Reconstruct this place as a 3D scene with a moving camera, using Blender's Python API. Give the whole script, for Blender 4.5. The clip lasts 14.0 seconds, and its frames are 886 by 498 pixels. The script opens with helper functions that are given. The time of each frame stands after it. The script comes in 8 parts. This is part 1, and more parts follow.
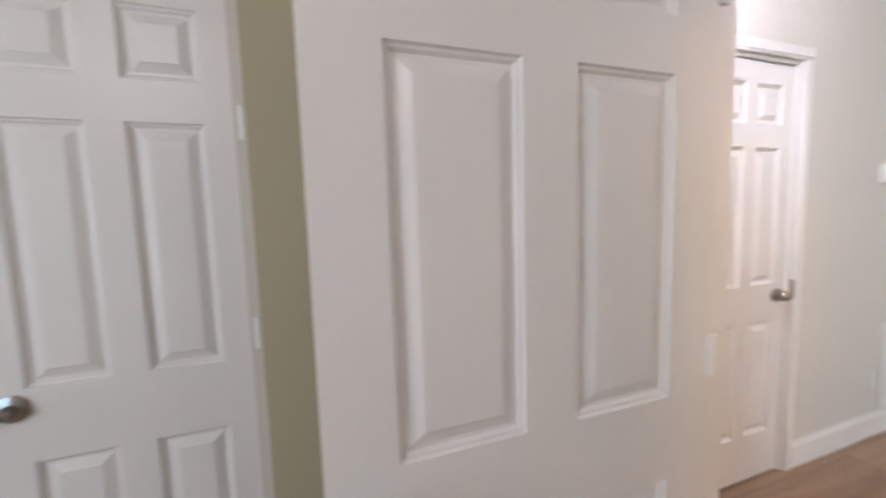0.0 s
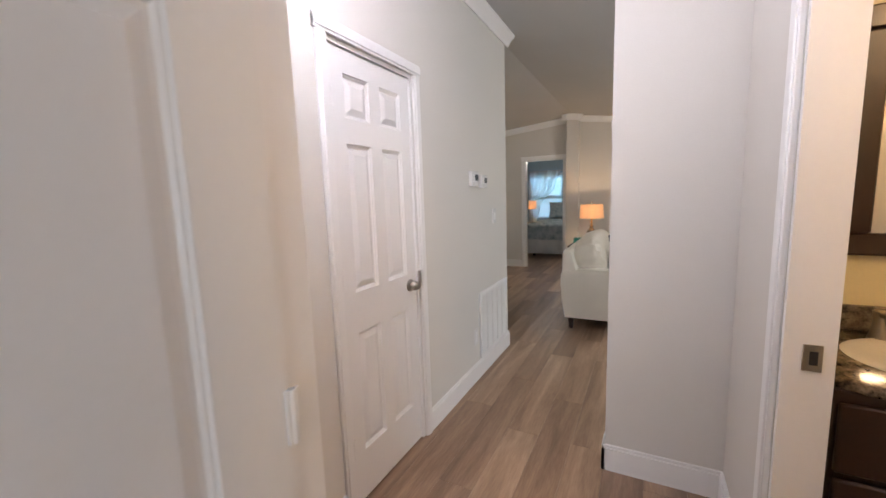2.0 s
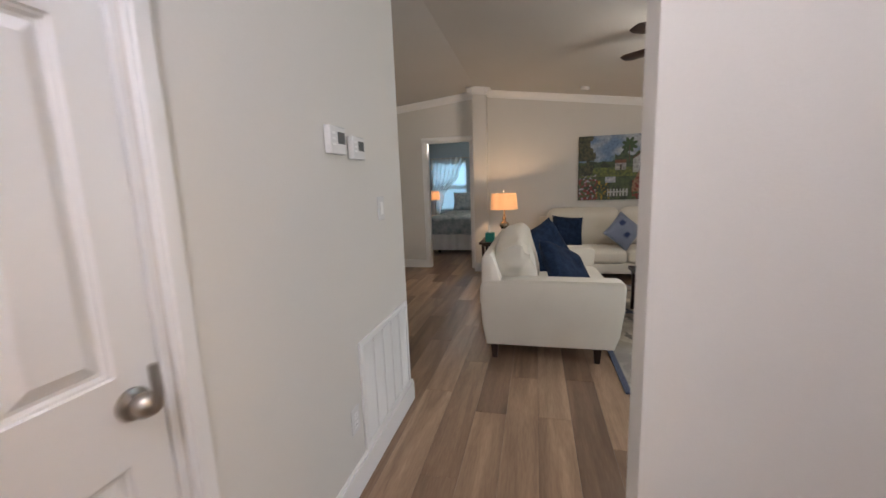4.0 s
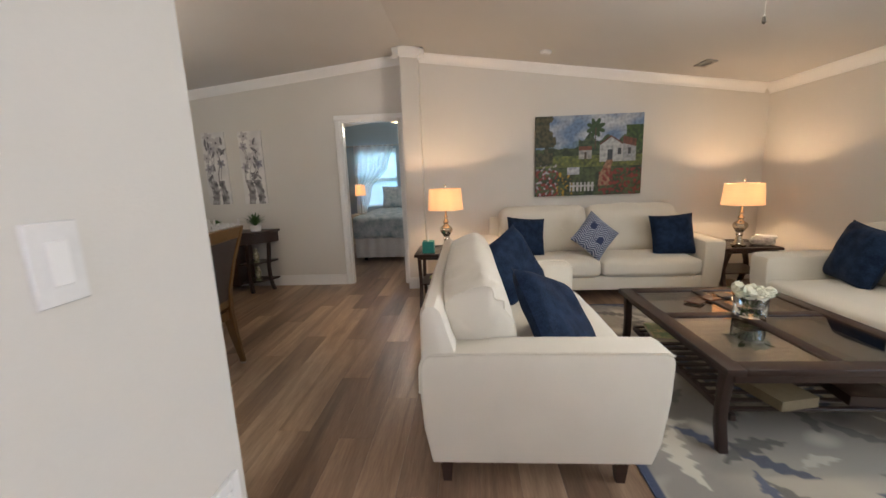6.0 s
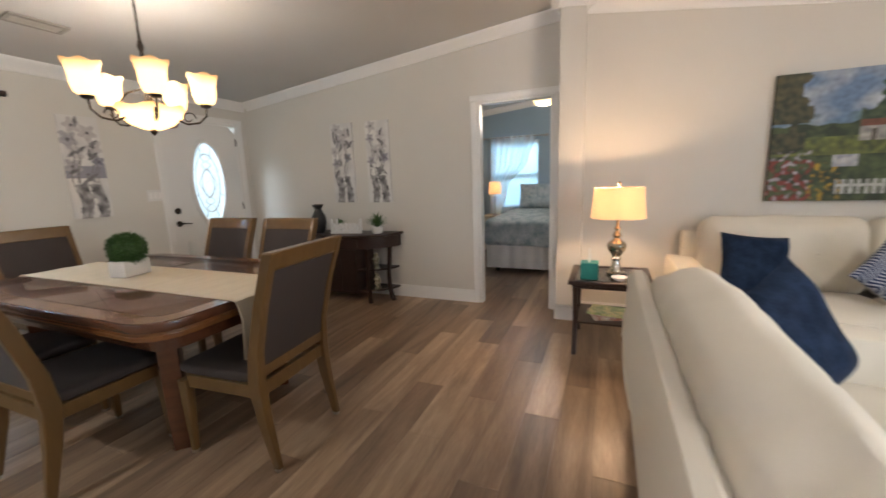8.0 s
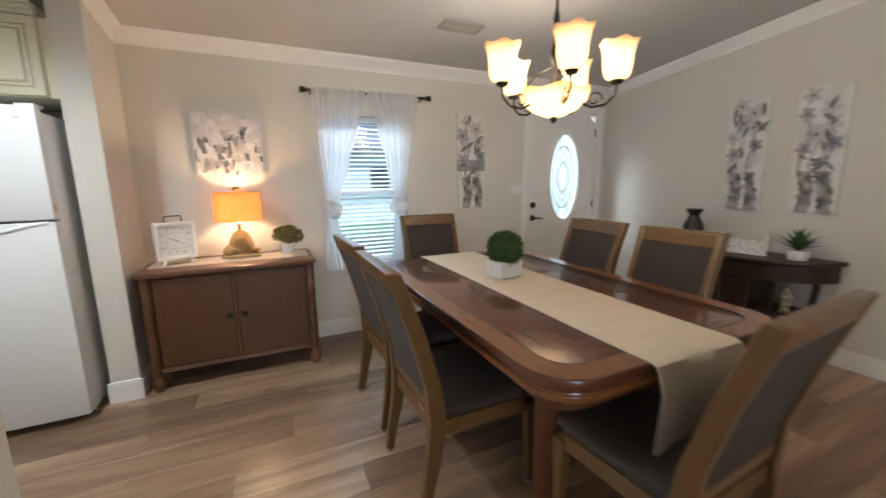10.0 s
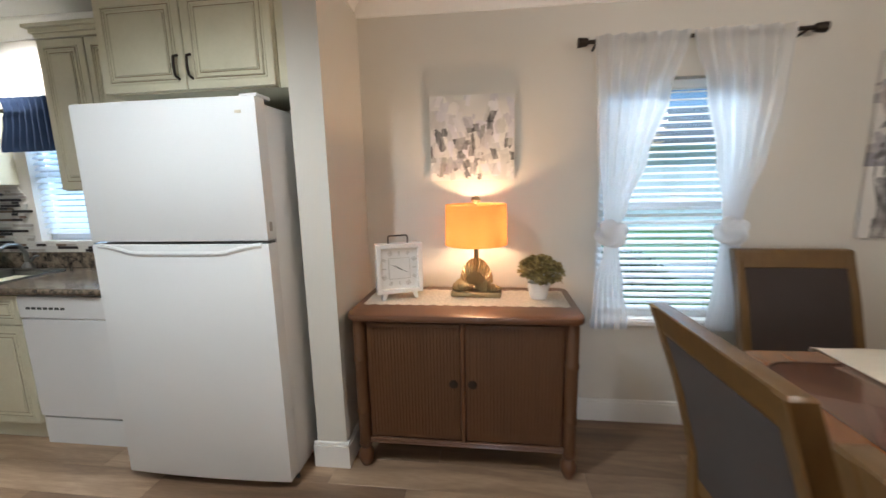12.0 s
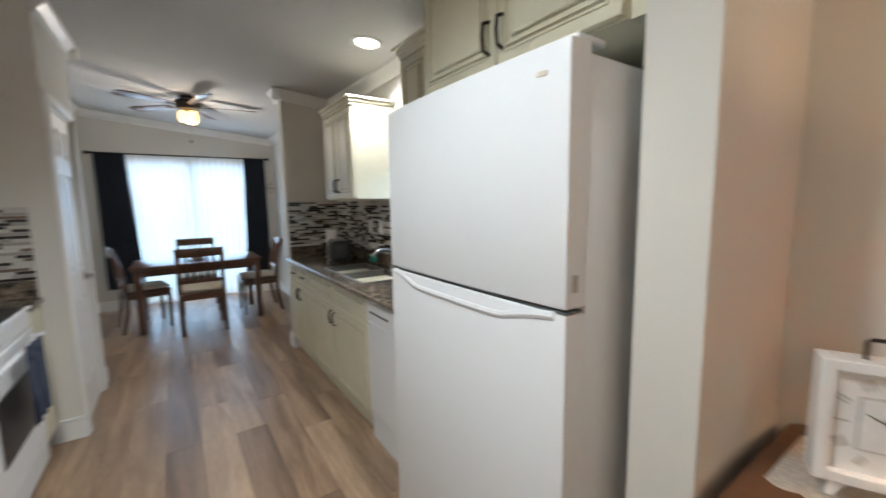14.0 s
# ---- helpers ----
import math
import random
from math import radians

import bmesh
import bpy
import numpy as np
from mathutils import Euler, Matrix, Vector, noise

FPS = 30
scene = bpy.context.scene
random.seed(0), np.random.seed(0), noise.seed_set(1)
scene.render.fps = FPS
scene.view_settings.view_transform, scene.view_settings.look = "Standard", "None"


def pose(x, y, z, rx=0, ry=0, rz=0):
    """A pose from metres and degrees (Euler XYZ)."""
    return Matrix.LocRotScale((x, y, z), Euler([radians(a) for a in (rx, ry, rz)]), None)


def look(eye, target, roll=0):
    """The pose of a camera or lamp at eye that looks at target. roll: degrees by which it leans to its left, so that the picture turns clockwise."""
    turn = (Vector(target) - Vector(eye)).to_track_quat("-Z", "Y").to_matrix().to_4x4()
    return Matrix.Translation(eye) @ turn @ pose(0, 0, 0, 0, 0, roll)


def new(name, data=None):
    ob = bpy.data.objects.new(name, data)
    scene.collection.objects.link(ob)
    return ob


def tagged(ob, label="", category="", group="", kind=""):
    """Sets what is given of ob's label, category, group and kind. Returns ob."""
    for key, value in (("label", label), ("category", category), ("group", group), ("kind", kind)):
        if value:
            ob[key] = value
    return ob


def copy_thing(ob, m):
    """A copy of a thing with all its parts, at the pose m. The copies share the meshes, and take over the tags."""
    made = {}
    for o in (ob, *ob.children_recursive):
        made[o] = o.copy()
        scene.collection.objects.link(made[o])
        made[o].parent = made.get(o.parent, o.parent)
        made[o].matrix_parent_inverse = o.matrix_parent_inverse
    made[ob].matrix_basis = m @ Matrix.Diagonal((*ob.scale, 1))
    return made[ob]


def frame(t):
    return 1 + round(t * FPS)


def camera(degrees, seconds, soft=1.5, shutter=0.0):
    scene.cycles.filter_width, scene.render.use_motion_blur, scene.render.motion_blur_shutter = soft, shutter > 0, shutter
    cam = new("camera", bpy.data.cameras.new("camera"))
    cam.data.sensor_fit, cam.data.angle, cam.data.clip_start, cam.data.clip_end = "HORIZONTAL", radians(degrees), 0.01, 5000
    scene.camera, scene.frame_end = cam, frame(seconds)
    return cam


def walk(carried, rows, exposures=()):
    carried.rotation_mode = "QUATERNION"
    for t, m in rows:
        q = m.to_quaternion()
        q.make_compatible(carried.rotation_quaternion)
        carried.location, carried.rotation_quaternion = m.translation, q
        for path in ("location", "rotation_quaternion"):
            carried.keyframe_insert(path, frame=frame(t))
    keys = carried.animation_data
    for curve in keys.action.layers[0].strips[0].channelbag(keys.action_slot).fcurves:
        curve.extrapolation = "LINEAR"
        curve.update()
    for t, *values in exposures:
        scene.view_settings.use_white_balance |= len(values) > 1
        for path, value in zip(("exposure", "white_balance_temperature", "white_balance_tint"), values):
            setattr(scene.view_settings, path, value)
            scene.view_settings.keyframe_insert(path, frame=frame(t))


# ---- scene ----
cam = camera(97.1, 14.0, shutter=0.4)
PATH = [
    (0, (0.695, 0.658, 1.39), (1.381, 2.527, 1.199), -1.8),
    (0.5, (0.768, 0.632, 1.392), (1.967, 2.219, 1.187), -1.9),
    (1, (0.811, 0.624, 1.388), (2.295, 1.946, 1.172), -1.9),
    (1.5, (0.933, 0.672, 1.385), (2.59, 1.764, 1.149), -1.6),
    (2, (1.11, 0.74, 1.4), (2.867, 1.655, 1.138), -1.9),
    (2.5, (1.296, 0.843, 1.376), (3.119, 1.609, 1.09), -1.7),
    (3, (1.575, 0.947, 1.374), (3.438, 1.601, 1.071), -1.7),
    (3.5, (1.927, 0.994, 1.364), (3.82, 1.558, 1.06), -2.0),
    (4, (2.322, 1.094, 1.333), (4.241, 1.553, 1.017), -2.1),
    (6.3, (3.882, 1.306, 1.336), (5.844, 1.431, 0.969), -2.1),
    (6.5, (4.01, 1.328, 1.331), (5.973, 1.465, 0.97), -2.0),
    (7, (4.285, 1.39, 1.328), (6.237, 1.631, 0.962), -2.0),
    (7.5, (4.516, 1.467, 1.323), (6.427, 1.937, 0.965), -2.0),
    (8, (4.696, 1.603, 1.317), (6.51, 2.366, 0.962), -2.1),
    (8.5, (4.825, 1.77, 1.337), (6.464, 2.86, 0.983), -2.0),
    (9, (4.948, 1.949, 1.328), (6.325, 3.36, 0.993), -1.8),
    (11.3, (4.82, 3.252, 1.402), (4.932, 5.214, 1.033), -1.0),
    (11.5, (4.825, 3.373, 1.397), (4.827, 5.34, 1.039), -1.2),
    (12, (4.8, 3.69, 1.399), (4.553, 5.646, 1.066), -1.3),
    (12.5, (4.724, 3.965, 1.388), (4.22, 5.874, 1.072), -1.4),
    (13, (4.612, 4.232, 1.406), (3.803, 6.038, 1.115), -1.4),
    (13.5, (4.491, 4.436, 1.415), (3.283, 6.008, 1.149), -1.4),
    (14, (4.419, 4.503, 1.423), (2.78, 5.624, 1.18), -1.0),
]
EXPO = [(0.0, -0.3), (1.0, -0.52), (2.0, -0.58), (3.0, -0.7), (4.0, -0.66), (6.5, 0.02), (8.5, 0.2), (11.5, 0.05), (14.0, 0.0)]
walk(cam, [(t, look(eye, target, roll)) for t, eye, target, roll in PATH], EXPO)

# ---- light ----
world = bpy.data.worlds.new("sky")
scene.world = world
world.use_nodes = True
_n = world.node_tree.nodes
_sky = _n.new("ShaderNodeTexSky")
_sky.sky_type, _sky.sun_disc = "NISHITA", False
_sky.sun_elevation, _sky.sun_rotation = radians(48), radians(150)
world.node_tree.links.new(_sky.outputs[0], _n["Background"].inputs[0])
_n["Background"].inputs[1].default_value = 0.15
sun = new("sun", bpy.data.lights.new("sun", "SUN"))
sun.data.energy, sun.data.angle, sun.data.color = 5.0, radians(0.6), (1, 0.95, 0.88)
sun.matrix_world = look((0, -20, 25), (3, 0, 0))
WARM, SOFTWARM, COOL = (1.0, 0.66, 0.39), (1.0, 0.92, 0.83), (0.84, 0.91, 1.0)


def lamp(name, x, y, z, watts, colour=SOFTWARM, radius=0.04):
    ob = new(name, bpy.data.lights.new(name, "POINT"))
    ob.data.energy, ob.data.color, ob.data.shadow_soft_size = watts, colour, radius
    ob.location = (x, y, z)
    return ob


def downspot(name, x, y, z, watts, colour):
    ob = new(name, bpy.data.lights.new(name, "SPOT"))
    ob.data.energy, ob.data.color, ob.data.shadow_soft_size = watts, colour, 0.07
    ob.data.spot_size, ob.data.spot_blend = radians(150), 0.7
    ob.location = (x, y, z)
    return ob


def area(name, m, w, h, watts, colour=COOL):
    ob = new(name, bpy.data.lights.new(name, "AREA"))
    ob.data.shape, ob.data.size, ob.data.size_y, ob.data.energy, ob.data.color = "RECTANGLE", w, h, watts, colour
    ob.matrix_world = m
    return ob


# ---- materials ----
def material(name, c, rough=0.5, metal=0.0, c2=None, scale=6.0, fine=90.0, bump=0.06, spread=0.5, coat=0.0, stretch=(1, 1, 1), per_object=0.0, sheen=0.0, spec=0.5):
    """A base colour that drifts between c and c2 at a coarse and a fine scale, with fine relief."""
    m = bpy.data.materials.new(name)
    m.use_nodes = True
    nt = m.node_tree
    N, L = nt.nodes, nt.links
    b = N["Principled BSDF"]
    b.inputs["Roughness"].default_value, b.inputs["Metallic"].default_value = rough, metal
    b.inputs["Coat Weight"].default_value, b.inputs["Sheen Weight"].default_value = coat, sheen
    b.inputs["Specular IOR Level"].default_value = spec
    c2 = c2 or tuple(v * 0.86 for v in c)
    co = N.new("ShaderNodeTexCoord")
    mp = N.new("ShaderNodeMapping")
    mp.inputs["Scale"].default_value = stretch
    L.new(co.outputs["Object"], mp.inputs["Vector"])
    n1, n2 = N.new("ShaderNodeTexNoise"), N.new("ShaderNodeTexNoise")
    n1.inputs["Scale"].default_value, n2.inputs["Scale"].default_value = scale, fine
    n1.inputs["Detail"].default_value, n2.inputs["Detail"].default_value = 5, 3
    for n in (n1, n2):
        L.new(mp.outputs[0], n.inputs["Vector"])
    mx = N.new("ShaderNodeMath")
    mx.operation = "MULTIPLY_ADD"
    mx.inputs[1].default_value, mx.inputs[2].default_value = 0.35, 0.0
    L.new(n2.outputs["Fac"], mx.inputs[0])
    ad = N.new("ShaderNodeMath")
    ad.operation = "MULTIPLY_ADD"
    ad.inputs[1].default_value = 0.65
    L.new(n1.outputs["Fac"], ad.inputs[0])
    L.new(mx.outputs[0], ad.inputs[2])
    rp = N.new("ShaderNodeValToRGB")
    rp.color_ramp.elements[0].position, rp.color_ramp.elements[1].position = 0.5 - spread / 2, 0.5 + spread / 2
    rp.color_ramp.elements[0].color, rp.color_ramp.elements[1].color = (*c2, 1), (*c, 1)
    L.new(ad.outputs[0], rp.inputs[0])
    out = rp.outputs[0]
    if per_object:
        oi, hs, mr = N.new("ShaderNodeObjectInfo"), N.new("ShaderNodeHueSaturation"), N.new("ShaderNodeMapRange")
        mr.inputs["To Min"].default_value, mr.inputs["To Max"].default_value = 1 - per_object, 1 + per_object
        L.new(oi.outputs["Random"], mr.inputs["Value"])
        L.new(mr.outputs[0], hs.inputs["Value"])
        L.new(out, hs.inputs["Color"])
        out = hs.outputs[0]
    L.new(out, b.inputs["Base Color"])
    if bump:
        bp = N.new("ShaderNodeBump")
        bp.inputs["Strength"].default_value, bp.inputs["Distance"].default_value = bump, 0.004
        L.new(n2.outputs["Fac"], bp.inputs["Height"])
        L.new(bp.outputs[0], b.inputs["Normal"])
    return m


def glow(name, c, strength, base=(0.8, 0.75, 0.65)):
    m = bpy.data.materials.new(name)
    m.use_nodes = True
    b = m.node_tree.nodes["Principled BSDF"]
    b.inputs["Base Color"].default_value, b.inputs["Roughness"].default_value = (*base, 1), 0.4
    b.inputs["Emission Color"].default_value, b.inputs["Emission Strength"].default_value = (*c, 1), strength
    return m


def sheer(name, c, thin=0.35, weave=0.0):
    """Thin cloth: part see-through, the rest half diffuse, half translucent."""
    m = bpy.data.materials.new(name)
    m.use_nodes = True
    N, L = m.node_tree.nodes, m.node_tree.links
    N.remove(N["Principled BSDF"])
    d, t, a, p, x = (N.new(k) for k in ("ShaderNodeBsdfDiffuse", "ShaderNodeBsdfTranslucent", "ShaderNodeMixShader", "ShaderNodeBsdfTransparent", "ShaderNodeMixShader"))
    d.inputs[0].default_value = t.inputs[0].default_value = (*c, 1)
    L.new(d.outputs[0], a.inputs[1]), L.new(t.outputs[0], a.inputs[2])
    L.new(a.outputs[0], x.inputs[1]), L.new(p.outputs[0], x.inputs[2])
    x.inputs[0].default_value = thin
    if weave:
        co, n = N.new("ShaderNodeTexCoord"), N.new("ShaderNodeTexVoronoi")
        n.inputs["Scale"].default_value = weave
        mr = N.new("ShaderNodeMapRange")
        mr.inputs["From Min"].default_value, mr.inputs["From Max"].default_value = 0.25, 0.6
        mr.inputs["To Min"].default_value, mr.inputs["To Max"].default_value = 0.0, 0.16
        L.new(co.outputs["Object"], n.inputs["Vector"]), L.new(n.outputs["Distance"], mr.inputs[0]), L.new(mr.outputs[0], x.inputs[0])
    L.new(x.outputs[0], N["Material Output"].inputs[0])
    return m


def glass(name, tint=(1, 1, 1), rough=0.0):
    m = bpy.data.materials.new(name)
    m.use_nodes = True
    b = m.node_tree.nodes["Principled BSDF"]
    b.inputs["Base Color"].default_value, b.inputs["Roughness"].default_value = (*tint, 1), rough
    b.inputs["Transmission Weight"].default_value, b.inputs["IOR"].default_value = 1.0, 1.45
    return m


# The default blue tint puts the cool daylight into the glass colour.
def pane(name, tint=(0.72, 0.87, 1.0), gloss=0.12):
    m = bpy.data.materials.new(name)
    m.use_nodes = True
    N, L = m.node_tree.nodes, m.node_tree.links
    N.remove(N["Principled BSDF"])
    t, g, x = N.new("ShaderNodeBsdfTransparent"), N.new("ShaderNodeBsdfGlossy"), N.new("ShaderNodeMixShader")
    t.inputs[0].default_value, g.inputs["Roughness"].default_value = (*tint, 1), 0.02
    x.inputs[0].default_value = gloss
    L.new(t.outputs[0], x.inputs[1]), L.new(g.outputs[0], x.inputs[2]), L.new(x.outputs[0], N["Material Output"].inputs[0])
    return m


WALL = material("wall_paint", (0.66, 0.63, 0.58), 0.75, c2=(0.62, 0.595, 0.545), scale=1.3, fine=160, bump=0.12)
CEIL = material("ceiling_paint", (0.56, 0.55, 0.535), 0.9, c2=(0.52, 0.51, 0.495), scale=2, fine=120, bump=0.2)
TRIM = material("trim_gloss", (0.82, 0.81, 0.79), 0.32, c2=(0.78, 0.77, 0.75), scale=3, fine=60, bump=0.02)
DOORW = material("door_white", (0.80, 0.79, 0.77), 0.36, c2=(0.765, 0.755, 0.735), scale=2, fine=70, bump=0.03)
BLUE = material("bedroom_paint", (0.36, 0.47, 0.56), 0.8, scale=1.2, fine=150, bump=0.1)
OLIVE = material("tan_wall_colour", (0.50, 0.46, 0.32), 0.8, scale=1.2, fine=150, bump=0.1)
YELLOW = material("bath_paint", (0.72, 0.64, 0.42), 0.7, scale=1.2, fine=150, bump=0.1)
NICKEL = material("satin_nickel", (0.45, 0.42, 0.38), 0.3, 1.0, scale=20, fine=300, bump=0.02)
DARKMETAL = material("dark_bronze", (0.06, 0.048, 0.04), 0.42, 0.9, c2=(0.035, 0.028, 0.022), scale=20, fine=200)
BLACK = material("black_plastic", (0.015, 0.015, 0.016), 0.35, scale=10, fine=200)
CREAM = material("sofa_fabric", (0.74, 0.69, 0.585), 0.85, c2=(0.665, 0.615, 0.515), scale=4, fine=420, bump=0.35, sheen=0.2)
NAVY = material("navy_velvet", (0.004, 0.011, 0.030), 0.7, c2=(0.014, 0.030, 0.066), scale=15, fine=120, bump=0.5, sheen=0.02, spread=0.22, spec=0.12)
ESPRESSO = material("espresso_wood", (0.034, 0.015, 0.010), 0.38, c2=(0.018, 0.008, 0.006), scale=3, fine=40, stretch=(1, 8, 8), bump=0.03, coat=0.05)
MAHOG = material("mahogany", (0.13, 0.048, 0.022), 0.25, c2=(0.065, 0.022, 0.012), scale=3, fine=45, stretch=(8, 1, 8), bump=0.03, coat=0.5)
HONEY = material("honey_wood", (0.155, 0.084, 0.026), 0.36, c2=(0.100, 0.050, 0.015), scale=4, fine=50, stretch=(8, 8, 1), bump=0.04, coat=0.25)
BROWNFAB = material("brown_upholstery", (0.052, 0.038, 0.034), 0.85, c2=(0.036, 0.026, 0.024), scale=5, fine=400, bump=0.3, sheen=0.05)
CLAY = material("sideboard_wood", (0.145, 0.062, 0.028), 0.38, c2=(0.095, 0.038, 0.018), scale=3, fine=45, stretch=(1, 8, 8), bump=0.05, coat=0.2)
LINEN = material("linen_runner", (0.66, 0.59, 0.47), 0.9, c2=(0.55, 0.48, 0.37), scale=6, fine=200, stretch=(1, 6, 1), bump=0.4)
WHITE = material("white_ceramic", (0.80, 0.79, 0.77), 0.25, scale=6, fine=90, bump=0.02)
APPL = material("appliance_white", (0.78, 0.79, 0.80), 0.30, c2=(0.75, 0.76, 0.77), scale=2, fine=240, bump=0.03)
CABIN = material("cream_cabinet_paint", (0.68, 0.65, 0.50), 0.42, c2=(0.60, 0.565, 0.42), scale=5, fine=60, bump=0.04)
GLAZE = material("cabinet_glaze", (0.30, 0.25, 0.15), 0.5, scale=5, fine=60)
GRANITE = material("granite", (0.23, 0.18, 0.13), 0.14, c2=(0.018, 0.014, 0.012), scale=28, fine=120, bump=0.0, spread=0.22)
LEAF = material("leaf_green", (0.075, 0.15, 0.035), 0.55, c2=(0.03, 0.075, 0.018), scale=12, fine=90, bump=0.1)
BLIND = sheer("blind_vinyl", (0.90, 0.93, 0.96), 0.0)
SASH = material("sash_white", (0.82, 0.83, 0.85), 0.5, scale=4, fine=60, bump=0.0)
CEILVENT = material("ceiling_vent_metal", (0.34, 0.32, 0.29), 0.6, scale=4, fine=60)
PANE = pane("window_glass")
GLASS = glass("clear_glass", (0.93, 0.97, 0.96))


# ---- mesh helpers ----
def bx(bm, x0, x1, y0, y1, z0, z1, bev=0.0, seg=1):
    r = bmesh.ops.create_cube(bm, size=1.0, matrix=Matrix.LocRotScale(((x0 + x1) / 2, (y0 + y1) / 2, (z0 + z1) / 2), None, (abs(x1 - x0), abs(y1 - y0), abs(z1 - z0))))
    if bev:
        vs = set(r["verts"])
        es = [e for e in bm.edges if e.verts[0] in vs and e.verts[1] in vs]
        bmesh.ops.bevel(bm, geom=es, offset=bev, segments=seg, affect="EDGES", profile=0.5)
    return bm


def one(*a, **k):
    return bx(bmesh.new(), *a, **k)


def lathe(profile, seg=24, bm=None, x=0, y=0):
    """A solid of revolution about the upright axis from (radius, height) pairs."""
    bm = bm or bmesh.new()
    rings = [[bm.verts.new((x + r * math.cos(2 * math.pi * i / seg), y + r * math.sin(2 * math.pi * i / seg), z)) for i in range(seg)] for r, z in profile]
    for a, b in zip(rings, rings[1:]):
        for i in range(seg):
            bm.faces.new((a[i], a[(i + 1) % seg], b[(i + 1) % seg], b[i]))
    if profile[0][0] > 1e-4:
        bm.faces.new(rings[0][::-1])
    if profile[-1][0] > 1e-4:
        bm.faces.new(rings[-1])
    return bm


def tube(points, r, seg=8, bm=None, taper=None):
    """A round bar along points."""
    bm = bm or bmesh.new()
    pts = [Vector(p) for p in points]
    rings = []
    for i, p in enumerate(pts):
        d = (pts[min(i + 1, len(pts) - 1)] - pts[max(i - 1, 0)]).normalized()
        s = d.orthogonal().normalized() if i == 0 else (s - d * s.dot(d)).normalized()
        u = d.cross(s)
        rr = r if taper is None else r + (taper - r) * i / (len(pts) - 1)
        rings.append([bm.verts.new(p + rr * (math.cos(2 * math.pi * k / seg) * s + math.sin(2 * math.pi * k / seg) * u)) for k in range(seg)])
    for a, b in zip(rings, rings[1:]):
        for k in range(seg):
            bm.faces.new((a[k], a[(k + 1) % seg], b[(k + 1) % seg], b[k]))
    bm.faces.new(rings[0][::-1]), bm.faces.new(rings[-1])
    return bm


def prism(outline, z0, z1, bm=None, axis="z", bev=0.0):
    """An outline pushed from z0 to z1 along an axis: in z the outline is (x, y), in x (y, z), in y (x, z)."""
    bm = bm or bmesh.new()
    put = {"z": lambda a, b, c: (a, b, c), "x": lambda a, b, c: (c, a, b), "y": lambda a, b, c: (a, c, b)}[axis]
    lo = [bm.verts.new(put(a, b, z0)) for a, b in outline]
    hi = [bm.verts.new(put(a, b, z1)) for a, b in outline]
    n = len(lo)
    fs = [bm.faces.new((lo[i], lo[(i + 1) % n], hi[(i + 1) % n], hi[i])) for i in range(n)]
    fs += [bm.faces.new(lo[::-1]), bm.faces.new(hi)]
    bmesh.ops.recalc_face_normals(bm, faces=fs)
    if bev:
        es = list({e for f in fs[-2:] for e in f.edges})
        bmesh.ops.bevel(bm, geom=es, offset=bev, segments=2, affect="EDGES", profile=0.5)
    return bm


def link(name, bm, mat, smooth=True):
    me = bpy.data.meshes.new(name)
    bmesh.ops.recalc_face_normals(bm, faces=bm.faces)
    bm.to_mesh(me)
    bm.free()
    for mt in mat if isinstance(mat, (list, tuple)) else [mat]:
        me.materials.append(mt)
    if smooth:
        me.shade_smooth()
        me.set_sharp_from_angle(angle=radians(38))
    return new(name, me)


def part(name, bm, mat, parent, label="", smooth=True, m=None):
    ob = link(name, bm, mat, smooth)
    ob.parent = parent
    if m is not None:
        ob.matrix_basis = m
    return tagged(ob, label)


def thing(name, label, category, group="", m=None):
    ob = new(name)
    ob.empty_display_size = 0.1
    if m is not None:
        ob.matrix_basis = m
    return tagged(ob, label, category, group)


def setting(name, bm, mat, label="", category="", smooth=False):
    return tagged(link(name, bm, mat, smooth), label, category, kind="structure")


# ---- the shell ----
RIDGE, TOP, SN, SS = 1.95, 2.785, 0.104, 0.134


FALL = 0.011


def ceil_z(y, x=4.0):
    return (TOP - (y - RIDGE) * SN if y > RIDGE else TOP - (RIDGE - y) * SS) - FALL * (x - 4.0)


def wall(name, along, a0, a1, b0, b1, mat, holes=(), label="warm grey painted wall", top=None):
    """A wall along x or y from a0 to a1, b0 to b1 thick, up to the sloping ceiling; holes are (from, to, sill, head)."""
    bm = bmesh.new()
    cuts = sorted({a0, a1, *[h[0] for h in holes], *[h[1] for h in holes], *([RIDGE] if along == "y" and a0 < RIDGE < a1 else [])})
    for c0, c1 in zip(cuts, cuts[1:]):
        mid = (c0 + c1) / 2
        spans = [(0.0, 9.0)]
        for h in holes:
            if h[0] < mid < h[1]:
                spans = [(0.0, h[2])] * (h[2] > 0) + [(h[3], 9.0)]
        for z0, z1 in spans:
            if along == "x":
                bx(bm, c0, c1, b0, b1, z0, z1)
            else:
                bx(bm, b0, b1, c0, c1, z0, z1)
    for v in bm.verts:
        if v.co.z > 8:
            v.co.z = top if top else ceil_z(v.co.y, v.co.x) + 0.015
    return setting(name, bm, mat, label, "wall")


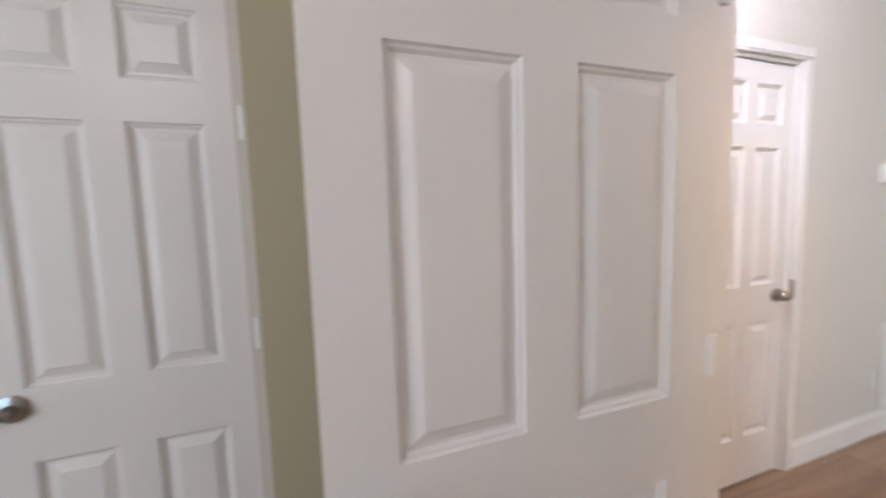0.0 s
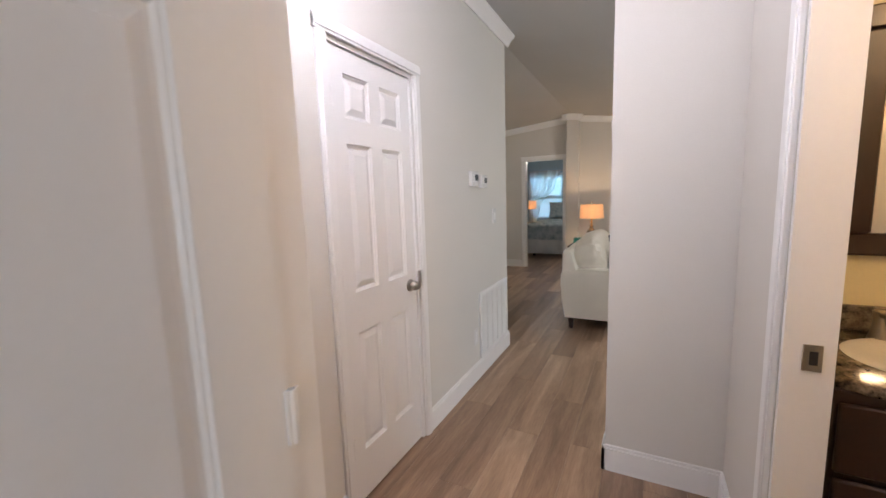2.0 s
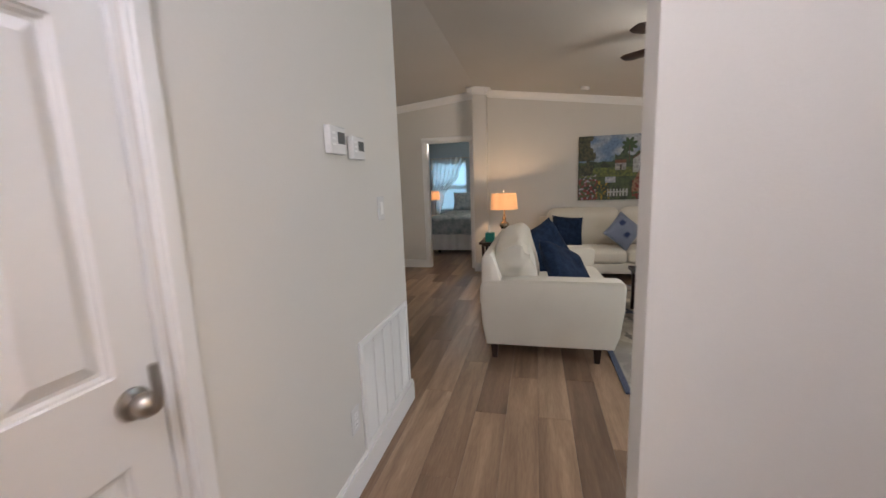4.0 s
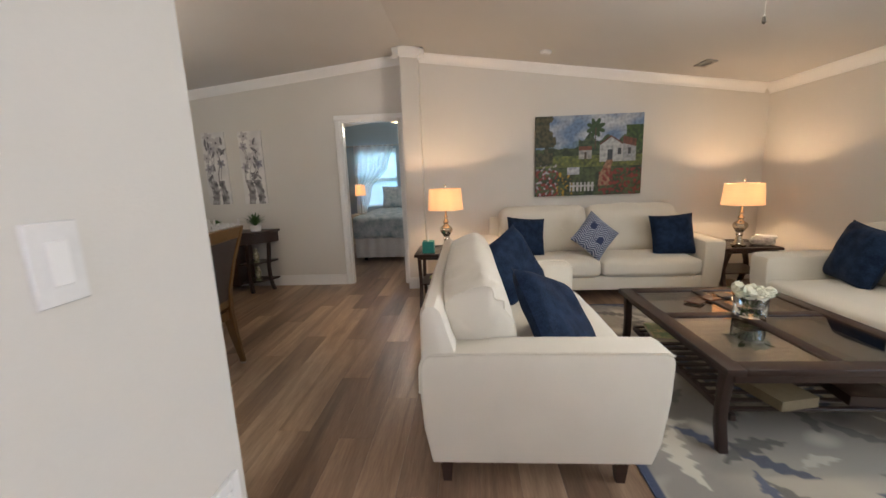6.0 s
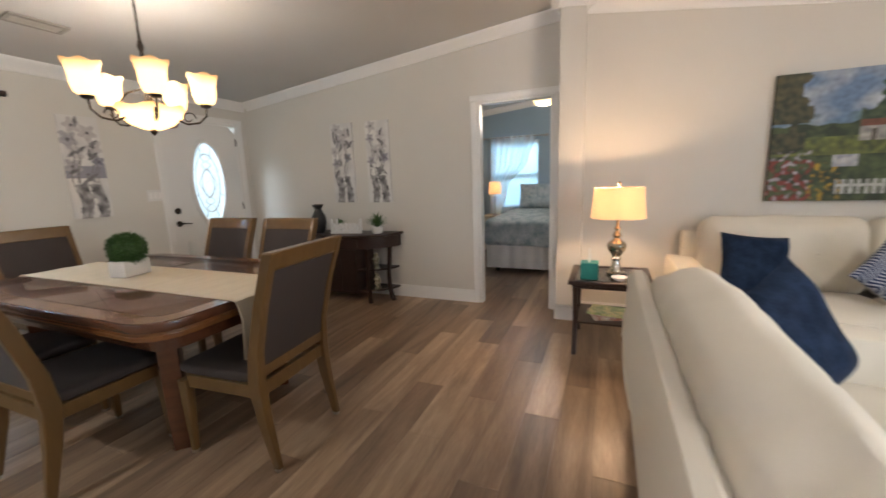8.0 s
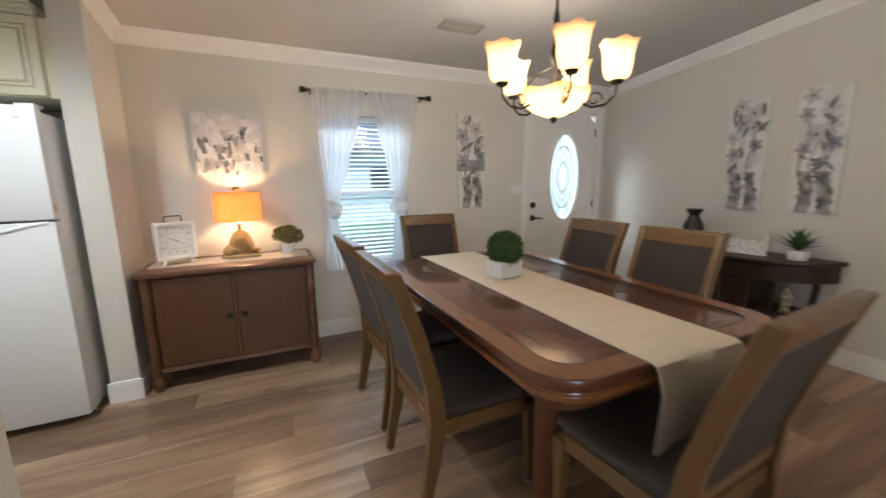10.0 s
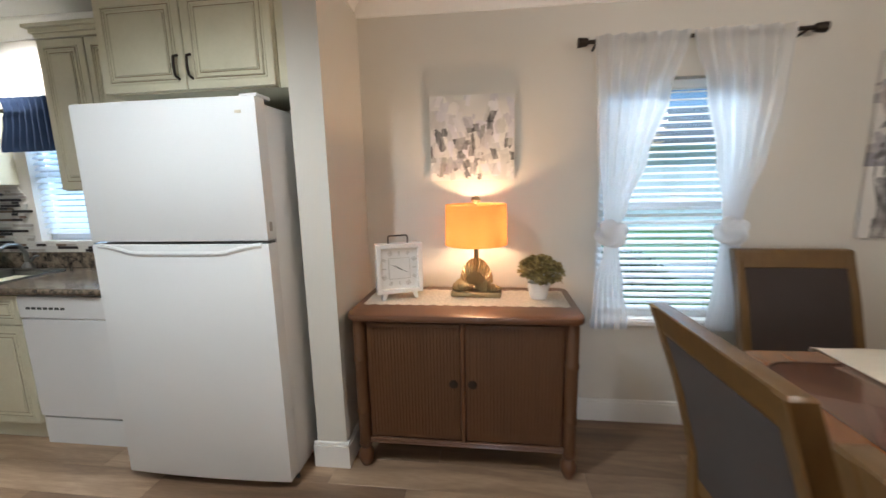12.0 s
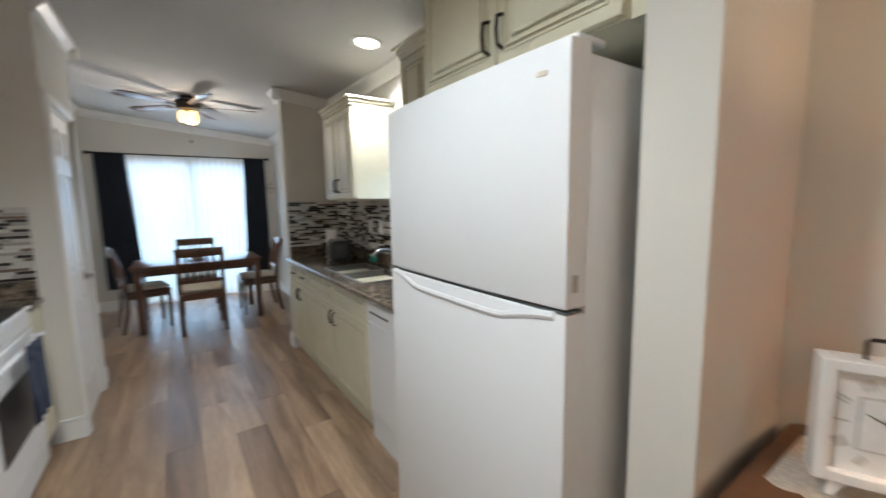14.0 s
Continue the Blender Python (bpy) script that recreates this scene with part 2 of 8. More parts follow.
def six_panel(parent, w, h, t, mat, both=True, name="slab"):
    """A six-panel door slab, its hinge edge at x = 0, from y = 0 to t."""
    bm = bmesh.new()
    k = w / 0.80
    xs = [0, 0.115 * k, 0.345 * k, 0.455 * k, 0.685 * k, w]
    zs = [0, 0.235, 0.80, 0.985, 1.63, 1.735, 1.915, h]
    grid = {}
    for s, y in ((0, 0.0), (1, t)):
        for i, x in enumerate(xs):
            for j, z in enumerate(zs):
                grid[s, i, j] = bm.verts.new((x, y, z))
    panels = []
    for s in (0, 1):
        for i in range(5):
            for j in range(7):
                f = bm.faces.new((grid[s, i, j], grid[s, i + 1, j], grid[s, i + 1, j + 1], grid[s, i, j + 1]))
                if i in (1, 3) and j in (1, 3, 5):
                    panels.append(f)
    for i in range(5):
        for j in (0, 7):
            bm.faces.new((grid[0, i, j], grid[0, i + 1, j], grid[1, i + 1, j], grid[1, i, j]))
    for j in range(7):
        for i in (0, 5):
            bm.faces.new((grid[0, i, j], grid[0, i, j + 1], grid[1, i, j + 1], grid[1, i, j]))
    bmesh.ops.recalc_face_normals(bm, faces=bm.faces)
    for f in panels:
        n = f.normal.copy()
        for inset, depth in ((0.004, -0.006), (0.007, -0.001), (0.007, -0.006), (0.010, 0.0), (0.034, 0.011)):
            r = bmesh.ops.inset_region(bm, faces=[f], thickness=inset, depth=0)
            for v in f.verts:
                v.co += n * depth
    ob = part(name, bm, mat, parent, "", smooth=False)
    return ob


def casing(parent, along, a0, a1, face, out, top, mat=None, w=0.068, t=0.016):
    """Door casing round an opening a0..a1 on the wall face, standing out by t towards out (+1 or -1)."""
    mat = mat or TRIM
    def slab(p, q, z0, z1, nm):
        bm = bmesh.new()
        for k, (d, tt) in enumerate(((0.0, t), (0.011, t + 0.005))):
            f0, f1 = sorted((face, face + out * tt))
            lo, hi = (p + d, q - d) if z1 - z0 > q - p else (p, q)
            zz0, zz1 = (z0, z1) if z1 - z0 > q - p else (z0 + d, z1 - d)
            if along == "x":
                bx(bm, lo, hi, f0, f1, zz0, zz1, 0.003)
            else:
                bx(bm, f0, f1, lo, hi, zz0, zz1, 0.003)
        return part(nm, bm, mat, parent)
    slab(a0 - w, a0, 0, top, "casing_side")
    slab(a1, a1 + w, 0, top, "casing_side")
    slab(a0 - w - 0.006, a1 + w + 0.006, top, top + w, "casing_head")


def jamb(parent, along, a0, a1, b0, b1, top, mat=None):
    mat = mat or TRIM
    for p, q in ((a0, a0 + 0.018), (a1 - 0.018, a1)):
        part("jamb", one(p, q, b0, b1, 0, top - 0.018) if along == "x" else one(b0, b1, p, q, 0, top - 0.018), mat, parent)
    part("head_jamb", one(a0, a1, b0, b1, top - 0.018, top) if along == "x" else one(b0, b1, a0, a1, top - 0.018, top), mat, parent)


def lever(parent, x, y, z, out, turn=1, mat=None, up=False):
    """A lever handle on a door face at y; out is the side it stands to, turn the way it points, up where it hangs upright."""
    mat = mat or NICKEL
    bm = lathe([(0.0, 0), (0.033, 0), (0.033, 0.008), (0.014, 0.014), (0.012, 0.045), (0.0, 0.045)], 20)
    bmesh.ops.transform(bm, matrix=Matrix.Rotation(radians(-90 * out), 4, "X"), verts=bm.verts)
    bmesh.ops.translate(bm, vec=(x, y, z), verts=bm.verts)
    if up:
        bmesh.ops.create_uvsphere(bm, u_segments=16, v_segments=10, radius=0.026, matrix=Matrix.Translation((x, y + out * 0.032, z)))
        tube([(x, y + out * 0.046, z - 0.01), (x + 0.004, y + out * 0.058, z), (x + 0.006, y + out * 0.062, z + 0.03), (x + 0.006, y + out * 0.06, z + 0.085)], 0.012, 8, bm, 0.009)
    else:
        tube([(x, y + out * 0.043, z), (x + turn * 0.03, y + out * 0.05, z + 0.002), (x + turn * 0.075, y + out * 0.048, z - 0.004), (x + turn * 0.11, y + out * 0.042, z - 0.008)], 0.009, 8, bm, 0.006)
    return part("door_handle", bm, mat, parent, "satin nickel lever handle")


def knob(parent, x, y, z, out, mat=None):
    bm = lathe([(0.0, 0), (0.032, 0), (0.032, 0.006), (0.014, 0.012), (0.012, 0.03), (0.022, 0.036), (0.029, 0.05), (0.026, 0.062), (0.0, 0.066)], 20)
    bmesh.ops.transform(bm, matrix=Matrix.Rotation(radians(-90 * out), 4, "X"), verts=bm.verts)
    bmesh.ops.translate(bm, vec=(x, y, z), verts=bm.verts)
    return part("door_handle", bm, mat or NICKEL, parent, "satin nickel round knob")


def hinges(parent, x, y, zs, mat=None):
    for z in zs:
        bm = lathe([(0.007, z), (0.007, z + 0.09)], 10, None, x, y)
        bx(bm, x - 0.012, x + 0.012, y - 0.003, y + 0.003, z, z + 0.09)
        part("hinge", bm, mat or TRIM, parent)

# floor slab under the planks; the ground outside
setting("floor", one(-2.75, 12.2, -2.3, 6.1, -0.12, -0.006), ESPRESSO, "floor under brown wood-look planks", "floor")
GRASS = material("lawn", (0.10, 0.26, 0.04), 0.9, c2=(0.06, 0.16, 0.03), scale=2, fine=60, bump=0.4)
gb = bmesh.new()
bmesh.ops.create_grid(gb, x_segments=2, y_segments=2, size=400, matrix=Matrix.Translation((4, 0, -0.45)))
setting("ground", gb, GRASS, "green lawn reaching the horizon", "ground")

# what is seen through the dining window
SIDING = material("white_siding", (0.80, 0.80, 0.78), 0.6, c2=(0.72, 0.72, 0.70), scale=2, fine=30)
SHINGLE = material("grey_shingle", (0.16, 0.15, 0.15), 0.9, scale=3, fine=30)
PATH_C = material("concrete_path", (0.48, 0.47, 0.44), 0.9, scale=2, fine=60)
setting("path", one(-6, 24, 11.2, 12.6, -0.45, -0.43), PATH_C, "pale concrete path across the lawn", "path")
hb = tagged(new("neighbour_house"), "white sided neighbouring house with a grey roof", "house")
hw = bmesh.new()
for k in range(16):
    bx(hw, -2, 14, 19.0 - 0.006 * (k % 2), 24, -0.45 + 0.19 * k, -0.45 + 0.19 * (k + 1))
part("wall", hw, SIDING, hb, smooth=False)
part("roof", prism([(18.4, 2.5), (21.5, 4.0), (24.6, 2.5), (24.6, 2.7), (21.5, 4.2), (18.4, 2.7)], -2.5, 14.5, axis="x"), SHINGLE, hb, smooth=False)
for x in (1.5, 5.0, 9.0):
    wn = part("window", one(x, x + 1.0, 18.96, 18.99, 0.7, 2.0), TRIM, hb)
    part("pane", one(x + 0.08, x + 0.92, 18.94, 18.959, 0.78, 1.92), BLACK, wn)
# outer walls
wall("wall_north", "x", -2.62, 12.12, 5.90, 6.02, WALL, [(5.37, 6.10, 0.62, 1.90), (7.45, 8.40, 0, 2.05), (1.86, 2.46, 1.08, 1.95)])
wall("wall_east_dining", "y", 2.0, 5.90, 8.54, 8.64, WALL, [(2.085, 2.80, 0, 2.03)])
wall("wall_east_living", "y", -2.08, 1.80, 8.46, 8.64, WALL)
wall("wall_south", "x", -1.7, 12.12, -2.20, -2.08, WALL, [(3.6, 5.2, 0.70, 1.98)])
wall("wall_west_nook", "y", 1.97, 5.90, -2.62, -2.50, WALL, [(3.95, 5.55, 0.0, 2.03)])
wall("wall_column", "y", 1.80, 2.0, 8.28, 8.64, WALL, label="narrow painted column in the wall")
# hall and the rooms round it
wall("wall_hall_north", "x", -1.6, 4.52, 1.86, 1.96, WALL, [(2.328, 2.962, 0, 2.04), (-0.07, 0.55, 0, 2.04)])
wall("wall_block_east", "y", 1.96, 3.20, 4.42, 4.52, WALL)
wall("wall_kitchen_south", "x", 1.24, 4.42, 3.10, 3.20, WALL)
wall("wall_pantry_end", "y", 3.10, 3.84, 1.12, 1.24, WALL)
wall("wall_pantry", "x", 0.36, 1.24, 3.84, 3.94, WALL, [(0.52, 1.17, 0, 2.04)])
wall("wall_pantry_west", "y", 3.55, 3.84, 0.36, 0.44, WALL)
wall("wall_nook_south", "x", -2.5, 0.44, 3.45, 3.55, WALL)
wall("wall_hall_partition", "y", -2.08, 0.888, 3.105, 3.20, WALL)
wall("wall_bath_north", "x", 1.60, 3.10, 0.28, 0.395, WALL, [(1.70, 2.47, 0, 2.04)])
wall("wall_bath_south", "x", 1.50, 3.10, -1.30, -1.20, YELLOW)
wall("wall_bedroom_door", "y", -1.3, 1.86, 1.51, 1.59, WALL, [(0.42, 1.268, 0, 2.04)])
wall("wall_bedroom_west", "y", -2.08, 1.86, -1.7, -1.6, WALL, [(-0.6, 0.8, 0.75, 1.98)])
wall("wall_kitchen_end", "y", 5.40, 5.90, 0.36, 0.48, WALL)
wall("wall_fridge_stub", "y", 5.38, 5.90, 3.93, 4.08, WALL, label="rounded wall end beside the refrigerator")
# Thin tan slab over the wall beside the narrow closet door.
setting("wall_closet_return", one(0.58, 1.509, 1.846, 1.8599, 0.137, 2.70), OLIVE, "tan strip of wall beside the closet door", "wall")
# far bedroom
wall("wall_far_bedroom_east", "y", -2.08, 5.9, 12.0, 12.12, BLUE, [(2.75, 3.62, 0.75, 1.95)], label="blue-green painted bedroom wall")
wall("wall_far_bedroom_north", "x", 8.64, 12.0, 5.80, 5.90, BLUE, label="blue-green painted bedroom wall")
wall("wall_far_bedroom_south", "x", 8.64, 12.0, 0.30, 0.40, BLUE, label="blue-green painted bedroom wall")
wall("wall_bath_lining", "x", 1.60, 3.09, -1.20, -1.19, YELLOW, label="pale yellow painted wall")
wall("wall_bath_lining_east", "y", -1.19, 0.28, 3.085, 3.105, YELLOW, label="pale yellow painted wall")

# ceiling: two slopes that meet over the middle
cb = prism([(-2.2, ceil_z(-2.2)), (RIDGE, TOP), (6.02, ceil_z(6.02)), (6.02, 2.95), (-2.2, 2.95)], -2.62, 12.12, axis="x")
for v in cb.verts:
    if v.co.z < 2.94:
        v.co.z -= FALL * (v.co.x - 4.0)
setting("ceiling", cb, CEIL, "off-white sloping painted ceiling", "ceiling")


def crown(name, p, q, z0, z1, nx, ny, mat=TRIM):
    """Crown moulding from p to q (plan points); (nx, ny) points into the room, z0 and z1 are the ceiling's heights at the ends."""
    prof = [(0, -0.095), (0.012, -0.095), (0.014, -0.08), (0.028, -0.062), (0.05, -0.034), (0.066, -0.02), (0.07, -0.012), (0.07, 0.006), (0, 0.006)]
    bm = bmesh.new()
    slope = SN if (p[1] + q[1]) / 2 > RIDGE else -SS
    ra = [bm.verts.new((p[0] + nx * d, p[1] + ny * d, z0 + h - slope * ny * d)) for d, h in prof]
    rb = [bm.verts.new((q[0] + nx * d, q[1] + ny * d, z1 + h - slope * ny * d)) for d, h in prof]
    for i in range(len(prof)):
        k = (i + 1) % len(prof)
        bm.faces.new((ra[i], ra[k], rb[k], rb[i]))
    bm.faces.new(ra[::-1]), bm.faces.new(rb)
    return setting(name, bm, mat, "white crown moulding", "trim", smooth=True)


def crown_run(p, q, nx, ny):
    crown("crown_trim", p, q, ceil_z(p[1], p[0]), ceil_z(q[1], q[0]), nx, ny)


crown_run((4.08, 5.90), (8.54, 5.90), 0, -1)
crown_run((8.54, 2.0), (8.54, 5.83), -1, 0)
crown_run((8.46, -2.01), (8.46, 1.80), -1, 0)
crown_run((8.28, 1.73), (8.28, 1.95), -1, 0)
crown_run((8.28, 1.95), (8.28, 2.07), -1, 0)
crown_run((8.21, 1.80), (8.40, 1.80), 0, -1)
crown_run((8.21, 2.0), (8.48, 2.0), 0, 1)
crown_run((3.20, -2.08), (8.46, -2.08), 0, 1)
crown_run((1.59, 1.86), (4.59, 1.86), 0, -1)
crown_run((4.52, 1.95), (4.52, 3.10), 1, 0)
crown_run((0.48, 5.90), (3.93, 5.90), 0, -1)
crown_run((0.48, 5.33), (0.48, 5.83), 1, 0)
crown_run((0.29, 5.40), (0.55, 5.40), 0, -1)
crown_run((-2.50, 3.55), (-2.50, 5.90), 1, 0)
crown_run((-2.43, 5.90), (0.36, 5.90), 0, -1)
crown_run((-2.43, 3.55), (0.29, 3.55), 0, 1)
crown_run((0.36, 3.62), (0.36, 4.01), -1, 0)
crown_run((0.29, 3.94), (1.20, 3.94), 0, 1)
crown_run((4.08, 5.38), (4.08, 5.83), 1, 0)
crown_run((12.0, 0.4), (12.0, 1.95), -1, 0)
crown_run((12.0, 1.95), (12.0, 5.8), -1, 0)


def base(p, q, nx, ny):
    x0, x1 = sorted((p[0], q[0])) if nx == 0 else sorted((p[0], p[0] + nx * 0.016))
    y0, y1 = sorted((p[1], q[1])) if ny == 0 else sorted((p[1], p[1] + ny * 0.016))
    bm = one(x0, x1, y0, y1, 0, 0.118)
    if nx == 0:
        ya, yb = sorted((p[1], p[1] + ny * 0.011))
        bx(bm, x0, x1, ya, yb, 0.118, 0.136, 0.003)
    else:
        xa, xb = sorted((p[0], p[0] + nx * 0.011))
        bx(bm, xa, xb, y0, y1, 0.118, 0.136, 0.003)
    setting("baseboard", bm, TRIM, "white painted baseboard", "trim")


for p, q, nx, ny in (((4.08, 5.90), (7.37, 5.90), 0, -1), ((8.54, 2.87), (8.54, 5.90), -1, 0), ((8.46, -2.08), (8.46, 1.80), -1, 0),
                     ((8.28, 1.784), (8.28, 2.016), -1, 0), ((8.28, 1.80), (8.46, 1.80), 0, -1), ((8.28, 2.0), (8.52, 2.0), 0, 1), ((3.20, -2.08), (8.46, -2.08), 0, 1),
                     ((1.61, 1.86), (2.266, 1.86), 0, -1), ((3.024, 1.86), (4.536, 1.86), 0, -1), ((4.52, 1.86), (4.52, 3.20), 1, 0),
                     ((3.105, 0.395), (3.105, 0.904), -1, 0), ((3.089, 0.888), (3.216, 0.888), 0, 1), ((3.20, -2.08), (3.20, 0.888), 1, 0), ((2.54, 0.395), (3.105, 0.395), 0, 1),
                     ((4.08, 5.364), (4.08, 5.90), 1, 0), ((3.914, 5.38), (4.096, 5.38), 0, -1), ((0.344, 5.40), (0.496, 5.40), 0, -1), ((0.36, 5.40), (0.36, 5.90), -1, 0),
                     ((-2.50, 3.55), (-2.50, 3.88), 1, 0), ((-2.50, 5.62), (-2.50, 5.90), 1, 0), ((-2.5, 5.90), (0.36, 5.90), 0, -1), ((1.24, 3.80), (1.24, 3.956), 1, 0), ((-2.484, 3.55), (0.344, 3.55), 0, 1), ((0.36, 3.55), (0.36, 3.956), -1, 0),
                     ((12.0, 0.4), (12.0, 5.8), -1, 0), ((-1.6, 1.86), (-0.14, 1.86), 0, -1), ((0.62, 1.86), (1.51, 1.86), 0, -1)):
    base(p, q, nx, ny)

# ---- doors ----
# closet door in the hall
d = tagged(new("door_1"), "closed white six-panel hall closet door", "door", kind="structure")
casing(d, "x", 2.328, 2.962, 1.86, -1, 2.04, w=0.060)
jamb(d, "x", 2.328, 2.962, 1.862, 1.958, 2.04)
s = six_panel(d, 0.592, 2.01, 0.035, DOORW)
s.location = (2.349, 1.872, 0.008)
lever(d, 2.878, 1.872, 0.93, -1, 1, up=True)
hinges(d, 2.346, 1.862, (0.25, 1.02, 1.78), TRIM)
# bedroom door, standing open into the room
d = tagged(new("door_2"), "white six-panel bedroom door standing open", "door", kind="structure")
s = six_panel(d, 0.80, 2.01, 0.035, DOORW)
s.matrix_basis = pose(1.507, 1.265, 0.008, 0, 0, 180)
hinges(d, 1.512, 1.226, (0.25, 1.02, 1.78))
knob(d, 0.77, 1.23, 0.92, -1)
casing(d, "y", 0.49, 1.268, 1.59, 1, 2.04)
jamb(d, "y", 0.42, 1.268, 1.512, 1.588, 2.04)
# small closet door in the first bedroom
d = tagged(new("door_3"), "closed narrow white six-panel closet door", "door", kind="structure")
s = six_panel(d, 0.60, 2.01, 0.035, DOORW)
s.location = (-0.035, 1.866, 0.008)
hinges(d, 0.571, 1.86, (0.25, 1.02, 1.60))
lever(d, 0.025, 1.866, 0.95, -1, -1)
jamb(d, "x", -0.07, 0.55, 1.902, 1.96, 2.04)
# bathroom doorway
d = tagged(new("door_4"), "white-cased bathroom doorway with strike plate", "doorway", kind="structure")
casing(d, "x", 1.70, 2.47, 0.395, 1, 2.04)
jamb(d, "x", 1.70, 2.47, 0.282, 0.393, 2.04)
sp = part("strike_plate", one(2.4475, 2.4515, 0.31, 0.352, 0.902, 0.976, 0.001), NICKEL, d, "brushed steel strike plate")
part("strike_hole", one(2.446, 2.4472, 0.320, 0.338, 0.92, 0.958), BLACK, sp)
# far bedroom doorway
d = tagged(new("door_5"), "white-cased doorway into the blue bedroom", "doorway", kind="structure")
casing(d, "y", 2.085, 2.80, 8.54, -1, 2.03)
jamb(d, "y", 2.085, 2.80, 8.542, 8.638, 2.03)
# pantry door
d = tagged(new("door_6"), "closed white six-panel pantry door", "door", kind="structure")
s = six_panel(d, 0.62, 2.01, 0.035, DOORW)
s.location = (0.535, 3.895, 0.008)
casing(d, "x", 0.52, 1.17, 3.94, 1, 2.04, w=0.06)
jamb(d, "x", 0.52, 1.17, 3.842, 3.938, 2.04)
lever(d, 0.60, 3.93, 0.93, 1, 1)


def front_door():
    d = tagged(new("door_7"), "white steel front door with oval leaded glass", "door", kind="structure")
    x0, x1, y, cx, cz, rx, rz = 7.47, 8.38, 5.915, 7.95, 1.36, 0.205, 0.47
    bm = bmesh.new()
    n = 40
    ring = {}
    for s, yy in ((0, y), (1, y + 0.045)):
        for k, (a, b) in enumerate(((1, 1), (0, 0))):
            for i in range(n):
                t = 2 * math.pi * i / n
                c, w = math.cos(t), math.sin(t)
                if k == 0:
                    ring[s, k, i] = bm.verts.new((cx + rx * c, yy, cz + rz * w))
                else:
                    sx = (x1 - cx if c > 0 else cx - x0) / max(abs(c), 1e-6)
                    sz = (2.03 - cz if w > 0 else cz - 0.01) / max(abs(w), 1e-6)
                    r = min(sx, sz)
                    ring[s, k, i] = bm.verts.new((cx + c * r, yy, cz + w * r))
        for i in range(n):
            j = (i + 1) % n
            bm.faces.new((ring[s, 0, i], ring[s, 0, j], ring[s, 1, j], ring[s, 1, i]))
    for k in (0, 1):
        for i in range(n):
            j = (i + 1) % n
            bm.faces.new((ring[0, k, i], ring[0, k, j], ring[1, k, j], ring[1, k, i]))
    part("slab", bm, DOORW, d, smooth=False)
    fr = bmesh.new()
    for rr, th in ((0.0, 0.016), (0.026, 0.010)):
        pts = [(cx + (rx + rr) * math.cos(2 * math.pi * i / n), y - 0.006, cz + (rz + rr) * math.sin(2 * math.pi * i / n)) for i in range(n + 1)]
        tube(pts, th, 8, fr)
    part("glass_frame", fr, TRIM, d, "white oval moulding")
    gl = prism([(cx + rx * math.cos(2 * math.pi * i / n), cz + rz * math.sin(2 * math.pi * i / n)) for i in range(n)], y + 0.018, y + 0.024, axis="y")
    g = part("glass_pane", gl, FROST, d, "frosted bevelled oval glass")
    g.visible_shadow = False
    came = bmesh.new()
    yy = y + 0.012
    for k in (0.35, 0.72):
        tube([(cx + rx * k * math.cos(2 * math.pi * i / 32), yy, cz + rz * k * math.sin(2 * math.pi * i / 32)) for i in range(33)], 0.004, 5, came)
    for i in range(8):
        a = 2 * math.pi * (i + 0.5) / 8
        p = Vector((cx + rx * 0.72 * math.cos(a), yy, cz + rz * 0.72 * math.sin(a)))
        q = Vector((cx + rx * 0.99 * math.cos(a), yy, cz + rz * 0.99 * math.sin(a)))
        tube([p, (p + q) / 2 + Vector((0.01, 0, 0.015)), q], 0.004, 5, came)
    for s in (-1, 1):
        tube([(cx + s * rx * 0.5 * math.sin(math.pi * k / 12), yy, cz - rz * 0.34 + rz * 0.68 * k / 12) for k in range(13)], 0.0035, 5, came)
        tube([(cx + s * rx * 0.28 * math.sin(2 * math.pi * k / 16), yy, cz + rz * 0.35 + rz * 0.36 * k / 16) for k in range(17)], 0.0035, 5, came)
        tube([(cx + s * rx * 0.28 * math.sin(2 * math.pi * k / 16), yy, cz - rz * 0.35 - rz * 0.36 * k / 16) for k in range(17)], 0.0035, 5, came)
    part("leading", came, NICKEL, d, "grey lead cames")
    for zz, x in ((0.2, 7.60), (0.2, 8.0)):
        bm = bmesh.new()
        w = 0.3
        for a, b, c, e in ((x, x + w, zz, zz + 0.02), (x, x + w, zz + 0.5, zz + 0.52), (x, x + 0.02, zz, zz + 0.52), (x + w - 0.02, x + w, zz, zz + 0.52)):
            bx(bm, a, b, y - 0.006, y + 0.002, c, e, 0.002)
        part("panel_moulding", bm, DOORW, d)
    casing(d, "x", 7.45, 8.40, 5.90, -1, 2.05)
    jamb(d, "x", 7.45, 8.40, 5.902, 6.018, 2.05)
    bm = lathe([(0, 0), (0.033, 0), (0.033, 0.012), (0.022, 0.02), (0, 0.02)], 20)
    bmesh.ops.transform(bm, matrix=Matrix.Translation((7.535, y, 1.07)) @ Matrix.Rotation(radians(90), 4, "X"), verts=bm.verts)
    part("deadbolt", bm, DARKMETAL, d, "dark bronze deadbolt")
    lever(d, 7.535, y, 0.93, -1, 1, DARKMETAL)
    hinges(d, 8.385, 5.91, (0.2, 1.02, 1.8), DARKMETAL)


FROST = sheer("frosted_glass", (0.85, 0.93, 0.97), 0.35, 60)
front_door()

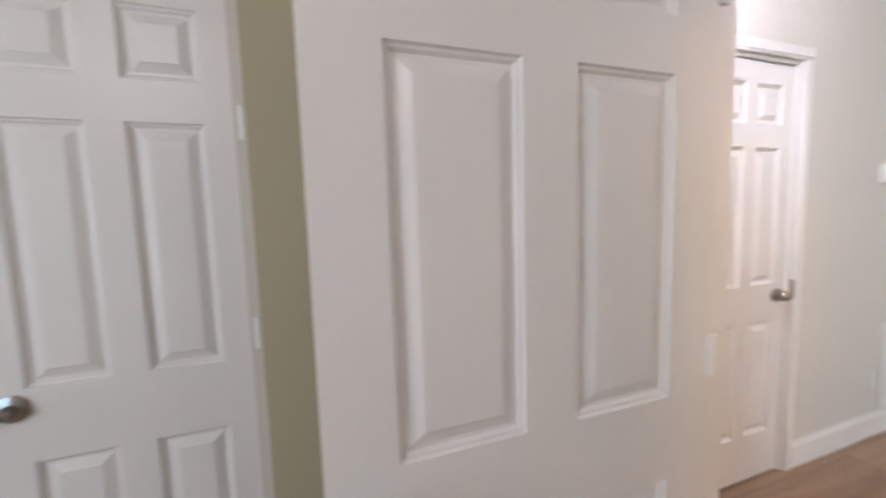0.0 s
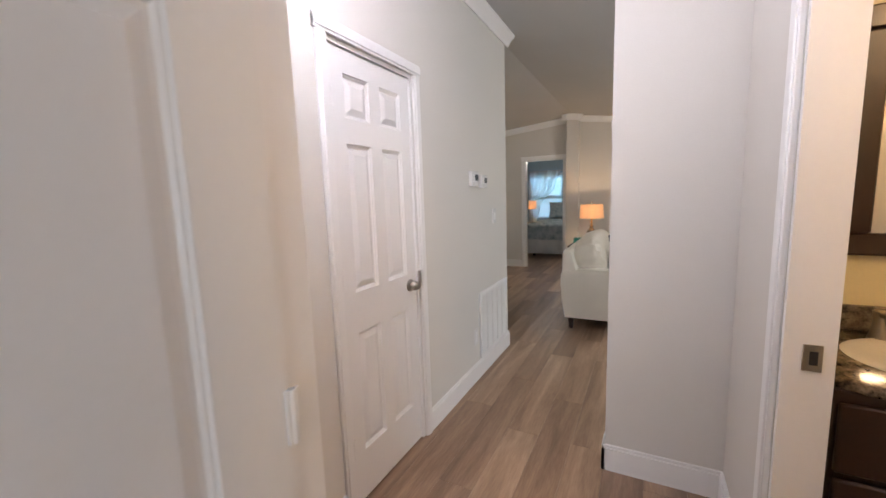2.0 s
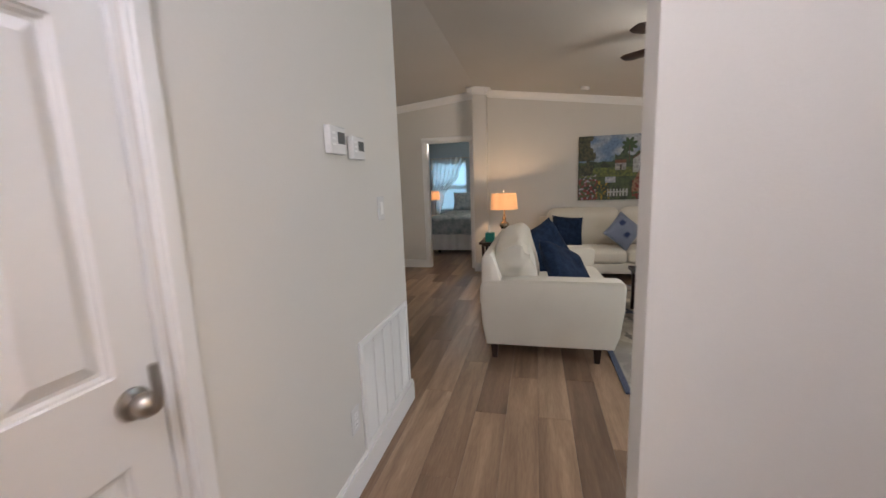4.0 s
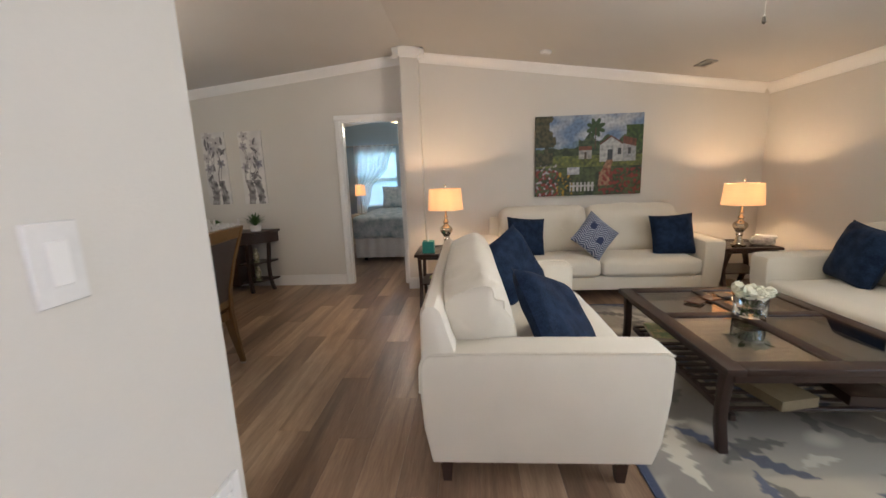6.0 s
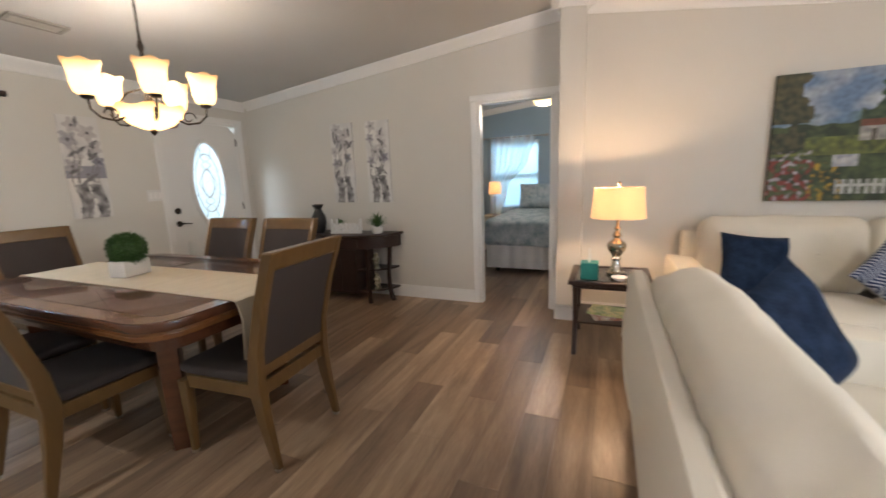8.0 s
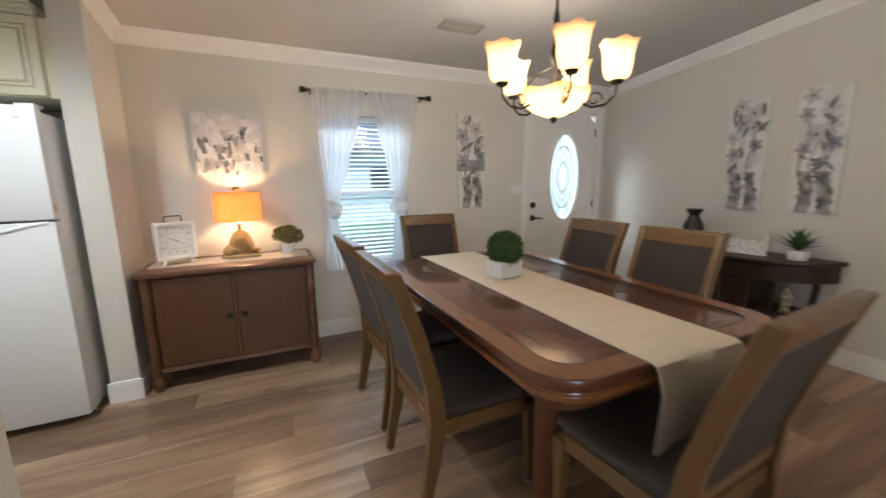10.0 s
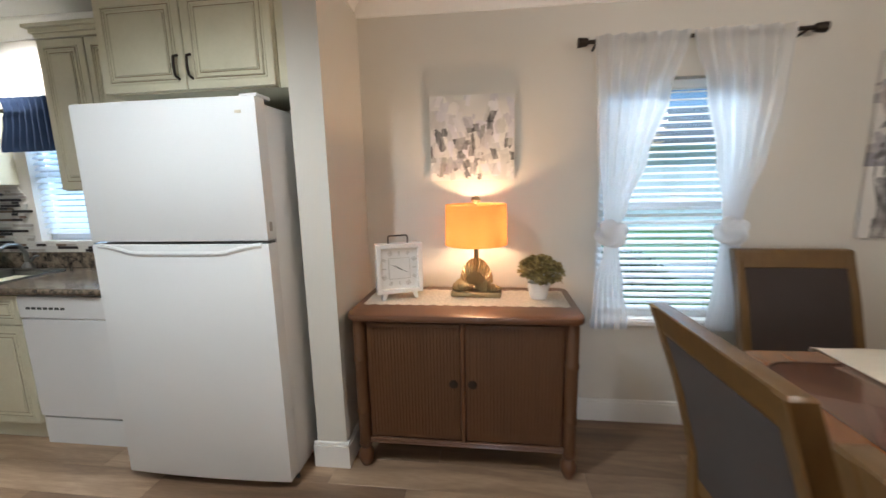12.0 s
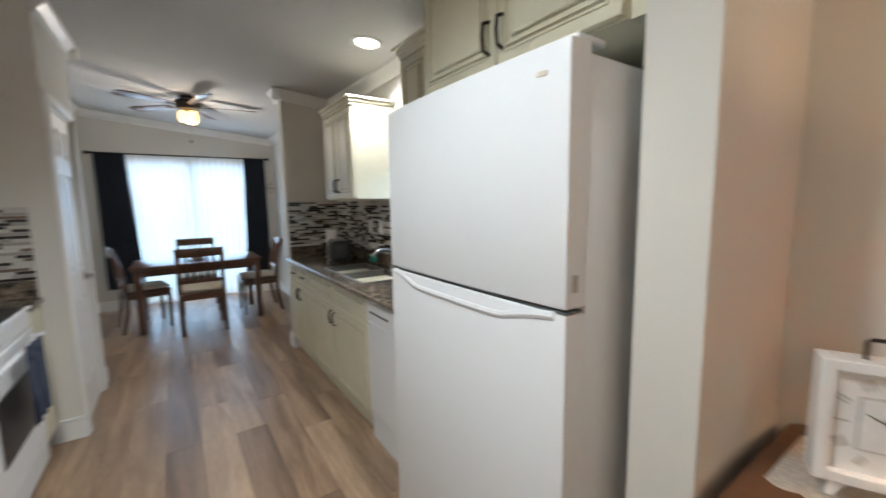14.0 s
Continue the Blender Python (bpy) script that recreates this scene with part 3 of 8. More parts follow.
# ---- windows ----
def blinds(parent, along, a0, a1, b, z0, z1, tilt=14, pitch=0.037):
    """Slats, head rail and cords across an opening."""
    n = int((z1 - z0 - 0.05) / pitch)
    w = (a1 - a0) / 2 - 0.008
    me = None
    for i in range(n):
        c = (a0 + a1) / 2
        loc = (c, b, z1 - 0.06 - i * pitch) if along == "x" else (b, c, z1 - 0.06 - i * pitch)
        m = pose(*loc, tilt, 0, 0) if along == "x" else pose(*loc, tilt, 0, 90)
        if me is None:
            bm = bmesh.new()
            prism([(-0.024, -0.002), (0, 0.003), (0.024, -0.002), (0.024, 0.0), (0, 0.005), (-0.024, 0.0)], -w, w, bm, "x")
            ob = part("slat", bm, BLIND, parent, m=m)
            me = ob.data
        else:
            ob = new("slat", me)
            ob.parent, ob.matrix_basis = parent, m
    if along == "x":
        part("head_rail", one(a0 + 0.004, a1 - 0.004, b - 0.025, b + 0.025, z1 - 0.045, z1 - 0.004, 0.003), BLIND, parent)
        for k in (0.2, 0.8):
            x = a0 + (a1 - a0) * k
            part("cord", tube([(x, b - 0.026, z0 + 0.03), (x, b - 0.026, z1 - 0.04)], 0.0015, 5), BLIND, parent)
    else:
        part("head_rail", one(b - 0.025, b + 0.025, a0 + 0.004, a1 - 0.004, z1 - 0.045, z1 - 0.004, 0.003), BLIND, parent)


def window(name, along, a0, a1, b0, b1, z0, z1, label, rail=True, sill=0.0, bars=0):
    """Sash window in the outer wall's opening; b0 is the room side, b1 the outside."""
    w = tagged(new(name), label, "window", kind="structure")
    out = 1 if b1 > b0 else -1
    f0, f1 = sorted((b1 - out * 0.055, b1 - out * 0.015))
    bm = bmesh.new()
    put = (lambda p, q, z, zz, e=0.0: bx(bm, p, q, f0 + e, f1 - e, z, zz, 0.003)) if along == "x" else (lambda p, q, z, zz, e=0.0: bx(bm, f0 + e, f1 - e, p, q, z, zz, 0.003))
    put(a0, a0 + 0.045, z0, z1), put(a1 - 0.045, a1, z0, z1), put(a0 + 0.045, a1 - 0.045, z0, z0 + 0.05), put(a0 + 0.045, a1 - 0.045, z1 - 0.045, z1)
    if rail:
        put(a0 + 0.045, a1 - 0.045, (z0 + z1) / 2 - 0.025, (z0 + z1) / 2 + 0.025)
    for i in range(bars):
        x = a0 + (a1 - a0) * (i + 1) / (bars + 1)
        put(x - 0.035, x + 0.035, z0 + 0.05, z1 - 0.045, 0.001)
    part("window_frame", bm, SASH, w)
    m = (f0 + f1) / 2
    g = part("pane", one(a0 + 0.04, a1 - 0.04, m - 0.002, m + 0.002, z0 + 0.045, z1 - 0.04) if along == "x" else one(m - 0.002, m + 0.002, a0 + 0.04, a1 - 0.04, z0 + 0.045, z1 - 0.04), PANE, w)
    g.visible_shadow = False
    if sill:
        lo, hi = sorted((b0 - out * sill, b1 - out * 0.056))
        part("window_sill", one(a0 - 0.02, a1 + 0.02, lo, min(hi, b0) if out > 0 else hi, z0 - 0.028, z0 - 0.002, 0.004) if along == "x" else one(lo, hi, a0 - 0.02, a1 + 0.02, z0 - 0.028, z0 - 0.002, 0.004), TRIM, w)
    return w


w = window("window_1", "x", 5.37, 6.10, 5.90, 6.02, 0.62, 1.90, "white sash window with open horizontal blinds", sill=0.03)
blinds(w, "x", 5.38, 6.09, 5.935, 0.63, 1.89)
w = window("window_2", "x", 1.86, 2.46, 5.90, 6.02, 1.08, 1.95, "white kitchen window over the sink")
blinds(w, "x", 1.87, 2.45, 5.935, 1.09, 1.94, 35)
w = window("window_3", "y", 2.75, 3.62, 12.0, 12.12, 0.75, 1.95, "white bedroom window with closed blinds")
blinds(w, "y", 2.76, 3.61, 12.03, 0.76, 1.94, 62)
w = window("window_4", "y", 3.95, 5.55, -2.5, -2.62, 0.0, 2.03, "white glazed patio doors", rail=False, bars=1)
w = window("window_5", "x", 3.6, 5.2, -2.08, -2.20, 0.70, 1.98, "white living room window", bars=1)
# Unseen window, added as an opening for the first bedroom's fill light.
w = window("window_6", "y", -0.6, 0.8, -1.6, -1.7, 0.75, 1.98, "white unseen window added to the first bedroom")
area("sky_light_living", look((4.4, -2.26, 1.35), (4.6, 0, 1.0)), 1.5, 1.2, 66)
# Fill through the added window, to brighten the open bedroom door.
area("sky_light_first_bedroom", look((-1.76, 0.1, 1.4), (0, 0.3, 1.2)), 1.3, 1.15, 46)
area("sky_light_dining", look((5.73, 7.1, 2.7), (5.73, 5.3, 0.7)), 1.8, 1.2, 215, (0.74, 0.88, 1.0))
area("sky_light_nook", look((-2.66, 4.75, 1.1), (0, 4.75, 0.9)), 1.5, 1.9, 64)
area("sky_light_bedroom", look((13.5, 3.18, 2.9), (11.2, 3.18, 0.9)), 1.5, 1.2, 300, (0.46, 0.80, 1.0))
area("sky_light_front_door", look((7.95, 6.5, 1.5), (7.95, 5.9, 1.36)), 0.9, 1.3, 6)
area("sky_light_sink", look((2.16, 6.08, 1.5), (2.16, 4, 1.2)), 0.55, 0.8, 10)

# ---- lamps of the place, with two added fills ----
lamp("hall_light", 1.92, 1.26, 2.52, 68, (0.96, 0.93, 1.10), 0.10)
lamp("bath_light", 2.0, -0.40, 2.25, 40, (1.0, 0.66, 0.36), 0.1)
lamp("chandelier_light", 6.29, 4.13, 1.97, 33, SOFTWARM, 0.18)
# Unseen lamp, added to lift the first bedroom's doors.
lamp("first_bedroom_light", -0.1, 0.1, 2.25, 26, (1.0, 0.87, 0.88), 0.12)
lamp("fan_light", 5.75, -0.12, 2.17, 52, SOFTWARM, 0.1)
lamp("table_lamp_light", 7.86, 1.52, 1.10, 36, WARM, 0.04)
lamp("table_lamp_light", 7.93, -1.55, 1.05, 36, WARM, 0.04)
lamp("sideboard_lamp_light", 4.72, 5.70, 1.16, 19, WARM, 0.04)
lamp("bedroom_fan_light", 10.3, 2.42, 2.12, 24, SOFTWARM, 0.1)
lamp("nook_fan_light", -0.55, 4.72, 2.16, 16, SOFTWARM, 0.1)
downspot("kitchen_downlight", 2.0, 5.60, 2.37, 62, (0.95, 0.97, 1))
# This second spot is added, out of view, to brighten the refrigerator front.
downspot("kitchen_downlight", 3.7, 4.2, 2.52, 120, (0.88, 0.96, 1))

# ---- soft shapes and painted cloth ----
def rbox(x0, x1, y0, y1, z0, z1, r, puff=(0, 0, 0), n=8, wrinkle=0.0, seed=0.0):
    """A rounded box that may swell by puff along each axis, with soft wrinkles."""
    bm = bmesh.new()
    h = Vector(((x1 - x0) / 2, (y1 - y0) / 2, (z1 - z0) / 2))
    c = Vector(((x0 + x1) / 2, (y0 + y1) / 2, (z0 + z1) / 2))
    r = min(r, *h)
    r0 = bmesh.ops.create_cube(bm, size=2.0)
    vs = r0["verts"]
    es = list({e for v in vs for e in v.link_edges})
    bmesh.ops.subdivide_edges(bm, edges=es, cuts=n, use_grid_fill=True)
    for v in bm.verts:
        u = v.co.copy()
        # crowd the rows towards the edges so that they round off well
        u = Vector([math.copysign(abs(a) ** 0.75, a) if abs(a) < 1 else a for a in u])
        p = Vector([a * b for a, b in zip(u, h)])
        core = Vector([max(-(b - r), min(b - r, a)) for a, b in zip(p, h)])
        d = p - core
        q = core + (d.normalized() * r if d.length > 1e-6 else d)
        for i in range(3):
            if puff[i]:
                j, k = (i + 1) % 3, (i + 2) % 3
                q[i] += math.copysign(1, u[i]) * abs(u[i]) * puff[i] * (1 - u[j] ** 2) * (1 - u[k] ** 2)
        if wrinkle:
            q += wrinkle * Vector(noise.noise_vector(q * 7 + Vector((seed, seed, seed))))
        v.co = q + c
    return bm


def throw_pillow(w, h, t, seed=0.0, n=18):
    """A square cushion standing in the x-z plane about its middle, with pinched corners."""
    bm = bmesh.new()
    rows = []
    for s in (-1, 1):
        g = []
        for i in range(n + 1):
            row = []
            for j in range(n + 1):
                u, v = 2 * i / n - 1, 2 * j / n - 1
                th = max(0.0, (1 - u ** 4) * (1 - v ** 4)) ** 0.55
                pin = 1 - 0.07 * (1 - abs(v) ** 2) * abs(u) ** 2
                pin2 = 1 - 0.07 * (1 - abs(u) ** 2) * abs(v) ** 2
                p = Vector((u * w / 2 * pin, s * t / 2 * th, v * h / 2 * pin2))
                p += 0.012 * th * Vector(noise.noise_vector(p * 9 + Vector((seed, s, seed))))
                row.append(bm.verts.new(p))
            g.append(row)
        for i in range(n):
            for j in range(n):
                bm.faces.new((g[i][j], g[i + 1][j], g[i + 1][j + 1], g[i][j + 1]))
        rows.append(g)
    bmesh.ops.remove_doubles(bm, verts=bm.verts, dist=0.0008)
    return bm


def paint_material(name, rough=0.7, bump=0.15, scale=120, sheen=0.0):
    """Shows the colours laid on a mesh as the attribute 'paint', with a fine weave."""
    m = bpy.data.materials.new(name)
    m.use_nodes = True
    N, L = m.node_tree.nodes, m.node_tree.links
    b = N["Principled BSDF"]
    b.inputs["Roughness"].default_value, b.inputs["Sheen Weight"].default_value = rough, sheen
    a, n, bp, co = N.new("ShaderNodeAttribute"), N.new("ShaderNodeTexNoise"), N.new("ShaderNodeBump"), N.new("ShaderNodeTexCoord")
    a.attribute_name = "paint"
    n.inputs["Scale"].default_value = scale
    bp.inputs["Strength"].default_value, bp.inputs["Distance"].default_value = bump, 0.003
    L.new(co.outputs["Object"], n.inputs["Vector"]), L.new(n.outputs["Fac"], bp.inputs["Height"]), L.new(bp.outputs[0], b.inputs["Normal"])
    L.new(a.outputs["Color"], b.inputs["Base Color"])
    return m


CANVAS = paint_material("painted_canvas", 0.6, 0.25, 260)
WOVEN = paint_material("patterned_cloth", 0.9, 0.5, 400, 0.2)


def colour_mesh(ob, fn):
    """Lays fn(x, y, z) -> colour on a mesh's points."""
    me = ob.data
    at = me.color_attributes.new("paint", "FLOAT_COLOR", "POINT")
    for i, v in enumerate(me.vertices):
        at.data[i].color = (*fn(*v.co), 1)


def sheet(w, h, nx, ny, t=0.03):
    """A stretched canvas in the x-z plane: a finely divided front at y = 0 and a box behind it to y = t."""
    bm = bmesh.new()
    g = [[bm.verts.new((w * i / nx, 0, h * j / ny)) for j in range(ny + 1)] for i in range(nx + 1)]
    for i in range(nx):
        for j in range(ny):
            bm.faces.new((g[i][j], g[i + 1][j], g[i + 1][j + 1], g[i][j + 1]))
    edge = [e for e in bm.edges if e.is_boundary]
    r = bmesh.ops.extrude_edge_only(bm, edges=edge)
    bmesh.ops.translate(bm, vec=(0, t, 0), verts=[x for x in r["geom"] if isinstance(x, bmesh.types.BMVert)])
    return bm


def mixc(a, b, t):
    t = max(0.0, min(1.0, t))
    return tuple(p + (q - p) * t for p, q in zip(a, b))


def nz(x, y, s, seed=0.0):
    return noise.noise(Vector((x * s, y * s, seed)))


def bolster(x0, x1, t, h, seed, n=40, k=40):
    """A long stuffed back cushion, leaning upright from z = 0 to h, with a seamed, slightly puckered panel at each end."""
    bm = bmesh.new()
    xm, xl = (x0 + x1) / 2, (x1 - x0) / 2

    def ring(x, f, u):
        row = []
        for a in range(k):
            c, q = math.cos(2 * math.pi * a / k), math.sin(2 * math.pi * a / k)
            e = 0.46
            y = math.copysign(abs(c) ** e, c) * t / 2 * f * (1.0 - 0.20 * max(0.0, q))
            z = h / 2 + math.copysign(abs(q) ** e, q) * h / 2 * f
            z *= 1.0 - 0.15 * abs(u) ** 4
            over = 0.075 * abs(u) ** 6 * max(0.0, min(1.0, (z - 0.17) / 0.10))
            p = Vector((x + math.copysign(over, u), y, z))
            w = noise.noise(Vector((x * 2.2 + seed, y * 3, z * 3.2)))
            fold = max(0.0, 1 - abs(noise.noise(Vector((x * 5 + seed, y * 7 + 4, z * 9)))) * 6) * (0.25 + abs(u) ** 3)
            out = Vector((0, c, q))
            p += out * (0.020 * w - 0.026 * fold) * f
            row.append(bm.verts.new(p))
        return row
    rows = []
    for s_ in (0.2, 0.45, 0.7, 0.9):
        rows.append(ring(xm - xl - 0.045 * (1 - s_ ** 2), s_ * 0.955, -1))
    for i in range(n + 1):
        u = math.sin((i / n - 0.5) * math.pi)
        rows.append(ring(xm + u * xl, 0.955 + 0.045 * (1 - abs(u) ** 6) ** 0.5 - 0.03 * math.exp(-(u / 0.05) ** 2), u))
    seams = [[v.co.copy() for v in rows[j]] for j in (4, n + 4)]
    for s_ in (0.9, 0.7, 0.45, 0.2):
        rows.append(ring(xm + xl + 0.045 * (1 - s_ ** 2), s_ * 0.955, 1))
    for r0, r1 in zip(rows, rows[1:]):
        for a in range(k):
            bm.faces.new((r0[a], r0[(a + 1) % k], r1[(a + 1) % k], r1[a]))
    bm.faces.new(rows[0][::-1])
    bm.faces.new(rows[-1])
    bmesh.ops.recalc_face_normals(bm, faces=bm.faces)
    return bm, seams


# ---- living room ----
def sofa(name, m, length, depth, seats, label, tufted=False, back=0.93, group="cream sofas"):
    """Front towards -y, middle of the front edge of its base at the origin's y = -depth / 2."""
    s = thing(name, label, "sofa", group, m)
    L2, D2, a = length / 2, depth / 2, 0.20
    for sx in (-1, 1):
        prof = [(-D2 + 0.07, 0.12), (D2 - 0.04, 0.12), (D2 - 0.01, 0.28), (D2, 0.45), (D2 - 0.004, 0.57), (D2 - 0.015, 0.60), (D2 - 0.04, 0.62), (0.1, 0.628), (-D2 + 0.04, 0.622), (-D2 + 0.012, 0.608), (-D2 + 0.002, 0.58), (-D2 + 0.008, 0.42), (-D2 + 0.035, 0.22)]
        bm = prism(prof, sx * L2 - (a if sx > 0 else 0), sx * L2 + (a if sx < 0 else 0), axis="x", bev=0.03)
        part("armrest", bm, CREAM, s)
        x = sx * (L2 - 0.012)
        pts = [(x, y, z) for y, z in prof[3:10]]
        part("piping", tube(pts, 0.004, 6), CREAM, s)
    part("base", rbox(-L2 + a - 0.01, L2 - a + 0.01, -D2 + 0.03, D2 - 0.06, 0.13, 0.28, 0.02, n=4), CREAM, s)
    if tufted:
        frame_prof, inset = [(D2 - 0.22, 0.2), (D2 - 0.05, 0.2), (D2, 0.45), (D2 + 0.005, back - 0.16), (D2 - 0.03, back - 0.12), (D2 - 0.11, back - 0.12), (D2 - 0.13, 0.5)], a * 0.5
    else:
        frame_prof, inset = [(D2 - 0.20, 0.2), (D2 - 0.05, 0.2), (D2 - 0.006, 0.45), (D2 - 0.012, 0.79), (D2 - 0.035, 0.825), (D2 - 0.075, 0.825), (D2 - 0.10, 0.80), (D2 - 0.19, 0.5)], 0.022
    part("back_frame", prism(frame_prof, -L2 + inset, L2 - inset, axis="x", bev=0.02), CREAM, s)
    w = (length - 2 * a) / seats
    for i in range(seats):
        x = -L2 + a + w * i
        part("seat_cushion", rbox(x + 0.004, x + w - 0.004, -D2 - 0.01, D2 - 0.30, 0.27, 0.45, 0.055, (0, 0.012, 0.025), 9, 0.006, i + 3.0), CREAM, s)
        if tufted:
            bm = rbox(x + 0.004, x + w - 0.004, -0.13, 0.13, 0.0, back - 0.42, 0.09, (0.0, 0.05, 0.02), 10, 0.010, i + 7.0)
        else:
            bm, seams = bolster(x + 0.02, x + w - 0.02, 0.30, back - 0.43, i + 7.0)
        if tufted:
            for v in bm.verts:
                for bxp in (x + w * 0.3, x + w * 0.7):
                    d2 = (v.co.x - bxp) ** 2 + (v.co.z - 0.28) ** 2
                    if v.co.y < 0:
                        v.co.y += 0.05 * math.exp(-d2 / 0.006)
        lean = pose(0, D2 - 0.24, 0.42, -9) if tufted else pose(0, D2 - 0.335, 0.44, -17)
        bmesh.ops.transform(bm, matrix=lean, verts=bm.verts)
        bc = part("back_cushion", bm, CREAM, s)
        if not tufted:
            for ring in seams:
                part("seam_piping", tube([lean @ p for p in ring + ring[:1]], 0.0035, 6), CREAM, bc)
        if tufted:
            for bxp in (x + w * 0.3, x + w * 0.7):
                b2 = lathe([(0, -0.006), (0.012, -0.004), (0.014, 0.002), (0.008, 0.008), (0, 0.009)], 10)
                bmesh.ops.transform(b2, matrix=pose(bxp, D2 - 0.335, 0.70, 90), verts=b2.verts)
                part("button", b2, CREAM, bc)
    for sx in (-1, 1):
        for sy in (-1, 1):
            bm = lathe([(0.026, 0), (0.042, 0.135)], 4)
            bmesh.ops.transform(bm, matrix=Matrix.Translation((sx * (L2 - 0.07), D2 - 0.10 if sy > 0 else -D2 + 0.18, 0)) @ Matrix.Rotation(radians(45), 4, "Z"), verts=bm.verts)
            part("leg", bm, ESPRESSO, s, "dark wooden leg")
    return s


sofa("loveseat", pose(6.03, 0.985, 0), 1.74, 1.03, 1, "cream fabric loveseat seen from behind its rounded back", back=0.94)
sofa("sofa", pose(8.02, -0.05, 0, 0, 0, -90), 2.36, 0.84, 2, "long cream sofa with tufted back under the painting", True, 0.95)
sofa("loveseat", pose(6.14, -1.54, 0, 0, 0, 180), 1.80, 0.98, 1, "cream fabric loveseat against the south wall", back=0.92)


def cushion(m, w, label, mat=NAVY, seed=0.0, t=0.17):
    ob = link("throw_pillow", throw_pillow(w, w, t, seed), mat)
    ob.matrix_basis = m
    return tagged(ob, label, "pillow", "throw pillows")


cushion(pose(5.60, 0.84, 0.61, -42, 22, -46), 0.50, "navy blue velvet throw pillow on the loveseat", seed=1)
cushion(pose(6.38, 0.99, 0.70, -24, -20, -44), 0.46, "navy blue velvet throw pillow leaning on another", seed=2)
cushion(pose(7.87, 0.67, 0.665, -18, 6, -78), 0.42, "navy blue velvet pillow at the sofa's end", seed=3)
cushion(pose(7.85, -0.83, 0.655, -16, -3, -94), 0.43, "navy blue velvet pillow beside the armrest", seed=4)
cushion(pose(6.62, -1.52, 0.665, -16, 6, 170), 0.45, "navy blue pillow on the south loveseat", seed=5)
pc = cushion(pose(7.78, -0.02, 0.67, -18, 40, -92), 0.38, "blue and white herringbone pillow standing on its corner", WOVEN, 6, 0.13)


def herringbone(x, y, z):
    k = 0.055
    zz = z + abs(((x / k) % 2) - 1) * k * 0.55
    on = (zz / 0.022) % 1 > 0.40
    dark = (abs(x - 0.05) < 0.03 and abs(z + 0.03) < 0.035) or (abs(x + 0.09) < 0.03 and abs(z - 0.06) < 0.035)
    return (0.02, 0.035, 0.10) if on or dark else (0.46, 0.49, 0.56)


# a finer mesh so that the weave reads
pc.data = link("throw_pillow", throw_pillow(0.38, 0.38, 0.13, 6, 90), WOVEN).data
for o in [o for o in bpy.data.objects if o.data == pc.data and o != pc]:
    bpy.data.objects.remove(o)
colour_mesh(pc, herringbone)


def coffee_table():
    t = thing("coffee_table", "dark wood coffee table with glass top panels and slatted shelf", "table", "", pose(5.985, -0.36, 0))
    X, Y, H = 0.635, 0.52, 0.455
    bm = bmesh.new()
    for x0, x1, y0, y1 in ((-X, X, -Y, -Y + 0.085), (-X, X, Y - 0.085, Y), (-X, -X + 0.085, -Y + 0.085, Y - 0.085), (X - 0.085, X, -Y + 0.085, Y - 0.085), (-X + 0.085, X - 0.085, -0.035, 0.035), (0.03, 0.10, 0.035, Y - 0.085), (0.03, 0.10, -Y + 0.085, -0.035)):
        bx(bm, x0, x1, y0, y1, H - 0.035, H, 0.006, 2)
    part("top_frame", bm, ESPRESSO, t)
    for x0, x1 in ((-X + 0.08, 0.035), (0.095, X - 0.08)):
        for y0, y1 in ((-Y + 0.08, -0.03), (0.03, Y - 0.08)):
            part("glass_panel", one(x0, x1, y0, y1, H - 0.016, H - 0.008), TINTED, t, "smoked glass panel")
    for sx in (-1, 1):
        part("apron", one(sx * (X - 0.05) - 0.012, sx * (X - 0.05) + 0.012, -Y + 0.06, Y - 0.06, H - 0.085, H - 0.035), ESPRESSO, t)
    for sy in (-1, 1):
        part("apron", one(-X + 0.06, X - 0.06, sy * (Y - 0.05) - 0.012, sy * (Y - 0.05) + 0.012, H - 0.075, H - 0.035), ESPRESSO, t)
        for sx in (-1, 1):
            prof = [(0.0, H - 0.035), (0.06, H - 0.035), (0.036, 0.26), (0.034, 0.15), (0.066, 0.0), (0.026, 0.0), (-0.008, 0.14), (-0.008, 0.27)]
            x0 = sx * (X - 0.10)
            bm = prism([(x0 + sx * a, z) for a, z in prof], sy * (Y - 0.045) - 0.022, sy * (Y - 0.045) + 0.022, axis="y", bev=0.004)
            part("leg", bm, ESPRESSO, t)
        part("shelf_rail", one(-X + 0.08, X - 0.08, sy * (Y - 0.10) - 0.015, sy * (Y - 0.10) + 0.015, 0.15, 0.185, 0.003), ESPRESSO, t)
    for i in range(15):
        x = -X + 0.12 + i * (2 * X - 0.24) / 14
        part("slat", one(x - 0.014, x + 0.014, -Y + 0.085, Y - 0.085, 0.186, 0.198, 0.002), ESPRESSO, t)
    return t


TINTED = pane("smoked_glass", (0.58, 0.57, 0.53), 0.38)
coffee_table()


def booklet(m, w, h, t, mat, label, name="magazine"):
    b = thing(name, label, "book", "magazines", m)
    part("page_block", one(-w / 2 + 0.003, w / 2 - 0.003, -h / 2 + 0.003, h / 2 - 0.003, 0.001, t - 0.001), LINEN if t < 0.04 else mat, b)
    bm = one(-w / 2, w / 2, -h / 2, h / 2, t - 0.001, t)
    bx(bm, -w / 2, w / 2, -h / 2, h / 2, 0, 0.001), bx(bm, -w / 2, -w / 2 + 0.001, -h / 2, h / 2, 0, t)
    part("cover", bm, mat, b)
    return b


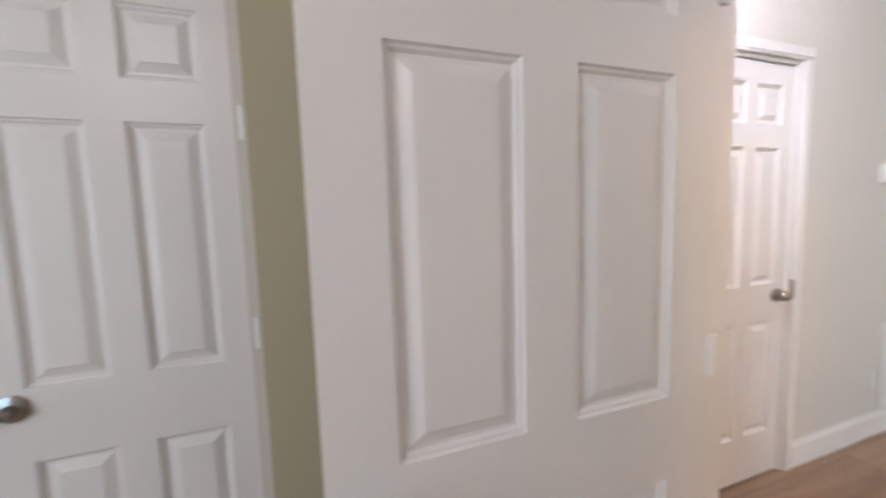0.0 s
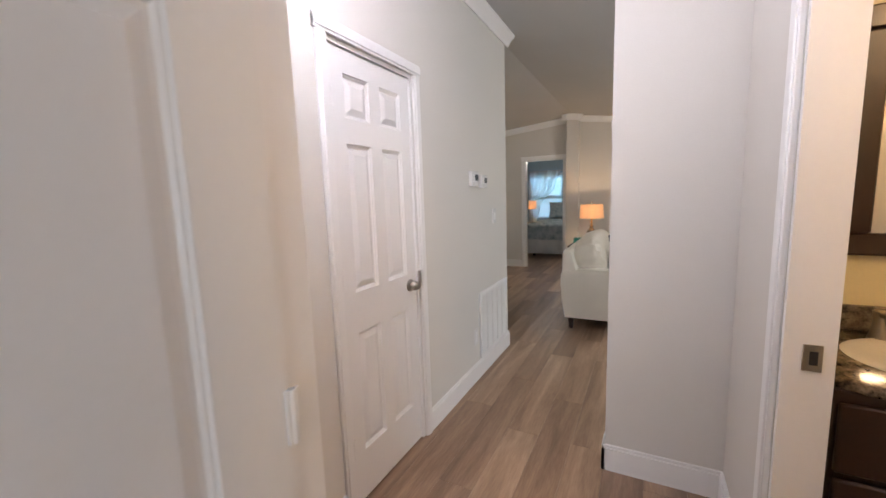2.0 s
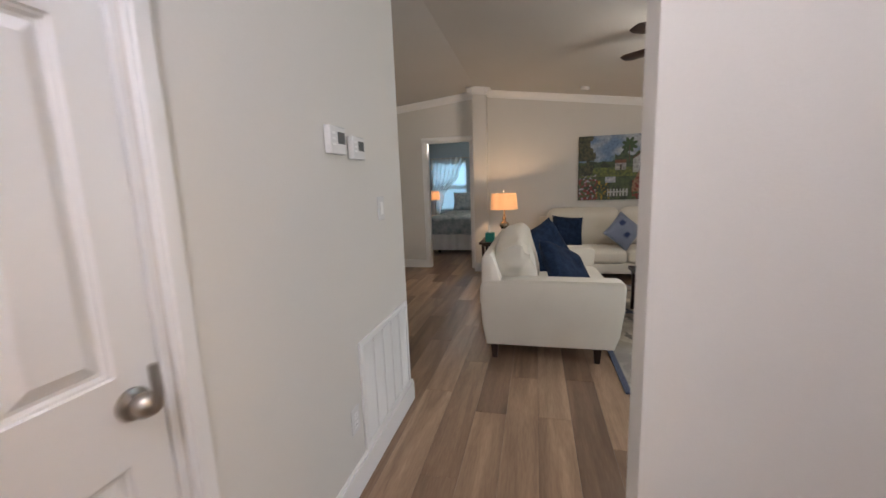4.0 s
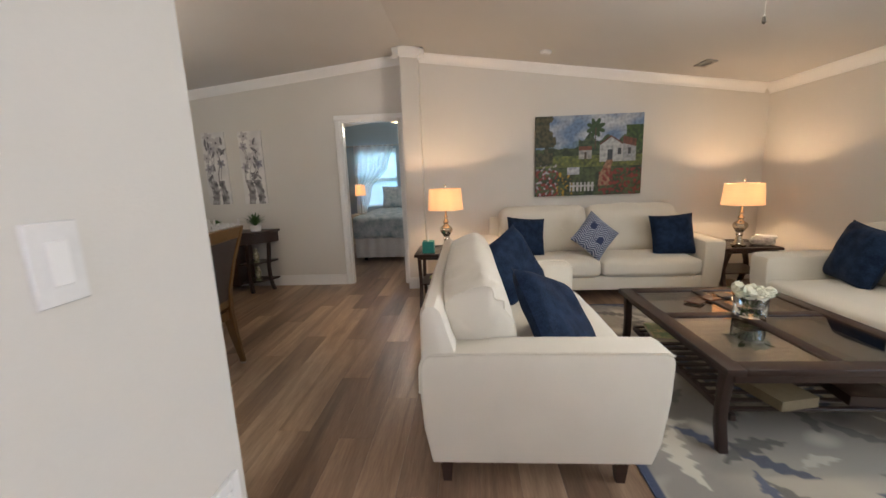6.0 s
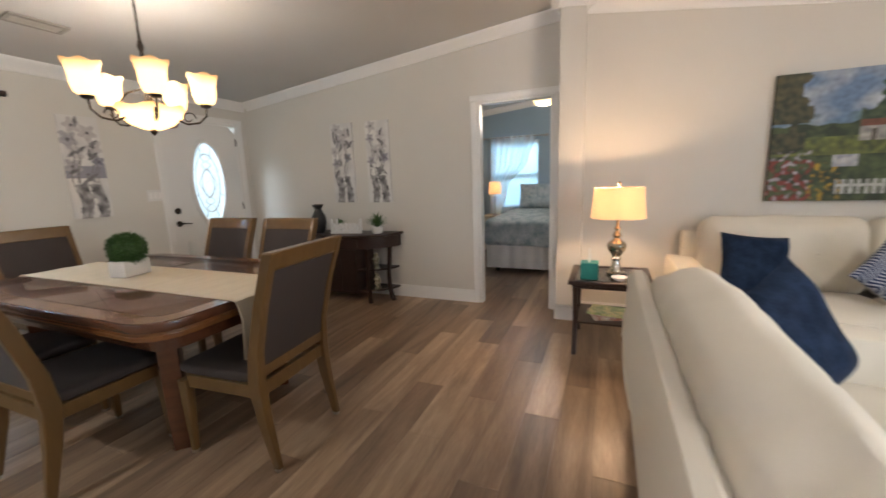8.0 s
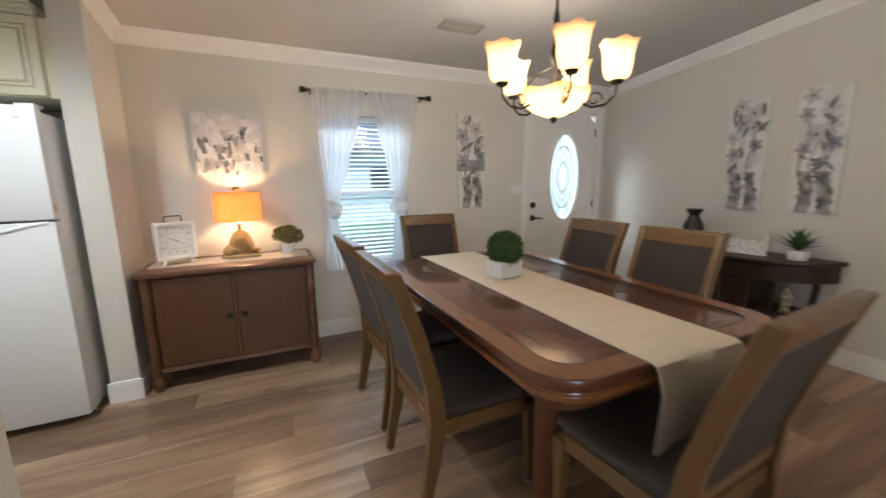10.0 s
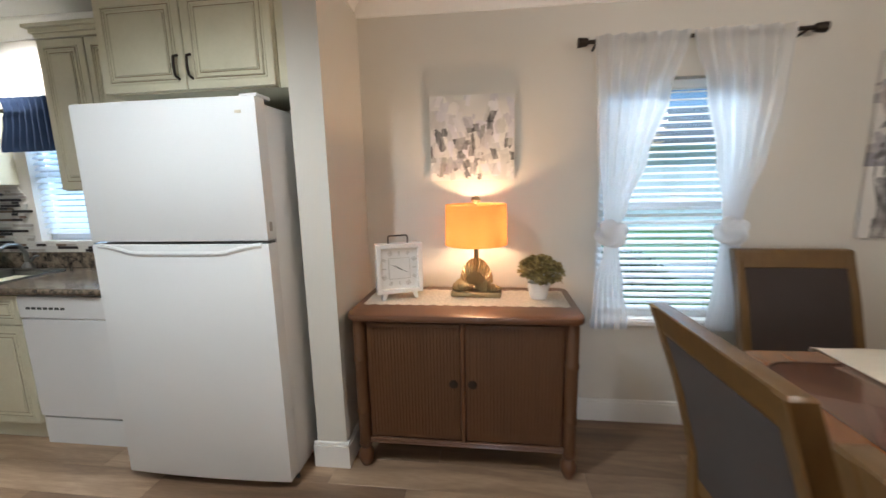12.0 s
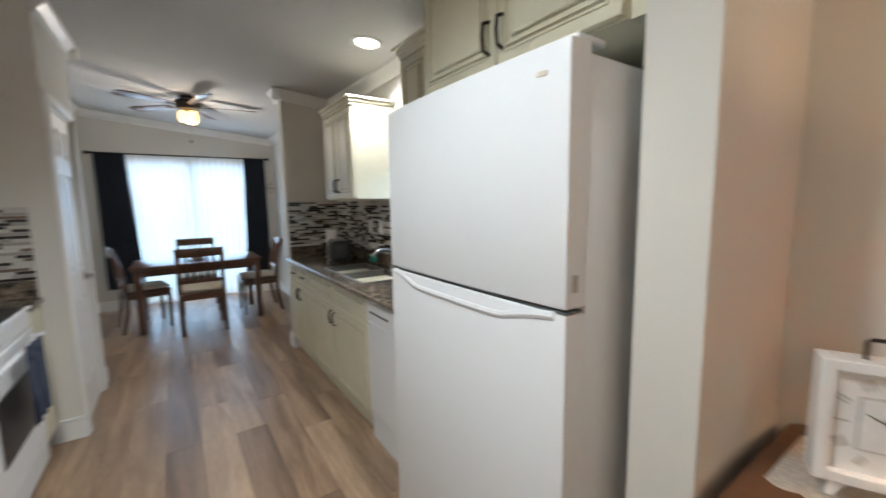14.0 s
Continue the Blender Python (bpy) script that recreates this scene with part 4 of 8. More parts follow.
PAGEG = material("magazine_cover", (0.25, 0.42, 0.18), 0.3, c2=(0.75, 0.7, 0.35), scale=14, fine=60, spread=0.2)
PAGET = material("tan_box_cover", (0.24, 0.19, 0.11), 0.5, c2=(0.16, 0.12, 0.07), scale=10)
PAGEW = material("pale_cover", (0.7, 0.66, 0.6), 0.3, c2=(0.4, 0.15, 0.1), scale=14, fine=50, spread=0.15)
booklet(pose(6.36, -0.07, 0.1985, 0, 0, 80), 0.21, 0.28, 0.022, PAGEG, "glossy green and yellow magazine on the shelf")
booklet(pose(5.60, -0.22, 0.1985, 0, 0, 12), 0.30, 0.20, 0.05, PAGET, "flat tan box on the coffee table shelf", "box")
booklet(pose(5.62, -0.62, 0.1985, 0, 0, -6), 0.30, 0.22, 0.05, ESPRESSO, "dark brown album on the coffee table shelf", "album")


def flower_vase():
    v = thing("flower_vase", "white artificial flowers in a clear glass bowl", "vase", "", pose(6.02, -0.38, 0.4555))
    part("bowl", lathe([(0.0, 0.0), (0.078, 0.0), (0.085, 0.01), (0.085, 0.115), (0.080, 0.115), (0.078, 0.014), (0, 0.012)], 28), GLASS, v, "clear glass bowl")
    part("water_gel", lathe([(0.0, 0.014), (0.074, 0.014), (0.074, 0.06), (0, 0.06)], 24), GLASS, v)
    random.seed(5)
    for i in range(9):
        a, r = i * 2.4, 0.03 + 0.055 * (i / 9) ** 0.5
        bm = bmesh.new()
        for k in range(22):
            d = Vector((random.uniform(-1, 1), random.uniform(-1, 1), random.uniform(-0.5, 1))).normalized()
            q = d.to_track_quat("Z", "Y").to_matrix().to_4x4()
            w = 0.034
            prof = [(-w, 0, 0.02), (0, 0.02, 0.034), (w, 0, 0.02), (0, -0.02, 0.034), (0, 0, 0.026)]
            vs = [bm.verts.new(q @ Vector(p)) for p in prof]
            for e in range(4):
                bm.faces.new((vs[e], vs[(e + 1) % 4], vs[4]))
        part("bloom", bm, PETAL, v, m=pose(r * math.cos(a), r * math.sin(a), 0.135 + 0.03 * random.random()), smooth=False)
        part("stem", tube([(r * 0.5 * math.cos(a + 2), r * 0.5 * math.sin(a + 2), 0.016), (r * math.cos(a), r * math.sin(a), 0.13)], 0.0025, 5), LEAF, v)
    for i in range(4):
        a = i * 1.7 + 0.6
        part("leaf", leaf_bm(0.07, 0.035), LEAF, v, m=pose(0.07 * math.cos(a), 0.07 * math.sin(a), 0.125, 20, 0, math.degrees(a) - 90))


def leaf_bm(length, width, bend=0.25):
    """One pointed leaf along +y from the origin, folded and arched."""
    bm = bmesh.new()
    n = 5
    rows = []
    for i in range(n + 1):
        t = i / n
        w = width / 2 * math.sin(math.pi * (0.12 + 0.88 * t)) if t < 1 else 0.0008
        z = bend * length * (t - t * t)
        rows.append([bm.verts.new((-w, length * t, z + w * 0.25)), bm.verts.new((0, length * t, z)), bm.verts.new((w, length * t, z + w * 0.25))])
    for a, b in zip(rows, rows[1:]):
        for k in range(2):
            bm.faces.new((a[k], a[k + 1], b[k + 1], b[k]))
    return bm


PETAL = material("white_petals", (0.82, 0.80, 0.72), 0.8, c2=(0.68, 0.68, 0.52), scale=18, fine=80)
flower_vase()
for i in range(3):
    cst = tagged(link("coaster", one(-0.05, 0.05, -0.05, 0.05, 0, 0.008, 0.002), MAHOG if i else BLACK), "small dark coaster on the glass table", "coaster", "coasters")
    cst.matrix_basis = pose(6.40 - 0.06 * i, -0.34 + 0.13 * (i - 1), 0.4555, 0, 0, 20 * i)


def rug():
    """Cream rug with grey and blue leaves and a navy edge."""
    nx, ny = 230, 190
    x0, x1, y0, y1 = 4.80, 7.55, -1.62, 0.54
    bm = bmesh.new()
    g = [[bm.verts.new((x0 + (x1 - x0) * i / nx, y0 + (y1 - y0) * j / ny, 0.012)) for j in range(ny + 1)] for i in range(nx + 1)]
    for i in range(nx):
        for j in range(ny):
            bm.faces.new((g[i][j], g[i + 1][j], g[i + 1][j + 1], g[i][j + 1]))
    r = bmesh.ops.extrude_edge_only(bm, edges=[e for e in bm.edges if e.is_boundary])
    bmesh.ops.translate(bm, vec=(0, 0, -0.011), verts=[q for q in r["geom"] if isinstance(q, bmesh.types.BMVert)])
    ob = tagged(link("area_rug", bm, WOVEN), "beige and grey area rug with blue floral pattern and navy edge", "rug")
    rnd = random.Random(11)
    stems = [(rnd.uniform(x0, x1), rnd.uniform(y0, y1), rnd.uniform(0, 6.28), rnd.uniform(0.10, 0.22), rnd.choice([(0.022, 0.035, 0.08), (0.03, 0.05, 0.11), (0.085, 0.075, 0.065), (0.12, 0.11, 0.095), (0.52, 0.48, 0.39)])) for _ in range(120)]

    def fn(x, y, z):
        if min(x - x0, x1 - x, y - y0, y1 - y) < 0.035:
            return (0.03, 0.045, 0.095)
        c = mixc((0.36, 0.315, 0.245), (0.22, 0.20, 0.175), 0.5 + 1.1 * nz(x, y, 2.2, 3))
        c = mixc(c, (0.50, 0.455, 0.37), 2.4 * (nz(x, y, 5, 8) - 0.2))
        for sx, sy, a, s, col in stems:
            dx, dy = x - sx, y - sy
            if abs(dx) < s and abs(dy) < s:
                u, v = dx * math.cos(a) + dy * math.sin(a), -dx * math.sin(a) + dy * math.cos(a)
                w = 0.30 * s * (1 - (u / s) ** 2)
                if abs(u) < s and abs(v + 0.25 * s * (u / s) ** 2) < w * (0.75 + 0.25 * math.sin(u * 90)):
                    c = mixc(c, col, 0.85)
        return c
    colour_mesh(ob, fn)


rug()


def end_table(m, H, label):
    t = thing("end_table", label, "table", "end tables", m)
    W = 0.28
    bm = bmesh.new()
    for x0, x1, y0, y1 in ((-W, W, -W, -W + 0.05), (-W, W, W - 0.05, W), (-W, -W + 0.05, -W + 0.05, W - 0.05), (W - 0.05, W, -W + 0.05, W - 0.05)):
        bx(bm, x0, x1, y0, y1, H - 0.03, H, 0.005, 2)
    part("top_frame", bm, ESPRESSO, t)
    part("glass_top", one(-W + 0.045, W - 0.045, -W + 0.045, W - 0.045, H - 0.012, H - 0.004), TINTED, t, "smoked glass panel")
    part("underframe", one(-W + 0.03, W - 0.03, -W + 0.03, W - 0.03, H - 0.06, H - 0.031, 0.003), ESPRESSO, t)
    for sy in (-1, 1):
        for sx in (-1, 1):
            prof = [(-0.005, H - 0.05), (0.065, H - 0.05), (0.030, 0.38), (-0.012, 0.27), (0.004, 0.17), (0.072, 0.0), (0.030, 0.0), (-0.055, 0.16), (-0.062, 0.27), (-0.030, 0.38)]
            x0 = sx * (W - 0.075)
            part("leg", prism([(x0 + sx * a, z) for a, z in prof], sy * (W - 0.05) - 0.017, sy * (W - 0.05) + 0.017, axis="y", bev=0.003), ESPRESSO, t)
        part("stretcher", one(-W + 0.09, W - 0.09, sy * (W - 0.05) - 0.010, sy * (W - 0.05) + 0.010, 0.19, 0.225), ESPRESSO, t)
    part("shelf", one(-W + 0.06, W - 0.06, -W + 0.06, W - 0.06, 0.226, 0.24, 0.003), ESPRESSO, t)
    return t


end_table(pose(7.83, 1.56, 0), 0.56, "dark wood end table with glass top beside the doorway")
end_table(pose(8.03, -1.60, 0), 0.51, "dark wood end table with glass top in the room corner")
booklet(pose(7.80, 1.55, 0.2405, 0, 0, 15), 0.22, 0.28, 0.02, PAGEW, "glossy magazine lying on the end table shelf")
booklet(pose(7.82, 1.56, 0.2615, 0, 0, -10), 0.21, 0.27, 0.015, PAGEG, "glossy magazine on a small pile")



def shade_material(name, c, glow_c, strength, thin=0.55, rim=None):
    m = bpy.data.materials.new(name)
    m.use_nodes = True
    N, L = m.node_tree.nodes, m.node_tree.links
    N.remove(N["Principled BSDF"])
    d, t, x, e, a = (N.new(k) for k in ("ShaderNodeBsdfDiffuse", "ShaderNodeBsdfTranslucent", "ShaderNodeMixShader", "ShaderNodeEmission", "ShaderNodeAddShader"))
    d.inputs[0].default_value = t.inputs[0].default_value = (*c, 1)
    e.inputs[0].default_value, e.inputs[1].default_value = (*glow_c, 1), strength
    x.inputs[0].default_value = thin
    # Emission fades with height towards the lip, painting in the bulb's hot spot.
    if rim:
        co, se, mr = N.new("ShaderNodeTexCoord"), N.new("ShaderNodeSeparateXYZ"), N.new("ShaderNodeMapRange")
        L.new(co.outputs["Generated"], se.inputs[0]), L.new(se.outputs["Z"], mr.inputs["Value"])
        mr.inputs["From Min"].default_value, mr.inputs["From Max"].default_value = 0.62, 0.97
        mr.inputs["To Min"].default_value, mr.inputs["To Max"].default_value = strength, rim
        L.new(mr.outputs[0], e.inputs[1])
    L.new(d.outputs[0], x.inputs[1]), L.new(t.outputs[0], x.inputs[2]), L.new(x.outputs[0], a.inputs[0]), L.new(e.outputs[0], a.inputs[1]), L.new(a.outputs[0], N["Material Output"].inputs[0])
    return m


SHADE_TAN = shade_material("lit_linen_shade", (0.62, 0.43, 0.28), (1.0, 0.60, 0.32), 0.36, 0.10)
BULB = glow("lit_bulb", (1.0, 0.75, 0.45), 12)
MERCURY = material("mercury_glass", (0.62, 0.56, 0.46), 0.16, 1.0, c2=(0.36, 0.31, 0.25), scale=24, fine=120, bump=0.05)


def drum(r0, r1, z0, z1, seg=40):
    bm = bmesh.new()
    lathe([(r0, z0), (r1, z1)], seg, bm)
    for f in [f for f in bm.faces if len(f.verts) > 4]:
        bm.faces.remove(f)
    bmesh.ops.solidify(bm, geom=bm.faces[:], thickness=0.002)
    return bm


def table_lamp(m, label):
    l = thing("table_lamp", label, "lamp", "living room lamps", m)
    part("base", lathe([(0, 0), (0.068, 0), (0.068, 0.012), (0.05, 0.022), (0.034, 0.06), (0.026, 0.10), (0.036, 0.118), (0.030, 0.135), (0.046, 0.16), (0.066, 0.19), (0.070, 0.215), (0.058, 0.24), (0.03, 0.258), (0.022, 0.275), (0.034, 0.29), (0.026, 0.305), (0.014, 0.33), (0.022, 0.345), (0.012, 0.36), (0.010, 0.44), (0, 0.44)], 32), MERCURY, l, "mercury glass turned base")
    sh = part("shade", drum(0.188, 0.170, 0.425, 0.645), SHADE_TAN, l, "tan fabric drum shade, lit")
    part("bulb", lathe([(0, 0.445), (0.014, 0.445), (0.016, 0.47), (0.03, 0.51), (0.026, 0.535), (0, 0.548)], 14), BULB, l)
    part("finial", lathe([(0.004, 0.549), (0.004, 0.665), (0.010, 0.67), (0.012, 0.68), (0, 0.695)], 12), MERCURY, l)
    return l


table_lamp(pose(7.86, 1.52, 0.5605), "mercury glass table lamp with tan drum shade, lit")
table_lamp(pose(7.93, -1.55, 0.5105), "mercury glass table lamp in the corner, lit")
TEAL = material("teal_box", (0.02, 0.25, 0.20), 0.45, c2=(0.015, 0.16, 0.14), scale=20)
tb = thing("tissue_box", "teal tissue box with a tissue sticking out", "tissue box", "", pose(7.68, 1.70, 0.5605))
part("box", one(-0.06, 0.06, -0.06, 0.06, 0, 0.12, 0.004), TEAL, tb)
part("tissue", prism([(-0.03, 0.0), (0.03, 0.0), (0.014, 0.05), (0.02, 0.085), (0.0, 0.10), (-0.01, 0.06)], -0.006, 0.010, axis="y", bev=0.003), WHITE, tb, m=pose(0, 0, 0.12))
dish = tagged(link("shell_dish", lathe([(0, 0), (0.03, 0), (0.055, 0.022), (0.05, 0.026), (0.025, 0.008), (0, 0.008)], 18), WHITE), "small white dish on the end table", "dish")
dish.location = (7.66, 1.50, 0.5605)


def ornament():
    t = thing("shell_ornament", "grey and white conch shell ornament on the corner table", "ornament", "", pose(7.95, -1.80, 0.5105, 0, 0, 60))
    bm = rbox(-0.11, 0.11, -0.05, 0.05, 0, 0.075, 0.035, (0, 0, 0.015), 6, 0.012, 4)
    part("shell", bm, material("grey_shell", (0.45, 0.43, 0.42), 0.5, c2=(0.2, 0.19, 0.2), scale=18, spread=0.25), t)
    bm = rbox(-0.12, 0.07, -0.035, 0.035, 0.068, 0.10, 0.016, (0, 0, 0.006), 6, 0.010, 9)
    part("white_shell", bm, WHITE, t)


ornament()


# ---- pictures ----
def cottage(x, y, z):
    u, v = x / 1.205, z / 0.905
    n1, n2 = nz(x, z, 9, 1), nz(x, z, 26, 2)
    if v > 0.60 + 0.03 * n1:
        c = mixc((0.17, 0.27, 0.44), (0.56, 0.60, 0.66), 0.45 + 1.3 * nz(x * 0.7, z * 1.6, 5, 5) + 0.3 * nz(x, z, 14, 6))
        if v < 0.68:
            c = mixc(c, (0.16, 0.26, 0.30), 0.5 + n1)
    else:
        c = mixc((0.085, 0.120, 0.045), (0.028, 0.045, 0.020), 0.5 + 1.6 * n1 + n2)
        if 0.36 < v < 0.5:
            c = mixc(c, (0.20, 0.23, 0.05), 0.6 + n2)
    if (u < 0.17 + 0.10 * n1 + 0.05 * n2 and v > 0.62) or (abs(u - 0.10 - 0.03 * (v - 0.5)) < 0.018 and v > 0.4) or (u < 0.13 + 0.08 * n1 and 0.38 < v < 0.55):
        c = mixc((0.030, 0.038, 0.018), (0.11, 0.10, 0.045), 0.5 + 1.5 * n2)
    if 0.40 < u < 0.97 and 0.52 < v < 0.70 + 0.12 * n1 + 0.05 * math.sin(u * 40):
        c = mixc((0.035, 0.065, 0.035), (0.09, 0.13, 0.06), 0.5 + 1.5 * n2)
    if u > 0.84 + 0.05 * n1 and v > 0.55 and v < 0.86:
        c = mixc((0.02, 0.06, 0.02), (0.06, 0.12, 0.03), 0.5 + 1.5 * n2)
    for px, pz, pr in ((0.56, 0.84, 0.09),):
        dx, dz = (u - px), (v - pz) * 0.75
        r, a = math.hypot(dx, dz), math.atan2(dz, dx)
        if r < pr * (0.55 + 0.45 * abs(math.sin(a * 4))):
            c = (0.04, 0.09, 0.03)
        if abs(dx) < 0.006 and -0.2 < dz < 0:
            c = (0.10, 0.07, 0.04)
    if 0.60 < u < 0.94 and 0.42 < v < 0.74:
        roof = 0.74 - 0.9 * abs(u - 0.71) if u < 0.82 else 0.735 - 0.35 * abs(u - 0.80)
        if v < roof - 0.09 or (u < 0.82 and v < roof - 0.02):
            c = mixc((0.62, 0.62, 0.60), (0.36, 0.38, 0.40), 0.3 + 0.5 * n2 + (0.6 if u > 0.82 else 0))
            if abs(u - 0.70) < 0.022 and v < 0.57 or (abs(u - 0.785) < 0.015 or abs(u - 0.88) < 0.014) and 0.50 < v < 0.58:
                c = (0.06, 0.07, 0.08)
        elif v < roof:
            c = mixc((0.20, 0.065, 0.04), (0.11, 0.04, 0.03), 0.5 + n2)
    if 0.41 < u < 0.53 and 0.46 < v < 0.62:
        c = mixc((0.52, 0.48, 0.42), (0.3, 0.3, 0.3), 0.5 + n2) if v < 0.565 else (0.22, 0.075, 0.04)
        if abs(u - 0.47) < 0.012 and v < 0.55:
            c = (0.10, 0.08, 0.06)
    pw = 0.03 + 0.09 * (0.44 - v)
    if 0.12 < v < 0.44 and abs(u - (0.70 - 0.25 * (0.44 - v) + 0.25 * max(0, 0.25 - v))) < pw:
        c = mixc((0.42, 0.24, 0.14), (0.28, 0.12, 0.06), 0.5 + 1.4 * n2)
    if v < 0.33 and (u < 0.22 or u > 0.60):
        c = mixc(c, (0.26, 0.040, 0.030), 3.0 * (n2 + 0.10))
    if v < 0.30 and 0.2 < u < 0.36:
        c = mixc(c, (0.60, 0.36, 0.03), 2.6 * (nz(x, z, 30, 7) - 0.05))
    if v < 0.40 and u < 0.2:
        c = mixc(c, (0.55, 0.50, 0.55), 3 * (nz(x, z, 28, 9) - 0.16))
    if 0.30 < u < 0.42 and 0.27 < v < 0.36:
        c = mixc((0.62, 0.62, 0.66), (0.4, 0.42, 0.5), 0.5 + 2 * n2)
    if 0.33 < u < 0.56 and 0.05 < v < 0.17 and (int(u * 56) % 2 == 0 or abs(v - 0.12) < 0.012):
        c = (0.60, 0.60, 0.58)
    return mixc(tuple(q * 0.85 for q in c), tuple(q * 0.45 for q in c), 0.4 + 0.7 * nz(x, z, 34, 4))


def picture(name, m, w, h, fn, nx, ny, label, t=0.035):
    ob = tagged(link(name, sheet(w, h, nx, ny, t), CANVAS, smooth=False), label, "picture", "wall art" if w < 1 else "")
    ob.matrix_basis = m
    colour_mesh(ob, fn)
    return ob


picture("landscape_painting", pose(8.418, 0.482, 1.056, 0, 0, -90), 1.205, 0.905, cottage, 190, 140, "large oil landscape of a white cottage and flower garden", 0.04)


def flowers(seed, w, h, band):
    rnd = random.Random(seed)
    blooms = [((0.28 + 0.44 * (k % 2) + rnd.uniform(-0.14, 0.14)) * w, (0.50 + 0.42 * k / 6 + rnd.uniform(-0.02, 0.02)) * h, rnd.uniform(0.050, 0.082), (2, 1, 0, 0, 2, 0, 0)[k]) for k in range(7)]
    leaves = [(rnd.uniform(0.12, 0.88) * w, rnd.uniform(0.28, 0.95) * h, rnd.uniform(0.5, 2.6), rnd.uniform(0.034, 0.062)) for _ in range(11)]

    def fn(x, y, z):
        c = mixc((0.74, 0.72, 0.69), (0.60, 0.585, 0.57), 0.5 + 1.2 * nz(x, z, 7, seed))
        if band and 0.40 * h < z < 0.52 * h:
            c = mixc(c, (0.20, 0.20, 0.25), 0.85)
        if z < 0.34 * h:
            k = min(abs(x - 0.30 * w - 0.02 * math.sin(z * 11)), abs(x - 0.68 * w - 0.025 * math.sin(z * 9 + 1)))
            if k < 0.042 + 0.02 * nz(x, z, 30, seed):
                c = mixc((0.09, 0.085, 0.09), (0.42, 0.40, 0.40), 0.5 + 1.2 * nz(x, z, 18, 2))
        for bx_, bz, r, kind in blooms:
            d = math.hypot(x - bx_, (z - bz) * 0.9)
            a = math.atan2(z - bz, x - bx_)
            if abs(x - bx_ - 0.02 * math.sin(z * 14)) < 0.003 and z < bz:
                c = (0.16, 0.155, 0.15)
            rr = r * (0.8 + 0.2 * math.cos(5 * a + bx_ * 40))
            if d < rr:
                col = ((0.46, 0.43, 0.43), (0.17, 0.165, 0.22), (0.32, 0.30, 0.33))[kind]
                c = mixc(mixc(col, (0.66, 0.64, 0.63), 0.5 * d / rr), col, 0.4 + nz(x, z, 40, 3))
                if d < rr * 0.2:
                    c = (0.10, 0.09, 0.10)
        for lx, lz, a, s in leaves:
            u, v = (x - lx) * math.cos(a) + (z - lz) * math.sin(a), -(x - lx) * math.sin(a) + (z - lz) * math.cos(a)
            if abs(u) < s and abs(v) < 0.30 * s * (1 - (u / s) ** 2):
                c = mixc((0.10, 0.095, 0.10), (0.25, 0.24, 0.25), 0.5 + nz(x, z, 40, 1))
        return c
    return fn


picture("flower_canvas", pose(8.512, 4.562, 1.082, 0, 0, -90), 0.29, 0.885, flowers(3, 0.29, 0.885, False), 70, 200, "tall grey and white flower canvas above the console", 0.026)
picture("flower_canvas", pose(8.512, 4.092, 1.078, 0, 0, -90), 0.29, 0.885, flowers(8, 0.29, 0.885, False), 70, 200, "tall grey and white flower canvas with large blooms", 0.026)
picture("flower_canvas", pose(6.62, 5.872, 1.08), 0.29, 0.885, flowers(14, 0.29, 0.885, True), 70, 200, "tall flower canvas with a dark band beside the front door", 0.026)


def dabs():
    """Upright palette-knife dabs: pale above, dark and grey in a band below the middle."""
    rnd = random.Random(29)
    out = []
    for k in range(150):
        t = rnd.random()
        z = 0.445 * (rnd.uniform(0.45, 1.0) if k < 50 else 0.10 + 0.62 * t * t + 0.05 * rnd.random())
        g = rnd.uniform(0.46, 0.78) if k < 70 or rnd.random() < 0.55 else rnd.choice((0.035, 0.07, 0.16, 0.26, 0.34))
        col = (g, g * rnd.uniform(0.95, 0.99), g * rnd.uniform(0.90, 1.08))
        out.append((rnd.uniform(0.0, 0.45), z, rnd.uniform(0.008, 0.026), rnd.uniform(0.016, 0.055), rnd.uniform(-0.5, 0.5), col))
    return out


DABS = dabs()


def abstract(x, y, z):
    c = mixc((0.74, 0.72, 0.69), (0.60, 0.58, 0.56), 0.5 + 1.6 * nz(x, z * 0.6, 9, 2))
    for cx, cz, w, h, lean, col in DABS:
        u, v = (x - cx - lean * (z - cz)) / w, (z - cz) / h
        edge = 0.25 * nz(x, z, 60, cx * 9)
        if abs(u) + edge < 1 and abs(v) + edge < 1:
            c = mixc(c, col, 0.78 + 0.3 * nz(x, z * 0.3, 80, 2))
    return c


picture("abstract_canvas", pose(4.47, 5.865, 1.41), 0.45, 0.445, abstract, 150, 150, "square abstract canvas in cream, grey and black")

